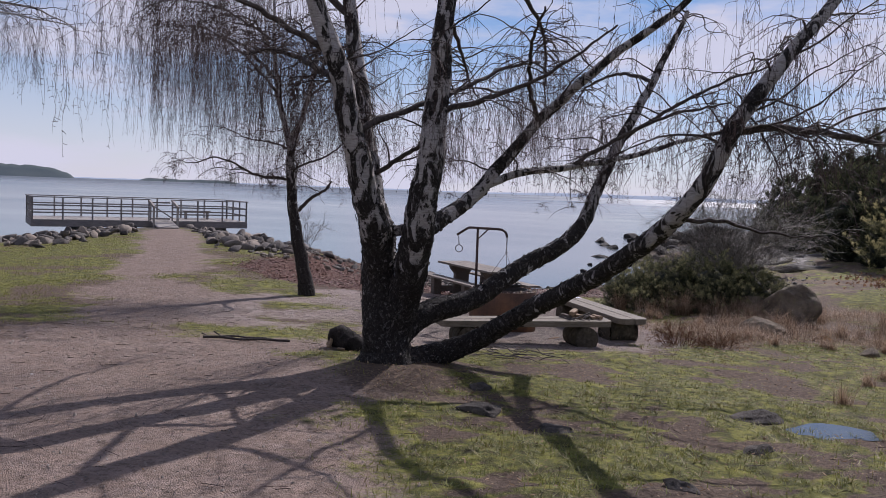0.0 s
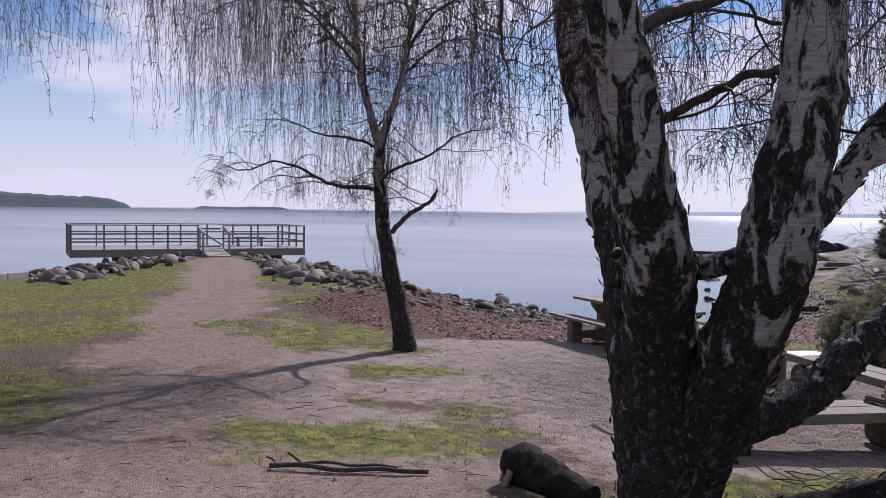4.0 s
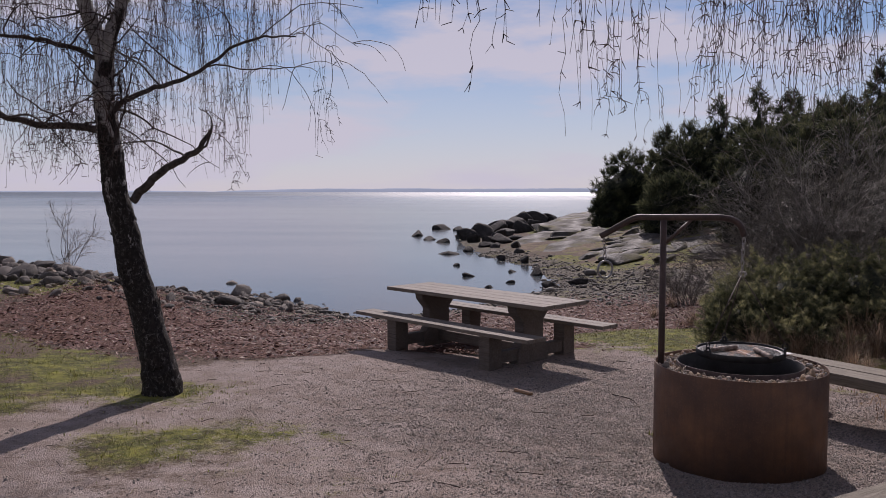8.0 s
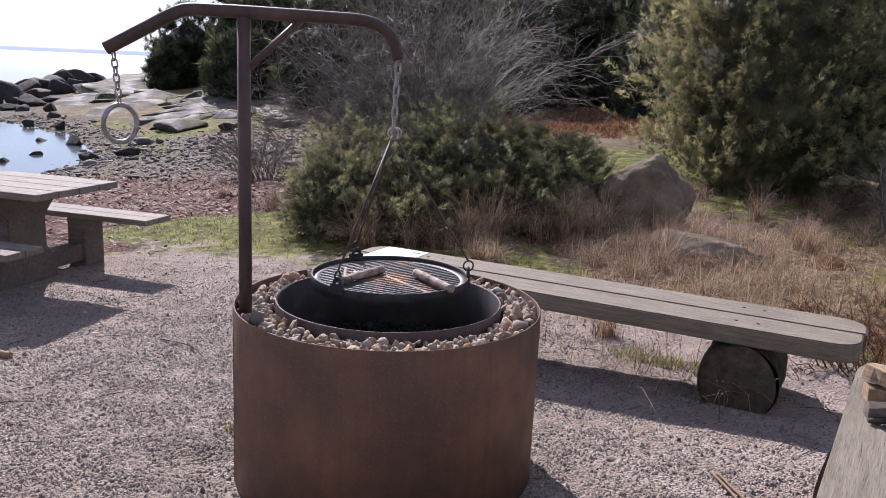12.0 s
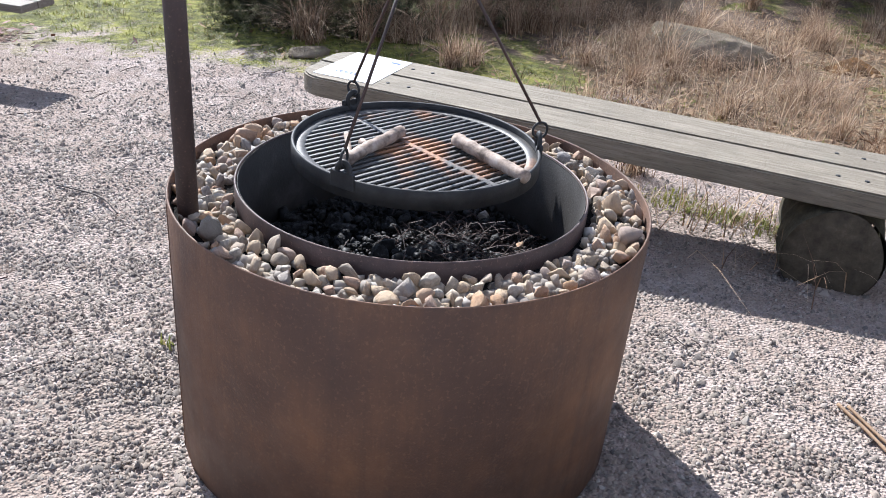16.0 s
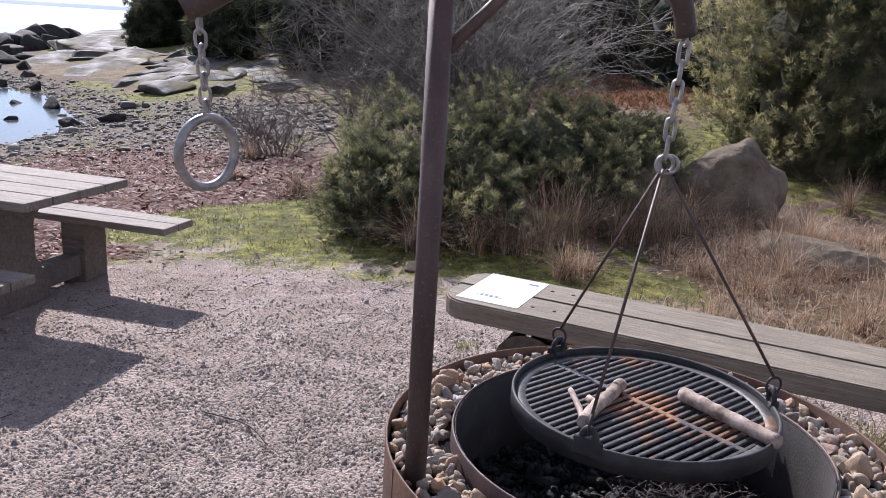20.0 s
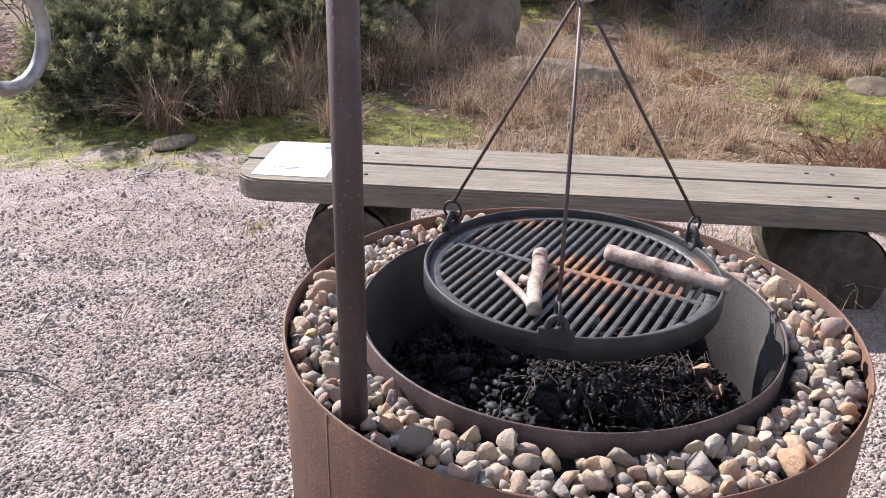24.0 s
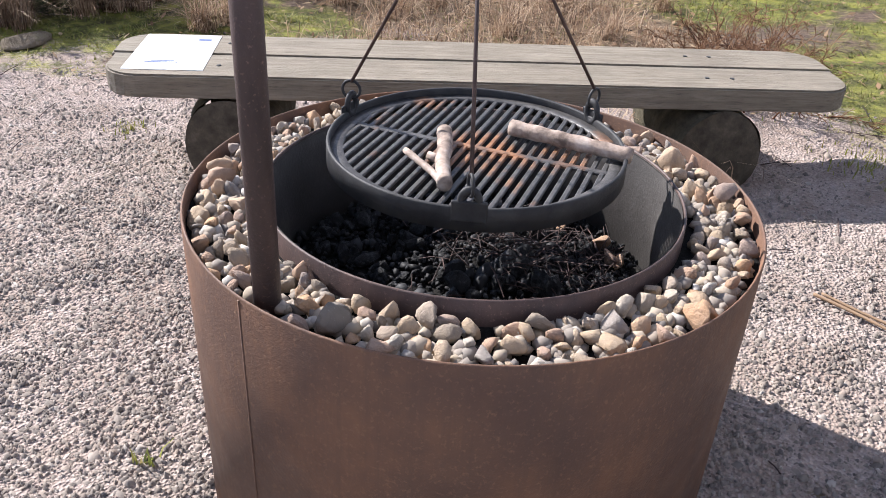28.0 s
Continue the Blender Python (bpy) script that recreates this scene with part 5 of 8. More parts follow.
# ---------------------------------------------------------------- picnic table
T_M = pose(-6.03, 17.50, -0.895, 0, 0, 136.7)
table = thing("picnic_table", "heavy weathered wooden picnic table with attached benches", "picnic table", T_M)
LT, TOPZ, SEATZ = 2.6, 0.745, 0.455
for k in range(4):
    part("tabletop_board", box(LT, 0.182, 0.045, 0.006, 2, Matrix.Translation((0, -0.285 + 0.19 * k, TOPZ - 0.0225))), "tablewood", table, "worn grey-brown board")
for s in (-1, 1):
    for k in range(2):
        part("bench_board", box(LT + 0.28, 0.142, 0.042, 0.006, 2, Matrix.Translation((0, s * (0.56 + 0.148 * k), SEATZ - 0.021))), "tablewood", table, "worn grey-brown board")
for x in (-0.78, 0.78):
    # pedestal, wide at the head and foot
    bm = bmesh.new()
    prof = [(-0.30, 0.70), (0.30, 0.70), (0.28, 0.62), (0.17, 0.50), (0.17, 0.28), (0.26, 0.16), (0.26, 0.03), (-0.26, 0.03), (-0.26, 0.16), (-0.17, 0.28), (-0.17, 0.50), (-0.28, 0.62)]
    f = bm.faces.new([bm.verts.new((x - 0.07, py, pz)) for py, pz in prof])
    r = bmesh.ops.extrude_face_region(bm, geom=[f])
    bmesh.ops.translate(bm, verts=[v for v in r["geom"] if isinstance(v, bmesh.types.BMVert)], vec=(0.14, 0, 0))
    bmesh.ops.recalc_face_normals(bm, faces=bm.faces)
    bmesh.ops.bevel(bm, geom=list(bm.edges), offset=0.008, segments=2, affect="EDGES")
    part("pedestal", bm, "trestle", table, "broad shaped pedestal")
    for s in (-1, 1):
        part("cross_beam", box(0.10, 0.44, 0.13, 0.008, 2, Matrix.Translation((x, s * 0.40, 0.15))), "trestle", table)
        part("bench_post", box(0.16, 0.20, 0.43, 0.01, 2, Matrix.Translation((x, s * 0.635, 0.2))), "trestle", table)
part("stretcher", box(1.4, 0.05, 0.12, 0.006, 2, Matrix.Translation((0, 0, 0.16))), "trestle", table)
# ---------------------------------------------------------------- weeping birches


def limb_mesh(pts, step=0.028):
    """A limb's centre line and radii from rows of x, y, z, radius."""
    V = smooth_line(pts, step)
    t = np.linspace(0, 1, len(V))
    w = np.stack([wobble(t * 9, t * 5 + k, 3.0, k) for k in (1.0, 2.0, 3.0)], 1) * 0.015 * (t[:, None] > 0.05)
    return V[:, :3] + w, np.maximum(V[:, 3], 0.004)


def birch(label, name, limbs, seed, sub_per_m, twig_gap, twig_len, floor_z, bark="bark", keep=None, plates=0):
    """limbs: (part name, rows of x, y, z, radius); growth starts above floor_z."""
    g = np.random.default_rng(seed)
    base = limbs[0][1][0][:3]
    tree = thing(name, label, "tree", Matrix.Translation(base))
    o = np.array(base)
    lines = []
    for nm, pts, *more in limbs:
        P, R = limb_mesh(pts)
        big = R[0] > 0.06
        part(nm, tube(P - o, R, 40 if big else 12, True, 0.16 if big else 0.1, 8.0 if big else 14.0), bark if R[0] > 0.047 else "branch", tree, "white bark with dark rough patches" if big else "", smooth=True)
        lines.append((P, R, more[0] if more else 1.0, more[1] if len(more) > 1 else 0.0))
    # torn plates of bark standing off the thick stems
    C, U, W = [], [], []
    for P, R, *_ in lines:
        if R[0] < 0.09:
            continue
        T = np.gradient(P, axis=0)
        T /= np.linalg.norm(T, axis=1, keepdims=True) + 1e-9
        n = int(len(P) * 0.03 * plates)
        k = g.integers(0, len(P), n)
        k = k[(R[k] > 0.06) & (g.random(len(k)) < np.clip((2.1 - P[k, 2]) / 1.6, 0.02, 1))]
        d = g.normal(size=(len(k), 3))
        d -= T[k] * np.sum(d * T[k], axis=1, keepdims=True)
        d /= np.linalg.norm(d, axis=1, keepdims=True)
        s = np.cross(T[k], d)
        C.append(P[k] + d * (R[k] * g.uniform(0.98, 1.12, len(k)))[:, None])
        U.append((T[k] + d * g.uniform(-0.15, 0.45, len(k))[:, None] + s * g.normal(size=len(k))[:, None] * 0.3) * g.uniform(0.008, 0.036, len(k))[:, None])
        W.append((s + d * g.normal(size=len(k))[:, None] * 0.35) * g.uniform(0.005, 0.015, len(k))[:, None])
    if C and plates:
        C, U, W = np.vstack(C) - o, np.vstack(U), np.vstack(W)
        bend = np.cross(U, W) / 0.03
        Q = np.stack([C - U - W * 0.6, C - U + W * 0.7, C + W - bend * 0.3, C + U + W * 0.4 + bend * 0.4, C + U - W * 0.5, C - W * 1.1], 1)
        torn = part("bark_plate", (Q.reshape(-1, 3), [np.arange(len(C) * 6).reshape(-1, 6)]), "barkflake", tree, "torn plates of rough bark")
        tagged(torn, kind="stuff")
    subs, sr = [], []
    for P, R, mult, since in lines:
        L = np.concatenate([[0], np.cumsum(np.linalg.norm(np.diff(P, axis=0), axis=1))])
        ok = P[:, 2] > floor_z(base[0], base[1]) - 0.1
        if not ok.any():
            continue
        a = max(L[ok][0], since * L[-1])
        for q in range(max(1, int((L[-1] - a) * sub_per_m * mult))):
            d = g.uniform(a, L[-1])
            k = min(np.searchsorted(L, d), len(P) - 1)
            T = P[k] - P[max(0, k - 3)]
            T = T / (np.linalg.norm(T) + 1e-9)
            ang = g.uniform(0, 2 * np.pi)
            side = np.array([math.cos(ang), math.sin(ang), g.uniform(-0.05, 0.5)])
            way = 0.45 * T + side
            way /= np.linalg.norm(way)
            ln = g.uniform(0.5, 1.5)
            m = 12
            pts, p, w = [P[k]], P[k].copy(), way.copy()
            for _ in range(m - 1):
                w = w + g.normal(size=3) * 0.2 + np.array([0, 0, -0.07])
                w /= np.linalg.norm(w)
                p = p + w * ln / m
                pts.append(p.copy())
            subs.append(pts)
            sr.append(np.linspace(min(0.013, R[k] * 0.6), 0.0028, m))
    S, SR = np.array(subs), np.array(sr)
    if keep is not None:
        w = keep(S[:, -1])
        S, SR = S[w], SR[w]
    grow = part("branch_growth", threads(S - o, SR), "branch", tree, "thin dark branches")
    tagged(grow, kind="stuff")
    # side shoots
    n2 = len(S) * 4
    pick, at = g.integers(0, len(S), n2), g.integers(3, 12, n2)
    st = S[pick, at]
    ang = g.uniform(0, 2 * np.pi, n2)
    w = np.stack([np.cos(ang), np.sin(ang), g.uniform(-0.2, 0.45, n2)], 1)
    ln = g.uniform(0.25, 0.7, n2)
    P2 = [st]
    for k in range(7):
        w = w + g.normal(size=(n2, 3)) * 0.16 + np.array([0, 0, -0.22])
        w /= np.linalg.norm(w, axis=1, keepdims=True)
        P2.append(P2[-1] + w * (ln / 7)[:, None])
    P2 = np.stack(P2, 1)
    grow = part("shoot_growth", threads(P2 - o, np.broadcast_to(np.linspace(0.0045, 0.0022, 8), (n2, 8))), "twig", tree, "fine side shoots")
    tagged(grow, kind="stuff")
    # hanging twigs: a leading strand with side strands, in sprays
    src = np.vstack([S[:, 3:].reshape(-1, 3), P2[:, 2:].reshape(-1, 3)])
    lead = int(len(src) * twig_gap / 4)
    p0 = src[g.integers(0, len(src), lead)] + g.normal(size=(lead, 3)) * 0.01
    K = 8
    t = np.linspace(0, 1, K)

    def strands(p0, ln, way):
        n = len(p0)
        Q = np.zeros((n, K, 3))
        Q[:, :, :2] = p0[:, None, :2] + way[:, None, :] * (1 - np.exp(-3 * t))[None, :, None]
        Q[:, :, 2] = p0[:, None, 2] + 0.04 * np.sin(t * 2.2)[None] - ln[:, None] * (t ** 1.2)[None]
        jig = g.normal(size=(n, K, 3)) * np.array([0.017, 0.017, 0.006]) * np.sqrt(ln / 0.8)[:, None, None]
        return Q + np.cumsum(jig, axis=1) * (t > 0)[None, :, None]

    def reach(p, lo, hi):
        return np.minimum(g.uniform(lo, hi, len(p)), np.maximum(0.1, p[:, 2] - floor_z(p[:, 0], p[:, 1]) + g.normal(size=len(p)) * 0.16))

    def aside(n, lo, hi):
        ang = g.uniform(0, 2 * np.pi, n)
        return np.stack([np.cos(ang), np.sin(ang)], 1) * g.uniform(lo, hi, n)[:, None]

    A3 = strands(p0, reach(p0, *twig_len), aside(lead, 0.01, 0.12))
    pk, kk = np.repeat(np.arange(lead), 4), g.integers(1, K - 1, lead * 4)
    q0 = A3[pk, kk]
    B3 = strands(q0, reach(q0, 0.12, twig_len[1] * 0.5), aside(len(q0), 0.03, 0.13))
    P3 = np.vstack([A3, B3])
    n3 = len(P3)
    grow = part("twig_curtain", threads(P3 - o, np.broadcast_to(np.linspace(0.0021, 0.0011, K), (n3, K)).copy()), "twig", tree, "long drooping leafless twigs")
    tagged(grow, kind="stuff")
    # short spurs and buds on the hanging twigs
    n4 = int(n3 * 4.0)
    pk, kk = g.integers(0, n3, n4), g.integers(2, K, n4)
    s0 = P3[pk, kk]
    w = np.stack([g.normal(size=n4), g.normal(size=n4), g.uniform(-1.8, 0.1, n4)], 1)
    w /= np.linalg.norm(w, axis=1, keepdims=True)
    P4 = np.stack([s0, s0 + w * g.uniform(0.015, 0.06, n4)[:, None]], 1)
    grow = part("spur_growth", threads(P4 - o, np.broadcast_to(np.array([0.0028, 0.0018]), (n4, 2)).copy()), "twig", tree, "buds and short spurs")
    tagged(grow, kind="stuff")
    return tree


near_limbs = [
    ('trunk', [(-3.93, 8.33, -0.75, 0.5), (-3.93, 8.33, -0.5, 0.36), (-3.93, 8.33, -0.32, 0.265), (-3.95, 8.32, -0.1, 0.225), (-4.03, 8.34, 0.37, 0.205), (-4.14, 8.54, 0.91, 0.19), (-4.35, 8.74, 1.42, 0.145), (-4.58, 8.97, 2.01, 0.125), (-4.77, 9.12, 2.81, 0.105), (-4.95, 9.15, 3.79, 0.08), (-5.0, 9.1, 5.0, 0.05), (-5.0, 9.1, 6.2, 0.025)], 0.3),
    ('stem', [(-3.97, 8.36, -0.3, 0.22), (-3.98, 8.34, 0.13, 0.205), (-3.99, 8.3, 0.53, 0.19), (-3.96, 8.13, 0.93, 0.178), (-3.97, 7.94, 1.28, 0.155), (-4.08, 7.76, 1.89, 0.128), (-4.21, 7.58, 2.73, 0.11), (-4.39, 7.38, 3.39, 0.09), (-4.5, 7.2, 4.4, 0.06), (-4.55, 7.1, 5.6, 0.03)], 0.3),
    ('stem', [(-3.92, 8.4, -0.5, 0.26), (-3.88, 8.42, -0.1, 0.215), (-3.74, 8.36, 0.31, 0.195), (-3.56, 8.2, 0.74, 0.182), (-3.42, 8.04, 1.22, 0.165), (-3.33, 8.01, 1.81, 0.142), (-3.3, 8.1, 2.59, 0.12), (-3.25, 8.13, 3.48, 0.095), (-3.1, 8.3, 4.6, 0.07), (-3.0, 8.3, 6.0, 0.04)], 0.3),
    ('bough', [(-3.46, 8.12, 1.04, 0.1), (-3.33, 8.7, 1.25, 0.088), (-3.13, 9.1, 1.55, 0.08), (-2.88, 9.33, 1.94, 0.072), (-2.52, 9.4, 2.39, 0.062), (-1.86, 9.39, 2.97, 0.05), (-1.06, 9.43, 3.58, 0.038), (-0.4, 9.5, 4.2, 0.025)], 0.4),
    ('bough', [(-3.12, 9.1, 1.57, 0.05), (-2.76, 9.4, 1.73, 0.044), (-2.25, 10.0, 1.87, 0.038), (-1.65, 10.71, 2.04, 0.033), (-0.97, 11.47, 2.33, 0.027), (-0.07, 12.26, 2.55, 0.02), (0.5, 13.0, 2.9, 0.012)], 0.4),
    ('bough', [(-4.0, 8.5, -0.28, 0.17), (-3.77, 9.05, 0.0, 0.148), (-3.34, 9.6, 0.19, 0.128), (-2.91, 10.16, 0.56, 0.115), (-2.37, 10.74, 0.98, 0.1), (-2.17, 11.13, 1.6, 0.08), (-1.91, 11.45, 2.35, 0.068), (-1.57, 11.84, 3.21, 0.052), (-1.24, 12.23, 4.15, 0.03)], 0.5),
    ('bough', [(-3.85, 8.35, -0.45, 0.16), (-3.55, 8.75, -0.42, 0.14), (-3.1, 8.78, -0.24, 0.12), (-2.53, 8.57, 0.14, 0.104), (-1.93, 8.18, 0.49, 0.096), (-1.33, 7.79, 0.86, 0.09), (-0.85, 7.44, 1.25, 0.083), (-0.52, 7.18, 1.63, 0.077), (-0.26, 7.16, 2.16, 0.068), (0.09, 7.39, 2.74, 0.056), (0.46, 7.75, 3.29, 0.046), (1.0, 8.2, 4.1, 0.03)], 1.5),
    ('branch', [(-4.4226, 8.8126, 1.6063, 0.03), (-4.0418, 8.7084, 1.8375, 0.0267), (-3.6209, 8.4542, 1.9888, 0.0233), (-3.34, 8.1, 1.98, 0.02)], 0.5),
    ('branch', [(-4.1074, 7.7221, 2.0668, 0.04), (-3.7805, 8.3666, 2.3751, 0.033), (-3.4537, 9.1111, 2.6834, 0.026), (-3.1268, 10.0555, 3.0917, 0.019), (-3.0, 11.0, 3.3, 0.012)], 0.5),
    ('branch', [(-4.1826, 7.6179, 2.5532, 0.04), (-4.9884, 8.1786, 2.9188, 0.0307), (-5.7942, 8.6893, 3.1344, 0.0213), (-6.6, 9.3, 3.2, 0.012)], 1.3),
    ('branch', [(-4.2384, 7.5484, 2.8342, 0.035), (-4.8923, 7.1323, 3.2561, 0.0273), (-5.4961, 6.6661, 3.4781, 0.0197), (-6.1, 6.2, 3.4, 0.012)], 0.4),
    ('branch', [(-0.3011, 7.1632, 2.0763, 0.035), (0.2742, 7.6349, 2.1322, 0.0288), (0.9495, 8.0566, 2.0382, 0.0225), (1.6247, 8.4783, 2.0941, 0.0163), (2.3, 9.1, 2.3, 0.01)], 2.2),
    ('branch', [(-0.8153, 7.4126, 1.29, 0.022), (-0.4302, 7.6451, 1.3333, 0.0167), (-0.0151, 7.8475, 1.2367, 0.0113), (0.5, 8.1, 1.22, 0.006)], 0.5),
    ('branch', [(-1.9374, 11.4163, 2.2711, 0.03), (-1.2916, 11.5109, 2.7307, 0.0233), (-0.5958, 11.5554, 3.0904, 0.0167), (0.2, 11.8, 3.4, 0.01)], 0.5),
    ('branch', [(-2.5579, 9.3926, 2.3426, 0.03), (-2.5053, 8.7818, 2.7018, 0.0233), (-2.3026, 8.0909, 3.0009, 0.0167), (-2.0, 7.4, 3.2, 0.01)], 0.5),
    ('branch', [(-3.3111, 8.0668, 2.3026, 0.035), (-2.7874, 8.2912, 2.5018, 0.0267), (-2.1937, 8.3956, 2.7509, 0.0183), (-1.5, 8.3, 3.2, 0.01)], 0.5),
    ('branch', [(-3.48, 8.1, 1.13, 0.062), (-3.72, 8.2, 1.06, 0.06), (-3.98, 8.2, 1.0, 0.06)], 0.5),
    ('branch', [(-4.2195, 7.5695, 2.7647, 0.035), (-4.9521, 8.8896, 3.1236, 0.0283), (-5.5847, 10.1597, 3.0824, 0.0215), (-5.9174, 11.0299, 2.8412, 0.0147), (-6.1, 11.7, 2.6, 0.008)], 0.7),
    ('branch', [(-3.2605, 8.1237, 3.2926, 0.04), (-3.8304, 9.7428, 3.5945, 0.032), (-4.2203, 11.1618, 3.4963, 0.024), (-4.4601, 12.2809, 3.1982, 0.016), (-4.5, 13.2, 2.9, 0.008)], 2.0, 0.55),
    ('branch', [(-3.1947, 8.1926, 3.8926, 0.04), (-3.0561, 9.9345, 3.9945, 0.032), (-3.1374, 11.5563, 3.7963, 0.024), (-3.4187, 12.8782, 3.2982, 0.016), (-3.6, 13.6, 2.9, 0.008)], 2.0, 0.55),
    ('branch', [(-1.6058, 11.7989, 3.1195, 0.03), (-2.1439, 12.3993, 3.3263, 0.0227), (-2.7719, 12.9996, 3.2132, 0.0153), (-3.2, 13.8, 2.9, 0.008)], 2.0, 0.55),
    ('branch', [(-4.1511, 8.5505, 0.9368, 0.05), (-4.1955, 8.3053, 1.0734, 0.031), (-4.16, 8.05, 1.12, 0.012)], 0.5),
    ('branch', [(-4.0, 8.2, 1.0, 0.045), (-3.86, 8.14, 1.08, 0.032), (-3.82, 8.1, 1.15, 0.014)], 0.3),
    ('branch', [(-4.4, 8.8, 1.55, 0.05), (-4.28, 8.6, 1.6, 0.035), (-4.2, 8.5, 1.62, 0.02)], 0.3),
    ('branch', [(-4.93, 9.15, 3.6, 0.045), (-5.7, 8.95, 4.2, 0.035), (-6.6, 8.7, 4.45, 0.026), (-7.4, 8.45, 4.3, 0.016), (-7.9, 8.3, 4.0, 0.008)], 2.4, 0.3),
    ('branch', [(-4.98, 9.12, 4.4, 0.045), (-6.0, 9.6, 4.75, 0.035), (-7.2, 10.0, 4.8, 0.026), (-8.2, 10.3, 4.5, 0.016), (-8.9, 10.5, 4.1, 0.008)], 2.2, 0.35),
    ('branch', [(-4.97, 9.14, 4.0, 0.04), (-6.0, 9.2, 4.5, 0.03), (-7.0, 9.3, 4.5, 0.02), (-7.9, 9.3, 4.1, 0.008)], 2.2, 0.35),
    ('branch', [(-2.25, 10.0, 1.88, 0.03), (-1.8, 10.2, 2.2, 0.024), (-1.2, 10.3, 2.5, 0.018), (-0.5, 10.6, 2.7, 0.01)], 0.8),
]
birch("large many-stemmed weeping birch, leafless, with rough white bark", "weeping_birch", near_limbs, 21, 6.3, 0.33, (0.5, 1.9), lambda x, y: 1.78 - 0.28 * ramp01(y, 10, 12) + 0.25 * ramp01(-x, 5.0, 6.5), plates=130)

far_limbs = [
    ("trunk", [(-8.88, 14.93, -0.9, 0.2), (-8.92, 14.92, -0.5, 0.155), (-9.04, 14.91, 0.01, 0.135), (-9.2, 14.92, 0.74, 0.118), (-9.33, 14.94, 1.41, 0.102), (-9.38, 14.96, 2, 0.09), (-9.4, 14.98, 2.31, 0.082), (-9.55, 14.97, 2.8, 0.06), (-9.7, 14.97, 3.29, 0.052), (-9.85, 15, 4.3, 0.04), (-9.9, 15, 5.4, 0.025)], 1.1),
    ("bough", [(-9.72, 14.97, 3.4, 0.026), (-10.1, 14.3, 4.1, 0.02), (-10.5, 13.5, 4.5, 0.014), (-10.8, 12.7, 4.4, 0.007)], 1.7),
    ("bough", [(-9.78, 14.97, 3.7, 0.026), (-10.5, 14.8, 4.4, 0.02), (-11.3, 14.5, 4.6, 0.014), (-12.1, 14.2, 4.3, 0.007)], 1.5),
    ("bough", [(-9.85, 15.0, 4.2, 0.026), (-9.7, 14.0, 4.7, 0.018), (-9.8, 13.0, 4.6, 0.012), (-9.9, 12.3, 4.2, 0.007)], 1.5),
    ("bough", [(-9.87, 15.0, 4.5, 0.024), (-10.5, 14.0, 5.0, 0.018), (-11.2, 13.2, 5.0, 0.012), (-11.6, 12.7, 4.6, 0.007)], 1.3),
    ("bough", [(-9.04, 15.17, 3.7, 0.028), (-8.5, 15.2, 4.3, 0.02), (-7.8, 15.5, 4.5, 0.014), (-7.1, 15.8, 4.2, 0.008)], 1.3),
    ("bough", [(-9.0, 15.2, 3.9, 0.026), (-8.5, 14.6, 4.5, 0.018), (-7.9, 14.1, 4.6, 0.013), (-7.3, 13.8, 4.3, 0.007)], 1.3),
    ("bough", [(-8.98, 15.2, 4.2, 0.024), (-8.9, 14.4, 4.7, 0.018), (-8.7, 13.6, 4.6, 0.012), (-8.6, 13.0, 4.3, 0.007)], 1.3),
    ("stem", [(-9.39, 14.97, 2.2, 0.068), (-9.26, 15.04, 2.68, 0.057), (-9.14, 15.1, 3.1, 0.05), (-9, 15.2, 4, 0.0375), (-8.9, 15.3, 5.2, 0.025)], 1.1),
    ("bough", [(-9.36, 14.93, 1.62, 0.034), (-9.77, 14.78, 1.65, 0.03), (-10.17, 14.65, 1.74, 0.025), (-10.52, 14.55, 1.93, 0.02), (-10.92, 14.45, 2.02, 0.015), (-11.39, 14.32, 1.9, 0.011), (-11.75, 14.2, 1.98, 0.006)]),
    ("bough", [(-9.12, 14.92, 0.98, 0.04), (-8.84, 14.92, 1.25, 0.034), (-8.55, 14.97, 1.42, 0.027), (-8.42, 15, 1.62, 0.018)]),
    ("bough", [(-9.34, 14.93, 1.75, 0.028), (-9.02, 14.95, 1.96, 0.023), (-8.61, 15.01, 2.1, 0.018), (-8.09, 15.16, 2.45, 0.012), (-7.7, 15.3, 2.5, 0.006)]),
    ("bough", [(-9.4, 14.97, 2.24, 0.022), (-9.77, 14.78, 2.39, 0.018), (-10.17, 14.68, 2.43, 0.014), (-10.5, 14.6, 2.55, 0.01), (-11, 14.5, 2.8, 0.006)]),
    ("bough", [(-9.6, 14.97, 3.0, 0.022), (-9.5, 14.7, 3.5, 0.016), (-9.3, 14.4, 4.1, 0.009)]),
    ("bough", [(-9.1, 15.1, 3.3, 0.024), (-8.8, 15.8, 3.9, 0.016), (-8.4, 16.4, 4.1, 0.008)]),
]
birch("slender weeping birch with a dark leaning trunk, leafless", "weeping_birch", far_limbs, 33, 6.0, 0.34, (0.8, 2.3), lambda x, y: 1.4 + 0.75 * ramp01(np.hypot(x + 9.3, y - 15), 1.4, 3.0), "youngbark", plates=40)

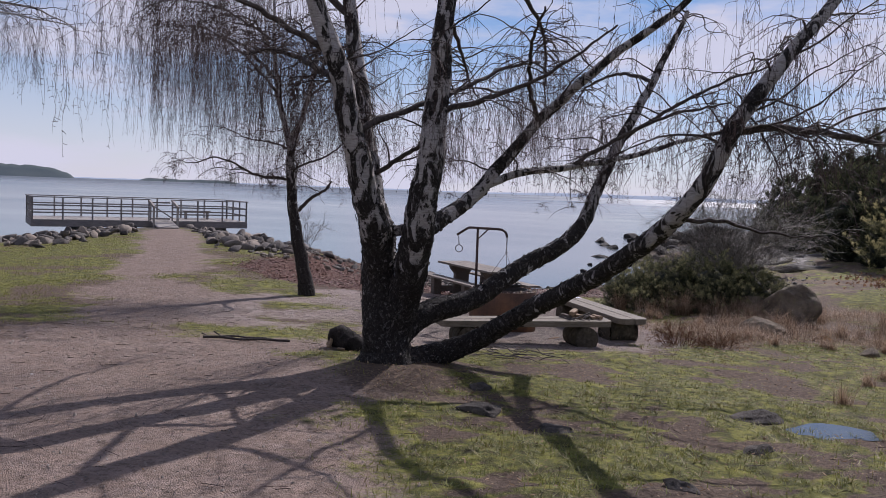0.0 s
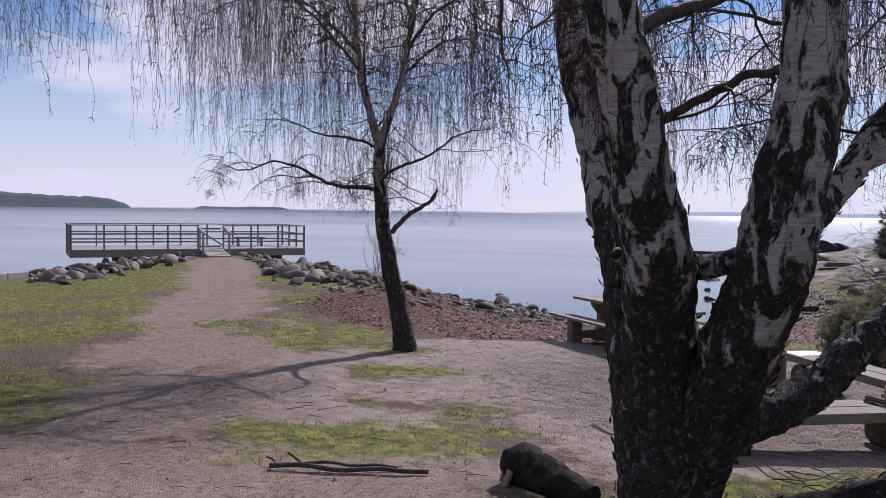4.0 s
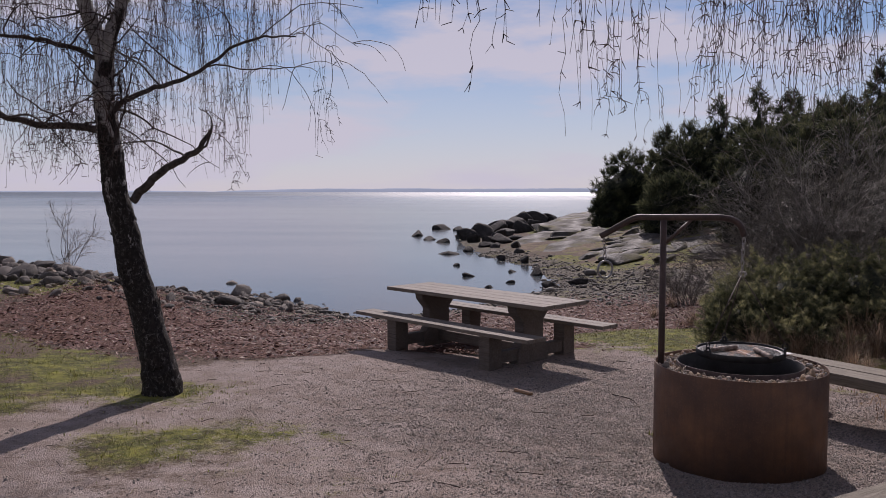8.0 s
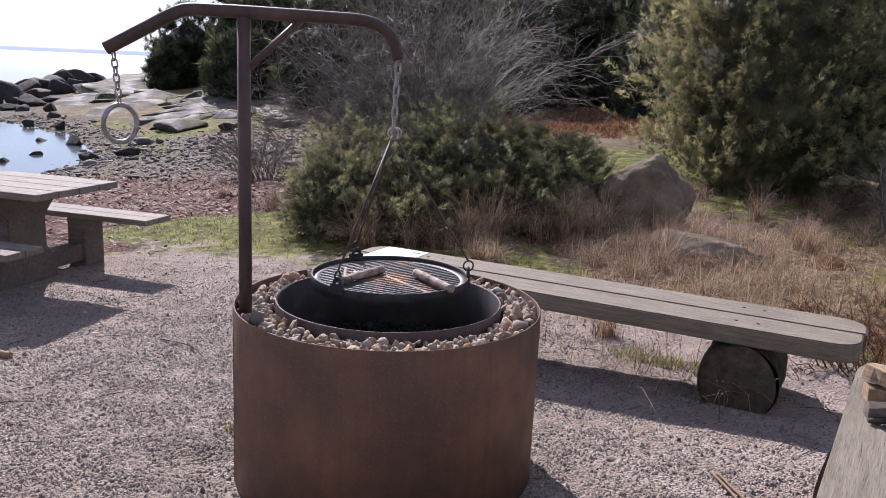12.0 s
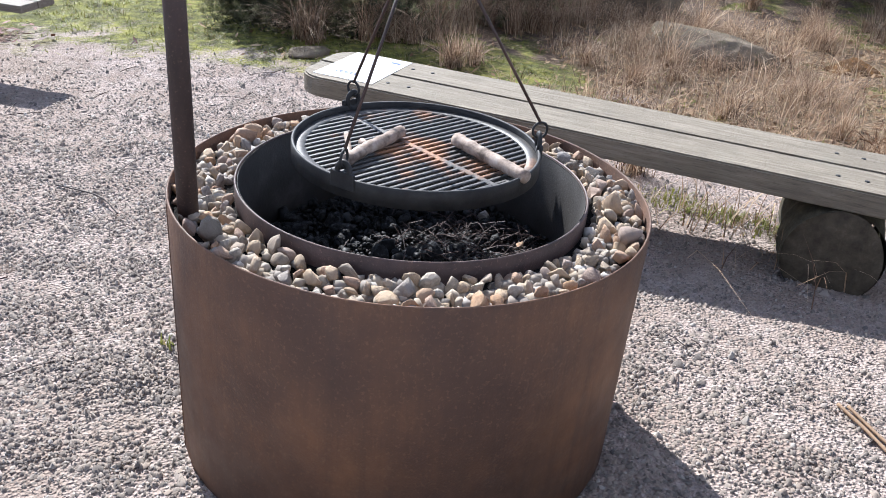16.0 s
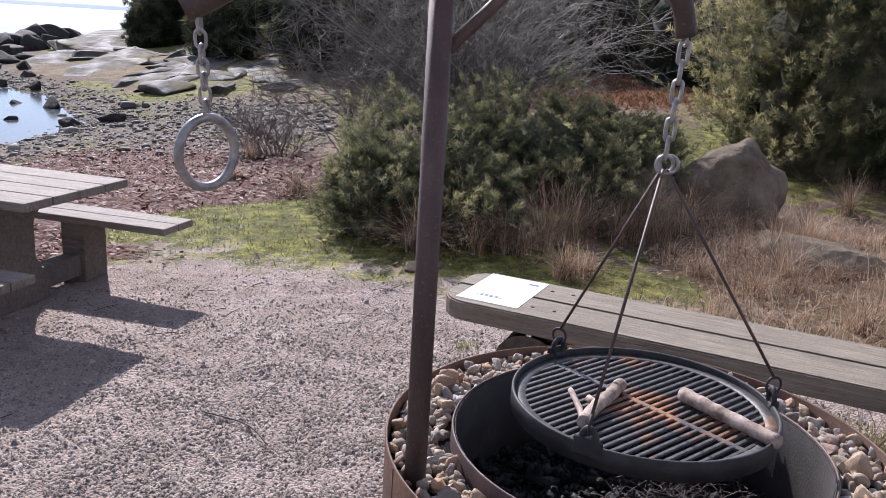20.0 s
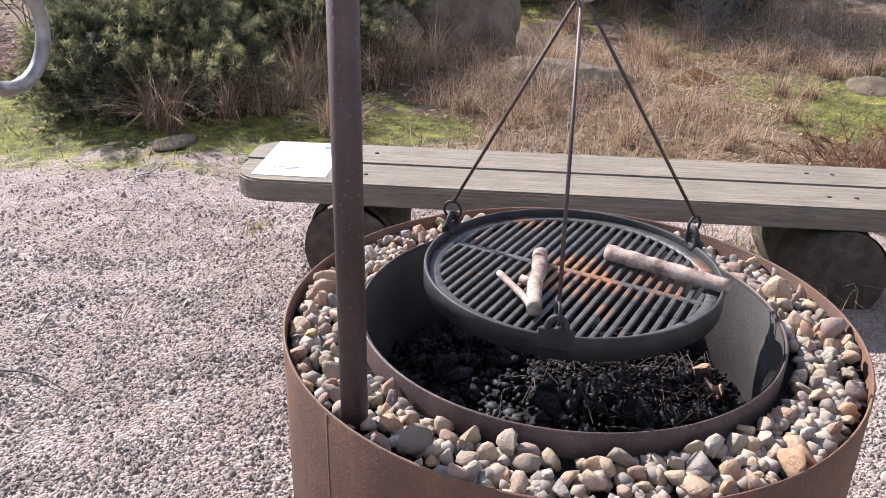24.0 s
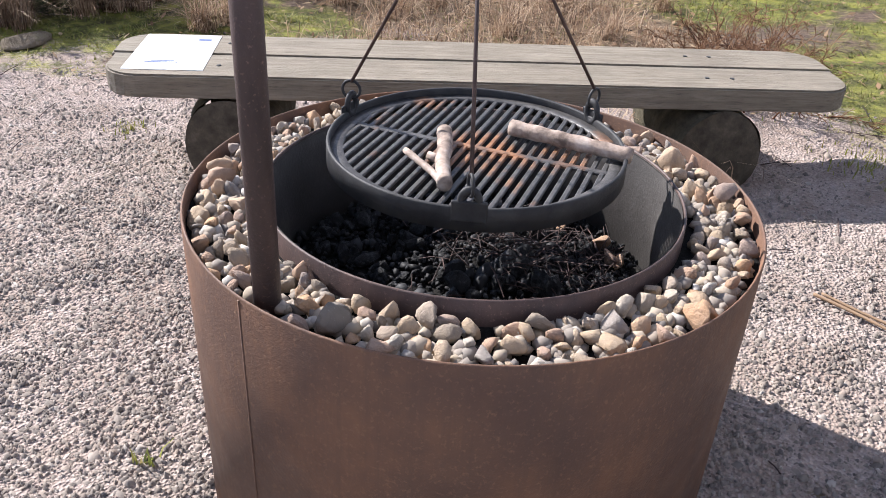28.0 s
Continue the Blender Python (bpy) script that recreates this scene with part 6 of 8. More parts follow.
side_limbs = [
    ("trunk", [(-16.2, 8.6, -0.95, 0.2), (-16.1, 8.6, 0.6, 0.15), (-16.0, 8.7, 2.2, 0.12), (-15.9, 8.8, 4.0, 0.07), (-15.8, 8.9, 5.6, 0.03)]),
    ("bough", [(-16.0, 8.7, 2.4, 0.05), (-15.0, 9.6, 3.6, 0.035), (-13.6, 10.7, 4.4, 0.022), (-12.2, 11.8, 4.3, 0.01)], 1.3),
    ("bough", [(-15.95, 8.75, 3.2, 0.05), (-15.0, 10.4, 4.4, 0.035), (-13.8, 12.0, 4.8, 0.022), (-12.8, 12.6, 4.4, 0.01)], 1.3),
]
birch("weeping birch on the grass beside the path, leafless", "weeping_birch", side_limbs, 45, 5.0, 0.3, (0.4, 1.4), lambda x, y: 3.0 + 0 * x, "youngbark")
# ---------------------------------------------------------------- shrubs and trees


def sprigs(C, N, L, gen, k=5, spread=0.55, width=0.3):
    """Needle sprays: at each place C (n, 3) with outward way N (n, 3), k thin blades of length about L."""
    n = len(C)
    way = N[:, None, :] + gen.normal(size=(n, k, 3)) * spread
    way /= np.linalg.norm(way, axis=2, keepdims=True) + 1e-9
    ln = L * gen.uniform(0.6, 1.3, (n, k, 1))
    side = np.cross(way, gen.normal(size=(n, k, 3)))
    side /= np.linalg.norm(side, axis=2, keepdims=True) + 1e-9
    b = C[:, None, :] + gen.normal(size=(n, k, 3)) * L * 0.15
    V = np.stack([b - side * ln * width * 0.5, b + side * ln * width * 0.5, b + way * ln], 2).reshape(-1, 3)
    return V, [np.arange(len(V)).reshape(-1, 3)]


def fronds(count, per, gen, prof, w, h, length, up=0.9, low=0.02, lobed=1.0):
    """Places, ways and nearness to the tip of needle sprays along pointed fronds that stand out of a lobed crown of radius prof(u)."""
    u, a = gen.uniform(low, 0.99, count) ** 0.85, gen.uniform(0, 2 * np.pi, count)
    lobe = fbm(np.cos(a) * w * 1.1 + 20 + u * 3, np.sin(a) * w * 1.1 + 30 + u * h * 1.3, 1.3, 2)
    lobe = np.clip(0.5 + (lobe - 0.5) * 1.9 * lobed, 0, 1)
    r = prof(u) * w * 0.5 * np.sqrt(gen.uniform(0.35, 0.95, count)) * (0.62 + 0.72 * lobe)
    base = np.stack([r * np.cos(a), r * np.sin(a), u * h * 0.93 * (0.9 + 0.2 * lobe)], 1)
    ax = np.stack([np.cos(a), np.sin(a), up * gen.uniform(0.5, 1.6, count)], 1) + gen.normal(size=(count, 3)) * 0.35
    ax /= np.linalg.norm(ax, axis=1, keepdims=True)
    ln = length * gen.uniform(0.55, 1.35, count) * (0.55 + 0.9 * lobe)
    k = np.repeat(np.arange(count), per)
    s = gen.random(len(k)) ** 0.8
    rad = gen.normal(size=(len(k), 3))
    rad -= ax[k] * np.sum(rad * ax[k], axis=1, keepdims=True)
    rad /= np.linalg.norm(rad, axis=1, keepdims=True) + 1e-9
    P = base[k] + ax[k] * (s * ln[k])[:, None] + rad * ((1.05 - s) * ln[k] * 0.3 * gen.random(len(k)) ** 0.5)[:, None]
    P[:, 2] = np.maximum(P[:, 2], 0.03)
    N = ax[k] * 0.8 + rad * 0.55
    # hollows between lobes get a low tip value, which paints their shade darker
    return P, N / (np.linalg.norm(N, axis=1, keepdims=True) + 1e-9), np.clip(s * (0.55 + 0.6 * lobe[k]), 0, 1)


def core(gen, prof, w, h, n=14, k=11, fat=0.26):
    """An added dark filler that keeps light out of a crown, uneven, narrowing to a point."""
    u = np.linspace(0.02, 0.9, k)
    a = np.linspace(0, 2 * np.pi, n, endpoint=False)
    q, t = np.meshgrid(u, a, indexing="ij")
    r = prof(q) * w * fat * np.clip((0.9 - q) * 4, 0.02, 1) * (1 + 0.22 * gen.normal(size=q.shape))
    V = np.stack([r * np.cos(t), r * np.sin(t), q * h * 0.9], -1).reshape(-1, 3)
    i, j = np.meshgrid(np.arange(k - 1), np.arange(n), indexing="ij")
    F = np.stack([i * n + j, i * n + (j + 1) % n, (i + 1) * n + (j + 1) % n, (i + 1) * n + j], -1).reshape(-1, 4)
    return V, [F]


PROFILES = {
    "spire": lambda u: np.sqrt(np.clip(1 - u, 0, 1)) * (0.55 + 0.45 * np.sin(np.clip(u * 3.2 + 0.4, 0, 3.14))) * 1.15,
    "round": lambda u: np.sqrt(np.clip(1 - (2 * u - 0.75) ** 2 / 1.6, 0.02, 1)),
    "cone": lambda u: np.clip(1.08 - u, 0.03, 1) ** 0.85,
    "mound": lambda u: np.sqrt(np.clip(1.02 - u ** 2.2, 0.02, 1)),
}


def evergreen(name, label, x, y, h, w, prof, count, L, seed, mat, per=40, length=0.3, k=5, leaders=1, category="tree", sink=0.1, up=0.9):
    gen = np.random.default_rng(seed)
    t = thing(name, label, category, Matrix.Translation((x, y, hz(x, y) - sink)), {"conifer": "conifers of the wood", "juniper_bush": "low juniper bushes", "juniper": "tall junipers"}[name])
    p = PROFILES[prof]
    mass, tips = [], []
    for q in range(leaders):
        a, far = gen.uniform(0, 2 * np.pi), (0 if q == 0 else gen.uniform(0.22, 0.4) * w)
        o = np.array([far * math.cos(a), far * math.sin(a), 0])
        hh, ww = h * (1 if q == 0 else gen.uniform(0.6, 0.92)), w * (1 if leaders == 1 else gen.uniform(0.65, 0.92))
        pts = [(0, 0, 0), (0.03 * ww, 0.01, hh * 0.3), (0.01, 0.03 * ww, hh * 0.62), (0, 0, hh * 0.86)]
        line = smooth_line(pts, hh / 12) + o
        part("trunk", tube(line, np.linspace(0.015 * hh + 0.02, 0.012, len(line)), 8), "branch", t)
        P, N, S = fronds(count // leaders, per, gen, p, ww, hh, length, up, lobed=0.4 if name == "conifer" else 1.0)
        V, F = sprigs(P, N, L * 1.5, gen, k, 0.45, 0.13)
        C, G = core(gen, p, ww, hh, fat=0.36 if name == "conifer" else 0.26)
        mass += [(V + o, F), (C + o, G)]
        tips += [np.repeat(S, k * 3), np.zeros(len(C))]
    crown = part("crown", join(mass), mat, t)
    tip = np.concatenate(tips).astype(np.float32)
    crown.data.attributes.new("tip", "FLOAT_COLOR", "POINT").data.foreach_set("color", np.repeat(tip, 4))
    return t


def scrub(name, label, x, y, h, w, seed, stems=38, mat="greybranch", r=0.007, arch=0.0, dense=1.0, foot=0.12):
    """A leafless bush: stems from one foot, forking twice."""
    g = np.random.default_rng(seed)
    t = thing(name, label, "bush", Matrix.Translation((x, y, hz(x, y) - 0.04)))

    def grow(st, w0, ln, K, jig, lift):
        P, p, d = [st], st.copy(), w0.copy()
        for _ in range(K - 1):
            d = d + g.normal(size=d.shape) * jig + np.array([0, 0, lift])
            d /= np.linalg.norm(d, axis=1, keepdims=True)
            p = p + d * (ln / (K - 1))[:, None]
            P.append(p.copy())
        return np.stack(P, 1)

    a = g.uniform(0, 2 * np.pi, stems)
    out = g.uniform(0.1, 0.95, stems) * w / h * 0.5
    d = np.stack([np.cos(a) * out, np.sin(a) * out, np.ones(stems)], 1)
    s0 = np.stack([np.cos(a), np.sin(a), np.zeros(stems)], 1) * g.uniform(0, foot * w, stems)[:, None]
    A = grow(s0, d / np.linalg.norm(d, axis=1, keepdims=True), h * g.uniform(0.65, 1.1, stems), 9, 0.17, -arch)
    part("stem_growth", threads(A, np.broadcast_to(np.linspace(r * 2.2, r * 0.7, 9), (stems, 9)).copy()), mat, t, "thin bare stems")
    n2 = int(stems * 9 * dense)
    pk, kk = g.integers(0, stems, n2), g.integers(2, 9, n2)
    d = (A[pk, kk] - A[pk, kk - 1])
    d = d / np.linalg.norm(d, axis=1, keepdims=True) + g.normal(size=(n2, 3)) * 0.55
    B = grow(A[pk, kk], d, h * g.uniform(0.12, 0.34, n2), 6, 0.16, -arch * 0.6)
    n3 = int(n2 * 4 * dense)
    pk, kk = g.integers(0, n2, n3), g.integers(1, 6, n3)
    d = B[pk, kk] - B[pk, kk - 1]
    d = d / (np.linalg.norm(d, axis=1, keepdims=True) + 1e-9) + g.normal(size=(n3, 3)) * 0.6
    C = grow(B[pk, kk], d, h * g.uniform(0.06, 0.17, n3), 3, 0.2, -0.05)
    ob = part("twig_growth", join([threads(B, np.broadcast_to(np.linspace(r * 0.9, r * 0.5, 6), (n2, 6)).copy()), threads(C, np.broadcast_to(np.linspace(r * 0.55, r * 0.3, 3), (n3, 3)).copy())]), mat, t, "fine bare twigs")
    tagged(ob, kind="stuff")
    return t


# low juniper scrub behind the benches
for k, (x, y, h, w) in enumerate(((-2.75, 18.1, 0.85, 1.2), (-2.0, 18.5, 1.2, 1.8), (-1.05, 18.5, 1.3, 1.9), (-0.2, 18.35, 1.1, 1.4), (-2.25, 17.8, 0.68, 1.1), (-0.95, 17.9, 0.78, 1.2))):
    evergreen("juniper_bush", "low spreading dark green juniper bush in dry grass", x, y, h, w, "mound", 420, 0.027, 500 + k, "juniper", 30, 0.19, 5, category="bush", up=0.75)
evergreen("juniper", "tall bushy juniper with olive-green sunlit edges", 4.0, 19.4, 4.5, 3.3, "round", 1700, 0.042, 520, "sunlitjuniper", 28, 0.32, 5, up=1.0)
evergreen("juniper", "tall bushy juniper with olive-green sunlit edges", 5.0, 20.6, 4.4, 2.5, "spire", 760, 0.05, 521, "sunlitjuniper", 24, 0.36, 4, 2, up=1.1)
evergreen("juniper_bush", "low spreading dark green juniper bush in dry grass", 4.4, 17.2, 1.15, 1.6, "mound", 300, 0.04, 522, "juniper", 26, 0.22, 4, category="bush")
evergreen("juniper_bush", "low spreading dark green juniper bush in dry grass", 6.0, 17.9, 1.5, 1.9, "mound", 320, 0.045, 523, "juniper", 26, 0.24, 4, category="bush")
scrub("bare_bush", "large grey leafless willow bush with arching twigs", -0.85, 20.4, 2.9, 1.5, 61, 130, "willow", 0.0036, 0.10, 1.2, 0.28)
scrub("bare_bush", "large grey leafless willow bush with arching twigs", -1.6, 21.3, 2.1, 1.1, 62, 50, "willow", 0.0036, 0.09, 1.2, 0.28)
scrub("bare_bush", "grey leafless bush at the foot of the wood", 8.2, 25.2, 2.2, 2.0, 66, 24, "greybranch", 0.006, 0.08, 1.3, 0.2)
scrub("bare_bush", "small brown leafless bush beside the juniper", -2.3, 23.0, 0.9, 1.5, 63, 30, "greybranch", 0.005, 0.05, 1.3, 0.2)
scrub("bare_bush", "thin leafless bush in the dry grass", 2.9, 16.4, 0.9, 0.9, 64, 22, "greybranch", 0.0035, 0.03, 1.0, 0.15)
scrub("bare_bush", "thin leafless sapling among the shore stones", -17.2, 28.6, 1.7, 1.0, 65, 9, "greybranch", 0.006)
scrub("heather_tuft", "low reddish-brown dead heather beside the bench end", -1.22, 13.5, 0.42, 0.9, 67, 46, "bracken", 0.0026, 0.06, 1.0, 0.3)
scrub("heather_tuft", "low reddish-brown dead heather beside the bench end", -0.62, 13.75, 0.34, 0.8, 68, 36, "bracken", 0.0026, 0.06, 1.0, 0.3)
# the wood behind
WOOD = [(1.3, 52.5, 4.1, 3.2, "round"), (0.2, 51.5, 2.0, 1.8, "round"), (2.5, 49.6, 5.1, 2.6, "spire"), (3.8, 50.2, 5.1, 2.6, "spire"), (4.9, 48.7, 6.0, 3.0, "spire"), (6.6, 48.0, 6.7, 3.2, "spire"),
        (8.7, 49.3, 5.9, 2.9, "spire"), (10.6, 50.7, 5.7, 2.7, "spire"), (11.3, 46.1, 7.0, 2.6, "spire"), (12.6, 45.6, 6.5, 2.4, "spire"), (13.2, 43.1, 5.8, 2.4, "spire"), (14.3, 42.7, 6.0, 2.4, "spire"),
        (14.8, 40.3, 5.8, 2.4, "spire"), (15.6, 40.0, 6.2, 2.4, "spire"), (7.8, 32.0, 5.2, 2.8, "spire"), (4.6, 34.5, 4.2, 2.8, "round"), (9.2, 34.5, 5.6, 3.0, "spire"),
        (11.6, 33.5, 6.0, 3.0, "spire"), (9.4, 27.3, 5.3, 2.9, "spire"), (8.3, 22.4, 5.6, 3.2, "round"), (12.0, 24.2, 5.6, 3.2, "spire"), (11.5, 28.8, 5.8, 3.0, "spire"), (14.0, 28.0, 6.0, 3.2, "round"),
        (3.4, 38.0, 4.0, 2.8, "round"), (5.6, 40.0, 4.6, 3.0, "round"), (8.0, 41.0, 5.2, 3.0, "round"), (16.5, 33.0, 6.5, 3.4, "spire"), (10.8, 20.4, 4.8, 3.0, "round"), (13.6, 20.5, 5.6, 3.4, "round"),
        (7.6, 17.2, 3.2, 2.4, "round"), (18.0, 26.0, 6.5, 3.6, "spire"), (16.5, 18.5, 5.5, 3.4, "round"), (20.0, 36.0, 7.0, 3.6, "spire"), (1.5, 42.5, 2.6, 2.4, "round"), (3.2, 48.0, 4.2, 3.0, "round"), (5.8, 46.5, 4.8, 3.0, "round"), (9.6, 46.5, 5.2, 3.2, "round"), (12.4, 40.5, 5.0, 3.2, "round"), (9.0, 37.5, 4.4, 3.0, "round"), (6.4, 35.5, 4.0, 3.0, "round"), (10.2, 31.0, 4.6, 3.0, "round")]
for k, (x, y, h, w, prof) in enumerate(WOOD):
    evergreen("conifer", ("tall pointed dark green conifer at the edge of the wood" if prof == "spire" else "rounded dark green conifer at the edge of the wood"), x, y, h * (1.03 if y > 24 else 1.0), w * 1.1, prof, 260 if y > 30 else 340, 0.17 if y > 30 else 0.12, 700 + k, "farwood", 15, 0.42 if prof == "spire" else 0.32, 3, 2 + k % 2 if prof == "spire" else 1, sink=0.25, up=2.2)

# long dead grass


def blades(P, H, W, gen, K=4, lean=0.5):
    """Bent tapering blades from places P (n, 3), heights H, widths W."""
    n = len(P)
    a = gen.uniform(0, 2 * np.pi, n)
    d = np.stack([np.cos(a), np.sin(a)], 1)
    t = np.linspace(0, 1, K)
    bend = gen.uniform(0.1, 1.0, n) * lean
    C = np.zeros((n, K, 3))
    C[:, :, :2] = P[:, None, :2] + d[:, None, :] * (bend * H)[:, None, None] * (t ** 2)[None, :, None]
    C[:, :, 2] = P[:, None, 2] + H[:, None] * (t - 0.35 * bend[:, None] * t ** 2)
    s = np.stack([-d[:, 1], d[:, 0], np.zeros(n)], 1)[:, None, :] * (W[:, None] * (1 - 0.9 * t))[:, :, None] * 0.5
    V = np.stack([C - s, C + s], 2).reshape(-1, 3)
    i, k = np.meshgrid(np.arange(n), np.arange(K - 1), indexing="ij")
    b = i * K * 2 + k * 2
    return V, [np.stack([b, b + 1, b + 3, b + 2], -1).reshape(-1, 4)]


gen = np.random.default_rng(91)
tuft = []
for cx, cy, sx, sy, n, h in ((-2.75, 17.3, 0.15, 0.12, 3, 0.42), (-2.2, 17.15, 0.3, 0.15, 5, 0.4), (-1.6, 17.4, 0.35, 0.15, 8, 0.6), (-0.9, 17.4, 0.39, 0.15, 9, 0.5), (-0.3, 17.6, 0.2, 0.1, 5, 0.5), (0.05, 17.25, 0.2, 0.1, 3, 0.34), (-1.9, 16.4, 0.2, 0.15, 3, 0.33),
                             (0.0, 17.0, 0.5, 0.3, 14, 0.45), (1.3, 17.4, 0.4, 0.4, 12, 0.48), (0.9, 16.4, 0.7, 0.4, 16, 0.36), (-0.6, 15.7, 0.7, 0.5, 22, 0.30), (0.4, 15.0, 0.9, 0.6, 26, 0.27),
                             (-1.1, 14.8, 0.45, 0.5, 14, 0.26), (2.2, 17.0, 0.6, 0.5, 16, 0.42), (3.2, 16.0, 0.7, 0.6, 16, 0.36), (1.8, 15.6, 0.6, 0.5, 14, 0.3),
                             (-2.9, 20.3, 0.4, 0.8, 8, 0.35), (3.4, 17.9, 0.6, 0.3, 10, 0.4), (1.3, 8.0, 0.5, 0.5, 7, 0.28), (1.7, 6.6, 0.4, 0.5, 6, 0.25), (1.2, 10.5, 0.6, 0.8, 9, 0.28)):
    for _ in range(n if sx < 0.4 else max(3, n // 3)):
        tuft.append((gen.normal(cx, sx), gen.normal(cy, sy), h * gen.uniform(0.7, 1.25)))
tuft = np.array(tuft)
rep = np.repeat(np.arange(len(tuft)), 170)
P = np.zeros((len(rep), 3))
P[:, :2] = tuft[rep, :2] + gen.normal(size=(len(rep), 2)) * 0.032
P[:, 2] = height(P[:, 0], P[:, 1]) - 0.01
dry = part("dry_grass", blades(P, tuft[rep, 2] * gen.uniform(0.5, 1.25, len(rep)), gen.uniform(0.003, 0.0065, len(rep)), gen, 5, 1.7), "drygrass", None)
tagged(dry, "bleached dead grass in tall tufts round the boulder", "grass", kind="stuff")

# flattened dead grass between the tufts
P = np.column_stack([gen.uniform(-3.2, 5.5, 90000), gen.uniform(12, 20, 90000)])
P = P[gen.random(len(P)) < zones(P[:, 0], P[:, 1])[3] * np.clip(fbm(P[:, 0], P[:, 1], 1.4) * 2.2 - 0.5, 0.05, 1)][:46000]
P = np.column_stack([P, height(P[:, 0], P[:, 1]) + gen.uniform(0, 0.04, len(P))])
thatch = part("thatch", blades(P, gen.uniform(0.08, 0.30, len(P)), gen.uniform(0.003, 0.007, len(P)), gen, 4, 2.4), "drygrass", None)
tagged(thatch, "matted dead grass and straw on the ground", "grass", kind="stuff")

# boulders in the grass


def boulder(name, label, x, y, size, seed, sink=0.25, turn=0.0, mat="boulder", sub=4, lump=0.3, cut=7, group="", foot=0.25):
    V, F = rock_shape(seed, sub, lump, cut)
    V[:, :2] *= 1 - foot * V[:, 2:]
    V = V * np.array(size)
    ob = part(name, (V, [F]), mat, None, smooth=True)
    ob.matrix_world = pose(x, y, hz(x, y) + size[2] * (1 - 2 * sink), 0, 0, turn)
    return tagged(ob, label, "rock", group)


def hewn(name, label, x, y, size, seed, planes, turn, lift):
    """A boulder split along given faces: planes are (normal, distance)."""
    V, F = rock_shape(seed, 5, 0.22, 5, (0.75, 0.95), 0.9)
    for d, k in planes:
        d = np.array(d) / np.linalg.norm(d)
        V = V - np.clip(V @ d - k, 0, None)[:, None] * d * 0.7
    V = V + np.array([noise.noise(Vector(v) * 1.9) * 0.13 + noise.noise(Vector(v) * 4.5) * 0.06 + noise.noise(Vector(v) * 13.0) * 0.02 for v in V])[:, None] * V
    ob = part(name, (V * np.array(size), [F]), "boulder", None)
    ob.matrix_world = pose(x, y, hz(x, y) + lift, 0, 0, turn)
    return tagged(ob, label, "rock")


hewn("boulder", "grey-brown lichened boulder with a sloping top in dry grass", 0.52, 17.75, (0.50, 0.52, 0.60), 47, (((-0.5, -0.1, 0.85), 0.62), ((0.2, -0.95, 0.1), 0.72)), -44, 0.22)
hewn("boulder", "low rounded boulder behind the dry grass", -0.25, 18.05, (0.42, 0.4, 0.4), 48, (((0.1, -0.3, 0.95), 0.6), ((-0.9, -0.2, 0.3), 0.7)), -44, 0.14)
hewn("boulder", "flat pale grey rock half sunk in the dry grass", 0.0, 16.15, (0.58, 0.40, 0.30), 57, (((-0.3, -0.4, 0.85), 0.22), ((0.35, 0.3, 0.88), 0.30), ((0.2, -0.9, 0.35), 0.45), ((-0.9, -0.2, 0.3), 0.6)), -40, 0.09)
for k, (x, y, r) in enumerate(((-2.92, 17.02, 0.10), (3.3, 15.6, 0.22), (1.6, 14.4, 0.16), (-2.25, 6.75, 0.16), (-1.5, 6.5, 0.14), (0.03, 8.15, 0.18), (0.05, 6.8, 0.13), (-2.6, 7.8, 0.12), (-0.4, 5.3, 0.1))):
    low = y < 10
    boulder("stone", "dark broken stone half sunk in the turf" if low else "small grey stone half sunk in the turf", x, y, (r * 1.5, r * 1.1, r * (0.42 if low else 0.55)), 50 + k, 0.4 if low else 0.35, 40 * k, "darkstone" if low else "boulder", 4 if low else 3, 0.6 if low else 0.3, 12 if low else 7)
mound = boulder("moss_mound", "low mound of orange-brown moss in the grass", 1.0, 15.6, (0.26, 0.2, 0.09), 71, 0.4, 0, "moss", 4)
# ---------------------------------------------------------------- timber deck on the breakwater
D_A, D_B = Vector((-33.5, 30.1, 0)), Vector((-26.85, 38.55, 0))
d_len = (D_B - D_A).length
D_M = Matrix.Translation(D_A) @ pose(0, 0, -0.62, 0, 0, math.degrees(math.atan2(D_B.y - D_A.y, D_B.x - D_A.x)))
DEPTH, RAIL = 4.0, 1.1
deck = thing("viewing_deck", "weathered timber deck with dark railings over the stones", "deck", D_M)
nb = 26
for k in range(nb):
    part("deck_board", box(d_len - 0.1, DEPTH / nb - 0.012, 0.05, 0.004, 1, Matrix.Translation((d_len / 2, (k + 0.5) * DEPTH / nb, -0.025))), "deckwood", deck)
for y in (0.03, DEPTH - 0.03):
    part("edge_beam", box(d_len, 0.07, 0.30, 0.008, 1, Matrix.Translation((d_len / 2, y, -0.21))), "rail", deck, "dark edge beam")
for x in (0.035, d_len - 0.035):
    part("edge_beam", box(0.07, DEPTH, 0.30, 0.008, 1, Matrix.Translation((x, DEPTH / 2, -0.21))), "rail", deck, "dark edge beam")
for x, y in ((2.6, 1.0), (d_len - 1.5, 1.2), (2.6, 3.2), (d_len - 1.5, 3.2)):
    part("pier", box(1.1, 0.9, 1.0, 0.03, 2, Matrix.Translation((x, y, -0.86))), "concrete", deck, "dark concrete pier")
G0, G1 = d_len * 0.515, d_len * 0.625


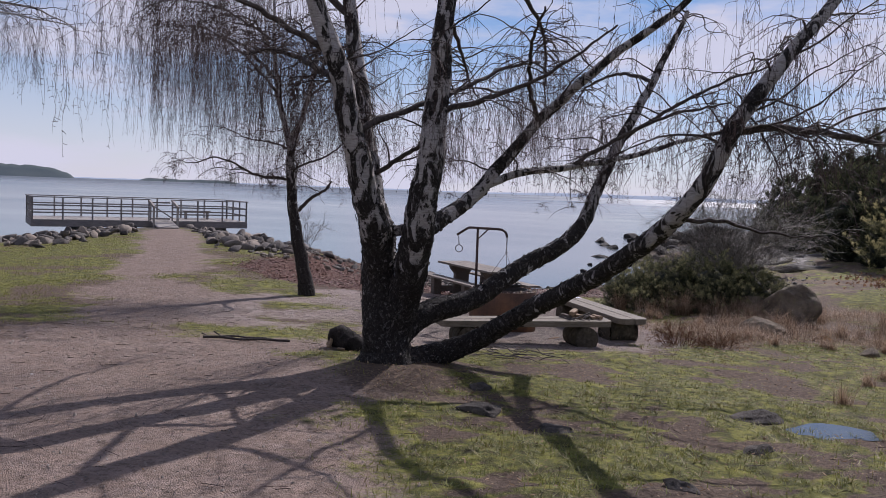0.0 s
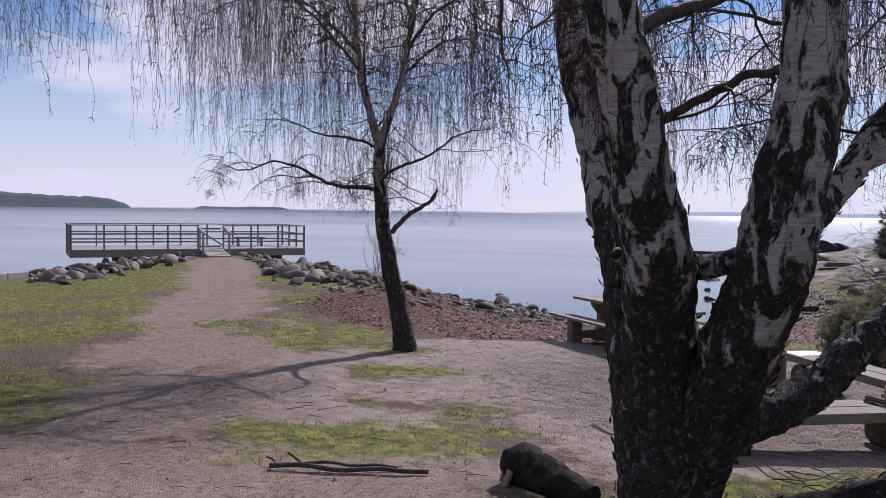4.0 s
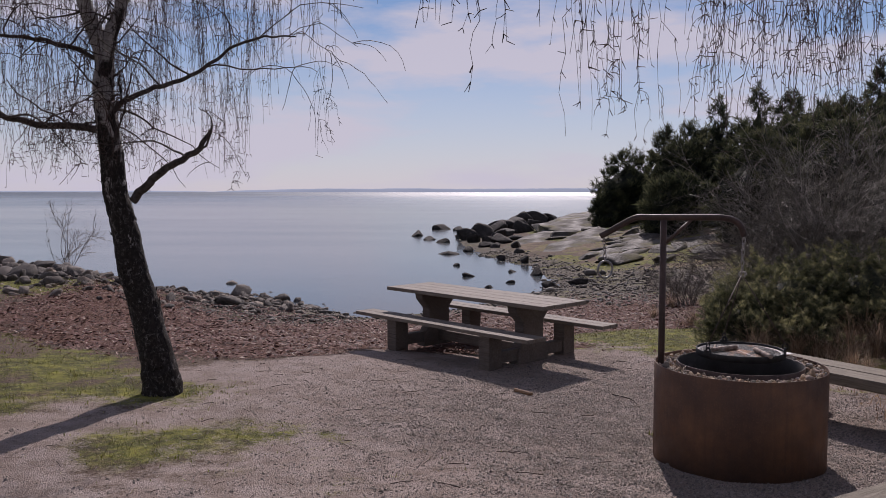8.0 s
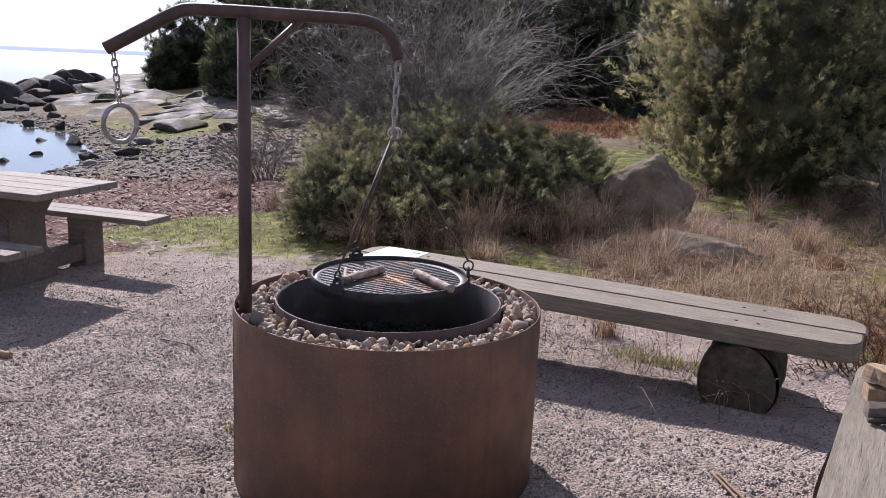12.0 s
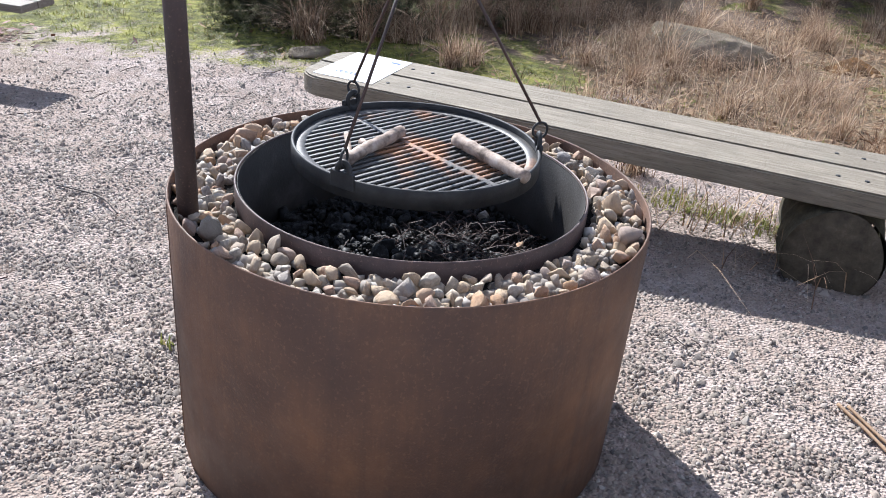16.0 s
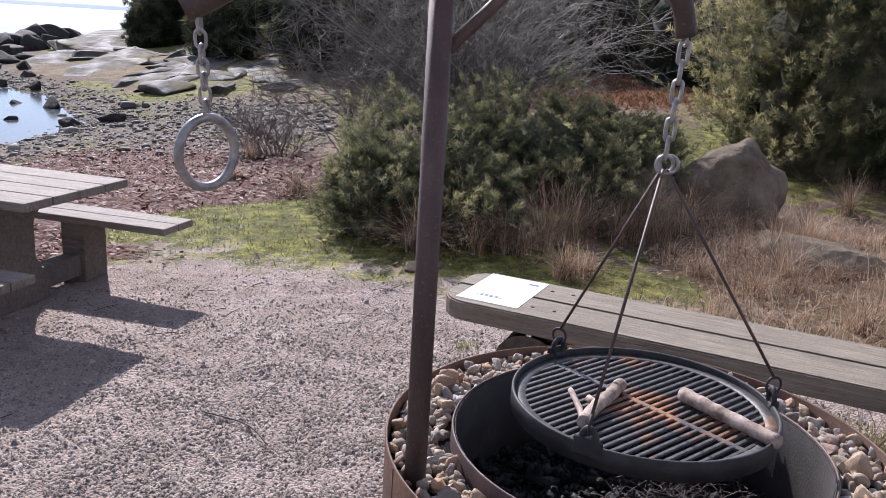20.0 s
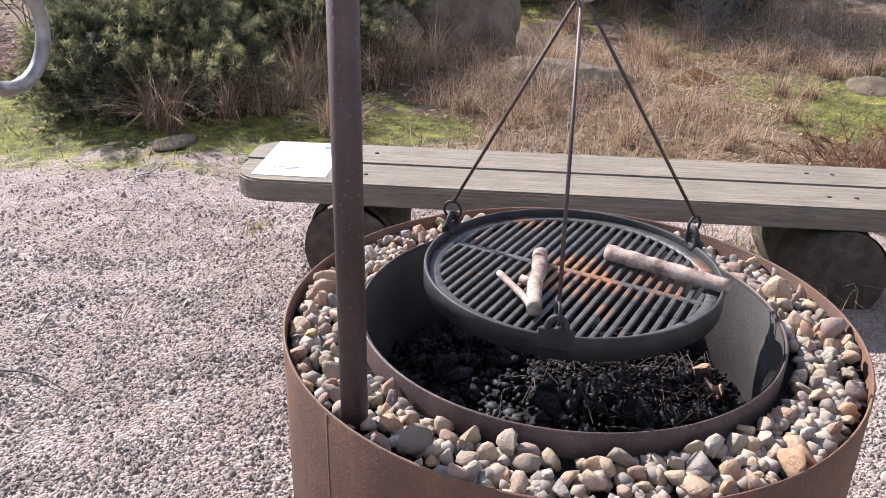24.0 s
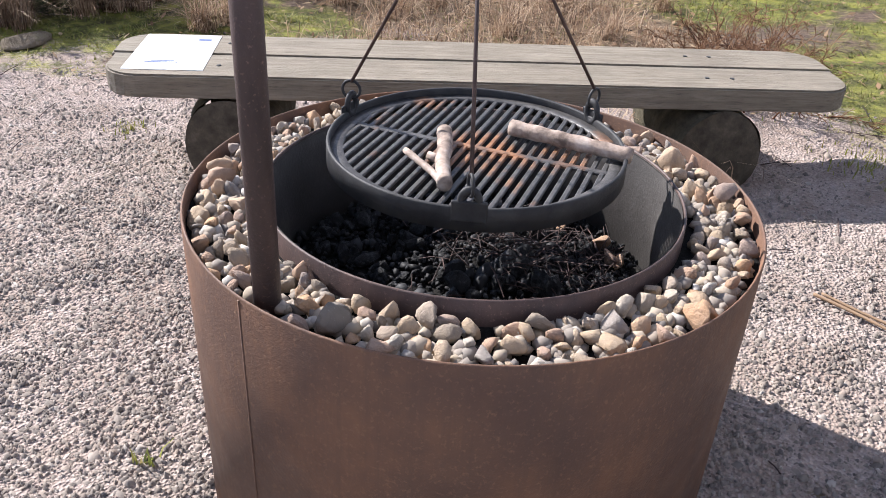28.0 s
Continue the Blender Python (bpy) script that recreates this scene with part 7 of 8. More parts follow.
def rail_run(x0, y0, x1, y1, n):
    a, b = Vector((x0, y0, 0)), Vector((x1, y1, 0))
    ang = math.degrees(math.atan2(y1 - y0, x1 - x0))
    L = (b - a).length
    for k in range(n + 1):
        p = a + (b - a) * (k / n)
        part("rail_post", box(0.075, 0.075, RAIL + 0.1, 0.006, 1, Matrix.Translation((p.x, p.y, RAIL / 2 - 0.08)) @ pose(0, 0, 0, 0, 0, ang)), "rail", deck)
    mid = (a + b) / 2
    part("hand_rail", box(L + 0.1, 0.13, 0.05, 0.006, 1, Matrix.Translation((mid.x, mid.y, RAIL)) @ pose(0, 0, 0, 0, 0, ang)), "rail", deck)
    for z in (0.34, 0.7):
        part("rail_board", box(L, 0.03, 0.07, 0.004, 1, Matrix.Translation((mid.x, mid.y, z)) @ pose(0, 0, 0, 0, 0, ang)), "rail", deck)


rail_run(0.05, 0.05, G0, 0.05, 4)
rail_run(G1, 0.05, d_len - 0.05, 0.05, 3)
rail_run(0.05, DEPTH - 0.05, d_len - 0.05, DEPTH - 0.05, 8)
rail_run(0.05, 0.05, 0.05, DEPTH - 0.05, 3)
rail_run(d_len - 0.05, 0.05, d_len - 0.05, DEPTH - 0.05, 3)
gate = part("gate", box(0.06, 0.06, 1.0, 0.006, 1, Matrix.Translation((G0 + 0.1, 0.12, 0.5))), "rail", deck, "low timber gate")
for z in (0.1, 0.95):
    part("gate_board", box(G1 - G0 - 0.2, 0.04, 0.08, 0.004, 1, Matrix.Translation(((G0 + G1) / 2, 0.12, z))), "rail", gate)
part("gate_brace", box(1.35, 0.04, 0.06, 0.004, 1, Matrix.Translation(((G0 + G1) / 2, 0.15, 0.53)) @ pose(0, 0, 0, 0, 33, 0)), "rail", gate)
for x in (G0, G1):
    part("ramp_rail", box(0.09, 1.5, 0.13, 0.005, 1, Matrix.Translation((x, -0.6, 0.9)) @ pose(0, 0, 0, 12, 0, 0)), "deckwood", deck, "pale ramp hand rail")
    part("ramp_post", box(0.10, 0.10, 1.2, 0.005, 1, Matrix.Translation((x, -1.2, 0.2))), "deckwood", deck)
part("ramp", box(G1 - G0 - 0.1, 1.9, 0.06, 0.006, 1, Matrix.Translation(((G0 + G1) / 2, -0.92, -0.14)) @ pose(0, 0, 0, 8, 0, 0)), "deckwood", deck, "pale plank ramp")
# bench on the deck
dbench = thing("deck_bench", "dark wooden bench standing on the deck", "bench", D_M)
part("seat", box(1.5, 0.4, 0.05, 0.006, 1, Matrix.Translation((d_len * 0.80, 2.6, 0.45))), "rail", dbench)
for dx in (-0.6, 0.6):
    part("leg", box(0.08, 0.36, 0.43, 0.006, 1, Matrix.Translation((d_len * 0.80 + dx, 2.6, 0.215))), "rail", dbench)

# ---------------------------------------------------------------- stones of the breakwater and the shore
rock_meshes = [mesh_of("rock", *rock_shape(800 + k, 2, 0.35, 7, (0.34, 0.7), 1.0), "shorerock") for k in range(14)]
bank = thing("breakwater", "bank of rough grey boulders along the causeway", "rocks")
g = random.Random(31)
spots = []


def strew(pts, width, count, smin, smax, parent, meshes, name="rock", off=0.0, low=0.2):
    """Stones along a line, the larger ones first."""
    P = smooth_line([(x, y, 0) for x, y in pts], 0.4)
    for k in range(count):
        p = P[g.randrange(len(P))]
        x, y = p[0] + g.gauss(off, width), p[1] + g.gauss(off, width)
        s = smax - (smax - smin) * (k / count) ** 0.5 * g.uniform(0.7, 1.0)
        if capsule(np.array([x]), np.array([y]), PATHWAY)[0] > -0.15 or any((x - a) ** 2 + (y - b) ** 2 < (0.62 * (s + c)) ** 2 for a, b, c in spots):
            continue
        spots.append((x, y, s))
        ob = new(name, g.choice(meshes))
        ob.parent = parent
        ob.matrix_basis = Matrix.LocRotScale((x, y, max(hz(x, y), SEA - 0.2) + s * low), Euler((g.uniform(-0.7, 0.7), g.uniform(-0.7, 0.7), g.uniform(0, 6))), (s * g.uniform(1.0, 1.6), s * g.uniform(0.8, 1.15), s * g.uniform(0.5, 0.9)))


strew([(-27.4, 35.0), (-24.5, 33.6), (-21.8, 31.6), (-18.6, 29.4), (-16, 27.9)], 0.6, 300, 0.08, 0.27, bank, rock_meshes, low=0.0)
strew([(-25.8, 32.0), (-22.2, 29.4), (-19.2, 27.0), (-16.4, 25.3)], 0.8, 260, 0.08, 0.30, bank, rock_meshes, low=0.1)
strew([(-29.2, 31.2), (-27.4, 28.0), (-25.4, 23.6)], 0.6, 130, 0.12, 0.36, bank, rock_meshes, low=0.5)
strew([(-29.5, 37.2), (-27.0, 36.6)], 0.5, 40, 0.15, 0.32, bank, rock_meshes, low=0.0)
strew([(-31.2, 34.2), (-29.4, 30.5), (-28.2, 26.5), (-27.8, 23.5)], 0.5, 120, 0.1, 0.3, bank, rock_meshes, low=0.0)
strew([(-16, 27.9), (-13.5, 26.4), (-11.4, 26.1), (-10.4, 25.3)], 0.6, 80, 0.06, 0.2, bank, rock_meshes, low=0.05)
ob = new("rock", rock_meshes[2])
ob.parent = bank
ob.matrix_basis = Matrix.LocRotScale((-19.6, 28.0, hz(-19.6, 28) + 0.1), Euler((0.3, 0.2, 1.0)), (0.5, 0.4, 0.28))
for x, y, s in ((-11.45, 24.3, 0.32), (-12.0, 27.0, 0.36), (-10.9, 26.6, 0.22), (-13.2, 30.2, 0.24), (-14.8, 24.0, 0.16)):
    ob = new("rock", g.choice(rock_meshes))
    ob.parent = bank
    ob.matrix_basis = Matrix.LocRotScale((x, y, max(hz(x, y), SEA - 0.12) + s * 0.3), Euler((g.uniform(-0.3, 0.3), g.uniform(-0.3, 0.3), g.uniform(0, 6))), (s * 1.2, s, s * 0.6))
strew([(-12.2, 27.6), (-11.2, 26.2), (-10.1, 25.6)], 0.6, 130, 0.04, 0.17, bank, rock_meshes, low=0.05)
strew([(-14.0, 24.6), (-12.2, 24.4), (-10.6, 24.2)], 0.8, 90, 0.04, 0.2, bank, rock_meshes, low=0.05)
strew([(-18.9, 29.6), (-16.6, 28.6), (-15.2, 27.6), (-14.2, 26.4)], 0.6, 150, 0.12, 0.4, bank, rock_meshes)
strew([(-21.5, 27.0), (-19.5, 27.6), (-17.5, 27.6), (-15.8, 27.2)], 0.7, 190, 0.13, 0.42, bank, rock_meshes, low=0.3)
strew([(-26.0, 31.6), (-23.2, 29.0), (-21.0, 27.0), (-19.0, 25.4), (-17.0, 24.4), (-15.2, 23.9)], 0.7, 330, 0.10, 0.42, bank, rock_meshes, low=0.2)
strew([(-16.5, 24.6), (-14.6, 23.6), (-12.8, 22.8)], 0.9, 170, 0.04, 0.18, bank, rock_meshes, low=0.1)
strew([(-30.2, 30.0), (-27.6, 26.6), (-25.0, 23.0), (-22.8, 20.4)], 0.7, 100, 0.08, 0.34, bank, rock_meshes, low=0.2)
quay = thing("stone_quay", "pale low stone kerb at the water's edge", "kerb")
for k in range(7):
    part("kerb_stone", box(1.2, 0.5, 0.42, 0.03, 2, pose(-27.2 - 0.25 * k, 17.4 + 1.22 * k, -1.18, 0, 0, 101), 0.02), "concrete", quay)

# boulders and slabs on the point
point = thing("point_boulders", "dark wet boulders at the tip of the rocky point", "rocks")
wet = [mesh_of("rock", *rock_shape(900 + k, 3, 0.3, 13, (0.45, 0.8), 0.97), "wetrock") for k in range(8)]
for x, y, s in ((-9.6, 63.5, 1.0), (-8.2, 62.0, 0.7), (-10.4, 55.0, 0.75), (-9.3, 51.5, 0.6), (-8.6, 49.0, 0.5), (-7.3, 50.8, 0.95), (-6.7, 52.0, 1.2), (-6.0, 53.5, 1.35), (-5.2, 55.0, 1.4), (-4.6, 57.0, 1.3), (-4.0, 59.0, 1.3), (-3.2, 60.5, 1.2),
                (-7.8, 41.2, 0.6), (-7.0, 43.0, 0.5), (-6.3, 45.0, 0.45), (-5.6, 46.5, 0.7), (-6.6, 32.5, 0.28), (-6.0, 29.6, 0.3), (-5.3, 34.0, 0.25), (-4.6, 33.0, 0.35), (-4.4, 29.8, 0.28), (-5.4, 30.8, 0.2), (-2.4, 61.5, 1.1), (-6.2, 47.8, 0.5), (-3.6, 30.2, 0.4), (-7.2, 36.0, 0.22), (-6.4, 27.6, 0.2), (-6.9, 48.6, 0.6), (-7.6, 52.6, 0.7), (-5.4, 51.0, 0.8), (-4.4, 53.0, 0.9), (-5.6, 49.2, 0.7), (-4.9, 47.4, 0.5), (-3.6, 55.5, 0.9), (-6.8, 55.5, 0.8), (-5.8, 44.0, 0.4), (-5.0, 43.0, 0.5), (-4.9, 40.5, 0.35), (-5.6, 38.5, 0.3), (-4.8, 37.0, 0.3)):
    ob = new("rock", g.choice(wet))
    ob.parent = point
    zz = max(hz(x, y), SEA - 0.25 * s)
    ob.matrix_basis = Matrix.LocRotScale((x, y, zz + s * 0.16), Euler((g.uniform(-0.5, 0.5), g.uniform(-0.5, 0.5), g.uniform(0, 6))), (s * g.uniform(0.75, 1.1), s * g.uniform(0.55, 0.8), s * g.uniform(0.42, 0.65)))
for k, (x, y, sx, sy, sz, a) in enumerate(((-1.5, 52.0, 7.0, 3.6, 0.55, 62), (0.5, 60.0, 8.0, 4.0, 0.9, 66), (3.0, 69.0, 10.0, 5.0, 1.1, 60), (-3.9, 46.0, 4.2, 1.3, 0.22, 66), (-1.6, 45.0, 4.6, 1.5, 0.34, 60),
                                           (0.8, 43.0, 3.8, 1.6, 0.36, 52), (-2.9, 41.5, 3.2, 0.9, 0.16, 60), (-0.4, 39.6, 3.0, 1.0, 0.22, 52), (-1.8, 37.8, 2.0, 0.6, 0.14, 55), (1.8, 39.0, 2.6, 1.2, 0.26, 40), (2.4, 47.5, 4.6, 2.6, 0.55, 60))):
    V, F = rock_shape(950 + k, 4, 0.3, 16, (0.4, 0.8), 0.96)
    sz *= 0.5
    ob = part("rock_slab", (V * np.array((sx, sy, sz)), [F]), "slab", None)
    ob.matrix_world = pose(x, y, max(hz(x, y), SEA) + sz * 0.12, 3, -5, a)
    tagged(ob, "smooth grey sea-worn rock slab sloping to the water", "rock", "slabs of the point")

for k in range(34):
    x, y = g.uniform(-4.2, 4.2), g.uniform(33.5, 49)
    if x < -3.6 + 0.05 * (y - 33) or (x > 1.5 and y < 38):
        continue
    V, F = rock_shape(980 + k, 3, 0.32, 14, (0.4, 0.8), 0.96)
    sx, sy, sz = g.uniform(0.8, 2.2), g.uniform(0.35, 0.8), g.uniform(0.12, 0.24)
    ob = part("rock_slab", (V * np.array((sx, sy, sz)), [F]), "slab", None)
    ob.matrix_world = pose(x, y, max(hz(x, y), SEA) + sz * 0.2, g.uniform(-4, 4), g.uniform(-6, 2), g.uniform(35, 70))
    tagged(ob, "low streaked rock slab with moss in its cracks", "rock", "slabs of the point")


def flakes(P, L, gen):
    """Curled scraps lying nearly flat."""
    n = len(P)
    a = gen.uniform(0, 2 * np.pi, n)
    u = np.stack([np.cos(a), np.sin(a), gen.normal(size=n) * 0.25], 1) * (L * gen.uniform(0.5, 1.5, n))[:, None]
    v = np.stack([-np.sin(a), np.cos(a), gen.normal(size=n) * 0.35], 1) * (L * 0.35 * gen.uniform(0.5, 1.4, n))[:, None]
    c = P + np.array([0, 0, 0.012]) + gen.uniform(0, 0.02, n)[:, None] * np.array([0, 0, 1])
    V = np.stack([c - u, c - v, c + u, c + v], 1).reshape(-1, 3)
    return V, [np.arange(n * 4).reshape(-1, 4)]


# shingle, weed and gravel as loose stuff
gen = np.random.default_rng(77)
peb = [rock_shape(1000 + k, 1, 0.3, 2) for k in range(6)]


def ground_at(P):
    return np.column_stack([P, height(P[:, 0], P[:, 1])])


P = np.column_stack([gen.uniform(-17, 3.5, 60000), gen.uniform(21.5, 42, 60000)])
zz = zones(P[:, 0], P[:, 1])
s = inland(P[:, 0], P[:, 1])
P = P[(s > -1.5) & (gen.random(len(P)) < np.clip(zz[2], 0, 1) * 0.9)][:9000]
S = np.exp(gen.normal(-3.7, 0.5, len(P)))[:, None] * gen.uniform(0.7, 1.3, (len(P), 3)) * np.array([1.1, 1.0, 0.6])
Q = ground_at(P)
Q[:, 2] = np.maximum(Q[:, 2], SEA - 0.1) + S[:, 2] * 0.3
tagged(part("shingle", scatter(peb, Q, S, gen), "shingle", None), "grey and brown shingle along the water's edge", "stones", kind="stuff")

P = np.column_stack([gen.uniform(-18, -1.5, 60000), gen.uniform(16, 27, 60000)])
zz = zones(P[:, 0], P[:, 1])
P = ground_at(P[gen.random(len(P)) < zz[1] * 1.4][:46000])
tagged(part("seaweed", flakes(P, 0.036, gen), "weed", None), "drift of reddish-brown dried seaweed on the beach", "seaweed", kind="stuff")

tiny = []
for k in range(8):
    r = np.random.default_rng(1200 + k)
    V = np.array([(-1.05, -0.7, -0.35), (0.95, -0.8, -0.35), (1.0, 0.7, -0.35), (-0.9, 0.8, -0.35), (-0.4, 0.1, 0.75), (0.45, -0.05, 0.7)]) + r.normal(size=(6, 3)) * 0.22
    tiny.append((V, np.array([(0, 1, 5), (0, 5, 4), (1, 2, 5), (2, 3, 4), (2, 4, 5), (3, 0, 4)])))
cand = []
for cx, cy, sx, sy, n in ((-4.6, 14.4, 1.35, 1.25, 95000), (-4.0, 12.6, 1.0, 0.9, 22000), (-6.0, 13.0, 2.2, 2.4, 22000)):
    cand.append(np.column_stack([gen.normal(cx, sx, n), gen.normal(cy, sy, n)]))
P = np.vstack(cand)
zz = zones(P[:, 0], P[:, 1])
P = P[(gen.random(len(P)) < np.clip(zz[0] * 1.6 - 0.5, 0, 1)) & (np.hypot(P[:, 0] - PIT.x, P[:, 1] - PIT.y) > R_OUT + 0.004)]
S = np.exp(gen.normal(-5.47, 0.33, len(P)))[:, None] * gen.uniform(0.75, 1.3, (len(P), 3)) * np.array([1.1, 1.0, 1.0])
Q = ground_at(P)
Q[:, 2] += S[:, 2] * 0.35
tagged(part("gravel", scatter(tiny, Q, S, gen, True), "gravel", None, smooth=True), "loose pinkish-grey crushed stone of the seating place", "gravel", kind="stuff")
P = np.column_stack([gen.uniform(-13, 0.5, 45000), gen.uniform(1.5, 17, 45000)])
zz = zones(P[:, 0], P[:, 1])
P = P[gen.random(len(P)) < np.clip(zz[0] * 1.4 - 0.3, 0, 1) * 0.9]
S = np.exp(gen.normal(-5.5, 0.4, len(P)))[:, None] * gen.uniform(0.75, 1.3, (len(P), 3)) * np.array([1.1, 1.0, 1.2])
Q = ground_at(P)
Q[:, 2] += S[:, 2] * 0.3
tagged(part("gravel", scatter(tiny, Q, S, gen, True), "gravel", None, smooth=True), "coarse crushed stone of the path", "gravel", kind="stuff")

# short turf
P = np.repeat(np.column_stack([gen.uniform(-14, 4.5, 38000), gen.uniform(1.5, 21.5, 38000)]), 13, axis=0)
P = P + gen.normal(size=P.shape) * 0.028
zz = zones(P[:, 0], P[:, 1])
patch = moss(P[:, 0], P[:, 1]) * 1.7 - 0.5 + (fbm(P[:, 0], P[:, 1], 5.0, 2) - 0.5) * 0.8
keep = (gen.random(len(P)) < np.clip(1.15 - zz[0] * 1.5, 0.0, 1) * np.clip(1 - zz[3] * 0.9, 0, 1) * np.clip(patch, 0.04, 1)) & (zz[1] < 0.4)
P = ground_at(P[keep])
H = gen.uniform(0.010, 0.036, len(P)) * (0.5 + 1.3 * fbm(P[:, 0], P[:, 1], 3.0, 2)) * (1 + 0.7 * ramp01(-P[:, 1], -10, -7))
tagged(part("turf", blades(P, H, gen.uniform(0.004, 0.010, len(P)), gen, 2, 1.8), "turfblade", None), "short mossy green and straw-coloured grass", "grass", kind="stuff")
P = np.column_stack([gen.uniform(-34, -11, 110000), gen.uniform(5, 30, 110000)])
zz = zones(P[:, 0], P[:, 1])
keep = (gen.random(len(P)) < np.clip(1 - zz[0] * 1.6, 0, 1)) & (zz[2] < 0.4) & (zz[1] < 0.4) & (inland(P[:, 0], P[:, 1]) > 1.5)
P = ground_at(P[keep])
tagged(part("turf", blades(P, gen.uniform(0.015, 0.05, len(P)), gen.uniform(0.008, 0.018, len(P)), gen, 2, 1.2), "turfblade", None), "short grass beside the causeway", "grass", kind="stuff")

sprout = []
for x, y, n, sp in ((-2.33, 14.22, 130, 0.07), (-2.22, 14.0, 150, 0.06), (-2.13, 13.82, 120, 0.06), (-2.27, 14.1, 90, 0.05), (-3.34, 15.65, 60, 0.04), (-4.63, 13.97, 12, 0.015), (-1.75, 12.85, 160, 0.12)):
    sprout.append(np.column_stack([gen.normal(x, sp, n), gen.normal(y, sp, n)]))
P = ground_at(np.vstack(sprout))
tagged(part("sprouting_grass", blades(P, gen.uniform(0.02, 0.06, len(P)), gen.uniform(0.004, 0.009, len(P)), gen, 3, 1.2), "turfblade", None), "small green sprouts growing through the gravel", "grass", kind="stuff")

# dead leaves
P = np.column_stack([gen.uniform(-3.5, 4, 20000), gen.uniform(12.5, 18.5, 20000)])
zz = zones(P[:, 0], P[:, 1])
P = ground_at(P[gen.random(len(P)) < np.clip(zz[3] + 0.12, 0, 1) * (1 - zz[0]) + 0.25 * np.exp(-((P[:, 0] - 0.6) ** 2 + (P[:, 1] - 15.7) ** 2))][:12000])
tagged(part("dead_leaves", flakes(P, 0.03, gen), "leaf", None), "scattered brown dead leaves", "leaves", kind="stuff")

P = np.column_stack([gen.uniform(-6, 4.5, 14000), gen.uniform(1.5, 12.5, 14000)])
P = ground_at(P[gen.random(len(P)) < np.clip(1 - zones(P[:, 0], P[:, 1])[0], 0.03, 1) * np.clip(1.1 - moss(P[:, 0], P[:, 1]), 0.1, 1)][:7000])
tagged(part("dead_leaves", flakes(P, 0.018, gen), "leaf", None), "small brown leaves lying in the worn turf", "leaves", kind="stuff")
P = np.column_stack([gen.normal(7.2, 1.6, 12000), gen.normal(27.6, 1.7, 12000)])
tagged(part("dead_leaves", sprigs(ground_at(P) + np.array([0, 0, 0.03]), np.tile(np.array([0, 0, 0.4]), (len(P), 1)), 0.09, gen, 3, 0.9, 0.6), "bracken", None), "red-brown bracken and leaf litter under the trees", "leaves", kind="stuff")

# ---------------------------------------------------------------- odds and ends on the ground


def fallen(name, label, pts, r, mat="branch", parent=None):
    P = [(x, y, hz(x, y) + z) for x, y, z in pts]
    return branch_log(name, label, P, r, mat, parent=parent, n=10)


stick = thing("fallen_branch", "dark dead branch lying on the worn turf", "branch")
fallen("stem", "", [(-6.76, 8.78, 0.03), (-6.55, 8.9, 0.045), (-6.3, 8.95, 0.03), (-6.05, 9.09, 0.035), (-5.88, 9.13, 0.03), (-5.72, 9.22, 0.025)], 0.018, parent=stick)
fallen("fork", "", [(-6.62, 8.86, 0.05), (-6.42, 9.0, 0.06), (-6.25, 9.04, 0.05), (-6.1, 9.15, 0.045), (-5.95, 9.2, 0.03)], 0.012, parent=stick)
fallen("fork", "", [(-6.55, 8.9, 0.04), (-6.64, 8.94, 0.07), (-6.72, 8.95, 0.10)], 0.01, parent=stick)
fallen("fork", "", [(-6.72, 8.8, 0.04), (-6.79, 8.87, 0.05), (-6.86, 8.88, 0.06)], 0.008, parent=stick)
stump = thing("rotten_log", "dark rotten log with pale broken wood beside the birch", "log")
P = smooth_line([(x, y, hz(x, y) + z) for x, y, z in ((-5.2, 9.45, 0.13), (-5.0, 9.36, 0.12), (-4.75, 9.2, 0.09), (-4.5, 9.05, 0.05))], 0.02)
part("body", tube(P, np.interp(np.linspace(0, 1, len(P)), (0, 0.12, 0.5, 1), (0.10, 0.15, 0.13, 0.07)), 20, True, 0.35, 9.0), "rotbark", stump, "dark rotten bark", smooth=True)
fallen("splinter", "", [(-5.16, 9.24, 0.0), (-5.13, 9.27, 0.1), (-5.12, 9.31, 0.19)], 0.026, "splitwood", stump)
fallen("splinter", "", [(-5.2, 9.28, 0.03), (-5.19, 9.32, 0.12)], 0.014, "splitwood", stump)
fallen("splinter", "", [(-4.95, 9.12, 0.02), (-4.8, 9.0, 0.03)], 0.014, "splitwood", stump)
g2 = np.random.default_rng(5)
n = 34
c = np.column_stack([g2.normal(-2.9, 0.35, n), g2.normal(10.35, 0.22, n)])
a = g2.normal(0.3, 0.7, n)
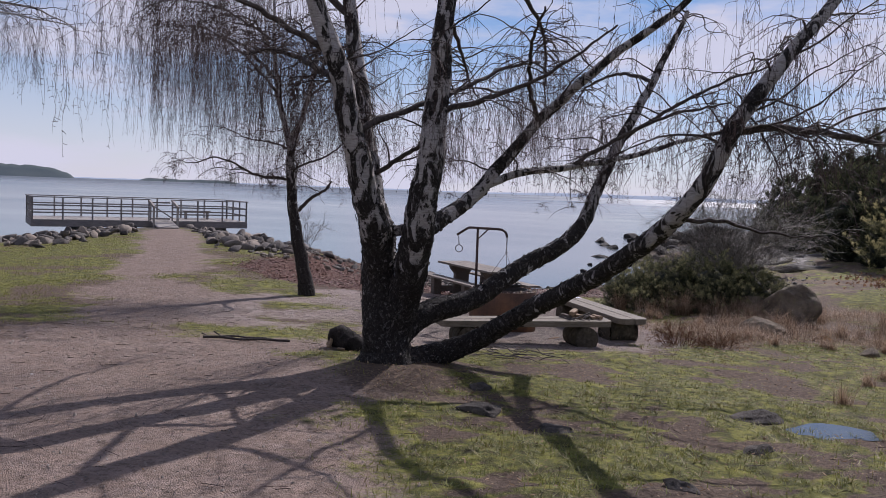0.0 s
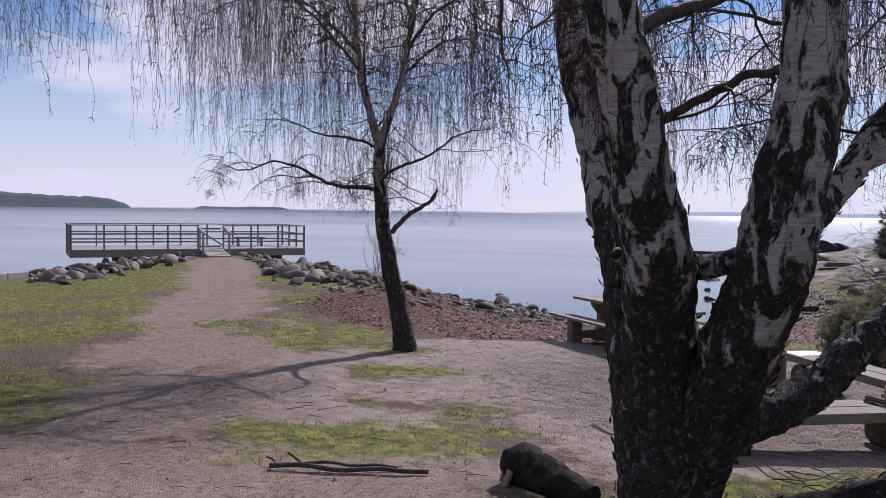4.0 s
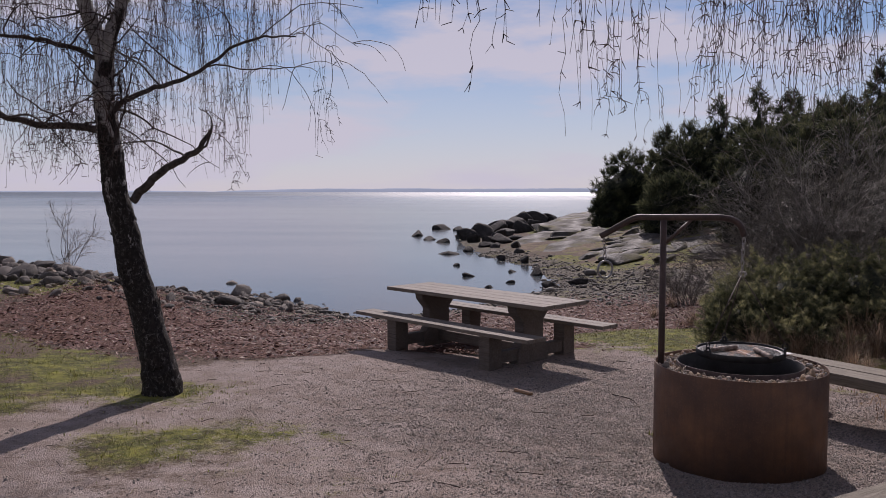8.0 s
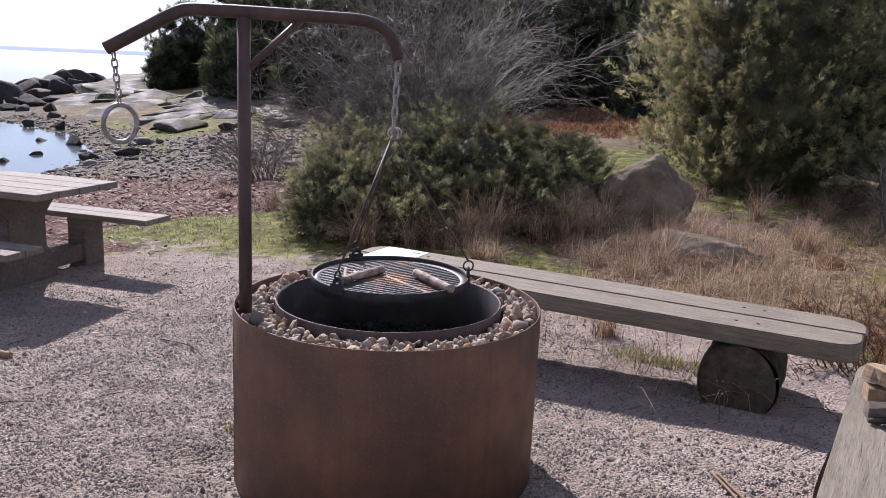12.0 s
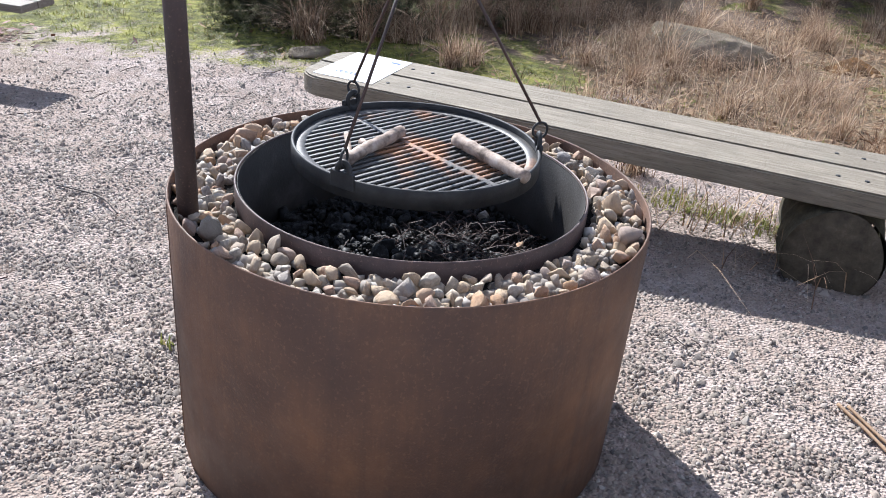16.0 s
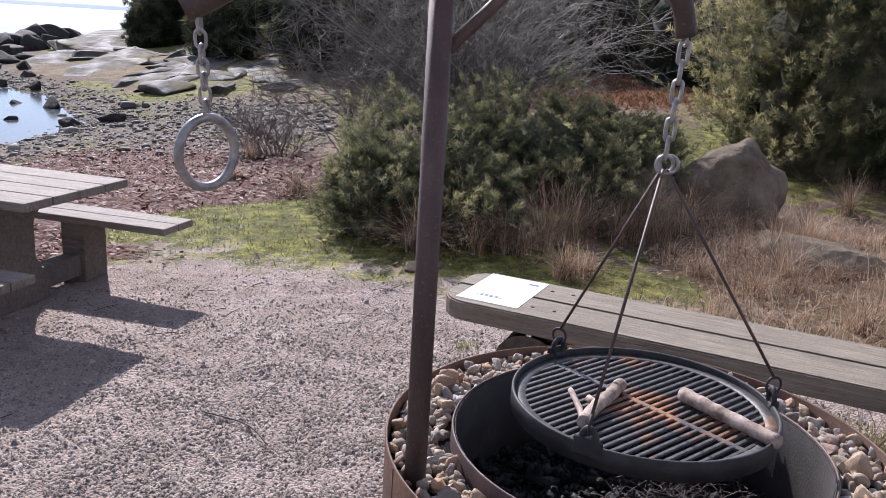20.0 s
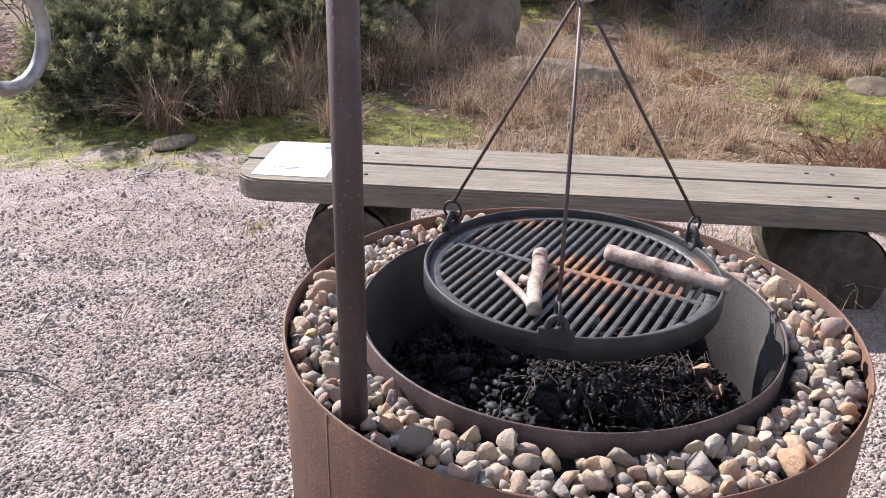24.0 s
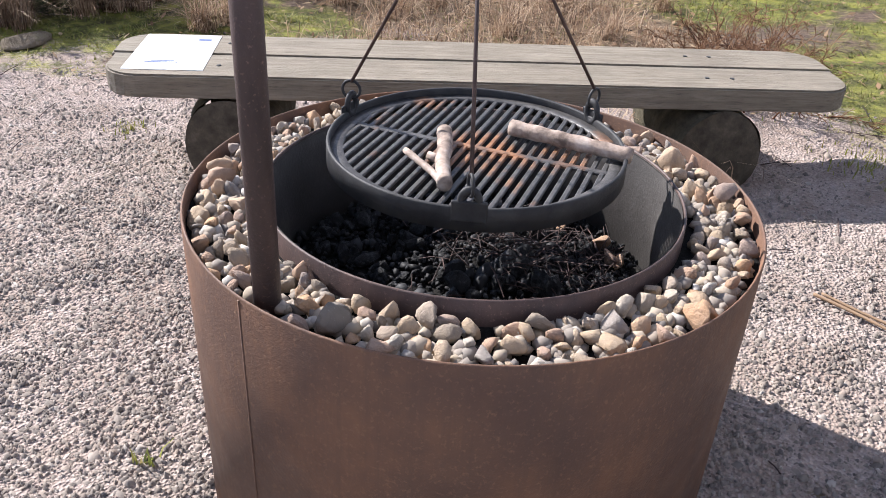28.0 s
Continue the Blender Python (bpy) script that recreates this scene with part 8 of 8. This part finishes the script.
L = g2.uniform(0.08, 0.24, n)
zc = height(c[:, 0], c[:, 1]) + g2.uniform(0.01, 0.12, n)
P = np.stack([np.column_stack([c[:, 0] + np.cos(a) * L * q, c[:, 1] + np.sin(a) * L * q, zc + g2.normal(size=n) * 0.02 * abs(q)]) for q in (-1, -0.4, 0.3, 1)], 1)
tagged(part("brushwood", threads(P, np.broadcast_to(np.array([0.008, 0.007, 0.005, 0.003]), (n, 4)).copy()), "branch", None), "small heap of dead twigs behind the birch", "twigs", kind="stuff")
for pts, r in (([(-3.015, 12.85, 0.012), (-3.05, 12.73, 0.015), (-3.10, 12.60, 0.012)], 0.0055), ([(-2.995, 12.83, 0.012), (-3.035, 12.7, 0.014), (-3.075, 12.56, 0.012)], 0.005),
               ([(-4.75, 15.3, 0.01), (-4.62, 15.12, 0.02), (-4.58, 14.95, 0.01)], 0.003), ([(-5.65, 15.45, 0.015), (-5.5, 15.3, 0.015)], 0.02)):
    fallen("twig", "thin dry twig lying on the gravel", pts, r, "drygrass" if r > 0.0045 else "branch")
n = 900
c = np.column_stack([g2.uniform(-9, 1, n), g2.uniform(2, 17, n)])
a = g2.uniform(0, 6.28, n)
L = g2.uniform(0.02, 0.09, n)
zc = height(c[:, 0], c[:, 1]) + 0.006
P = np.stack([np.column_stack([c[:, 0] + np.cos(a) * L * q, c[:, 1] + np.sin(a) * L * q, zc + 0.004 * (1 - abs(q))]) for q in (-1, 0.1, 1)], 1)
tagged(part("twig_litter", threads(P, np.full((n, 3), 0.0022)), "twig", None), "fine twigs fallen from the birches", "twigs", kind="stuff")
bm = bmesh.new()
bmesh.ops.create_circle(bm, cap_ends=True, radius=1, segments=28)
for v in bm.verts:
    v.co *= 1 + 0.3 * noise.noise(v.co * 1.7)
    v.co.x, v.co.y = v.co.x * 0.40, v.co.y * 0.25
pud = part("puddle", bm, "water", None, m=pose(0.66, 7.9, hz(0.66, 7.9) + 0.03, 0, 0, 25))
tagged(pud, "small shallow puddle in the turf", "water")
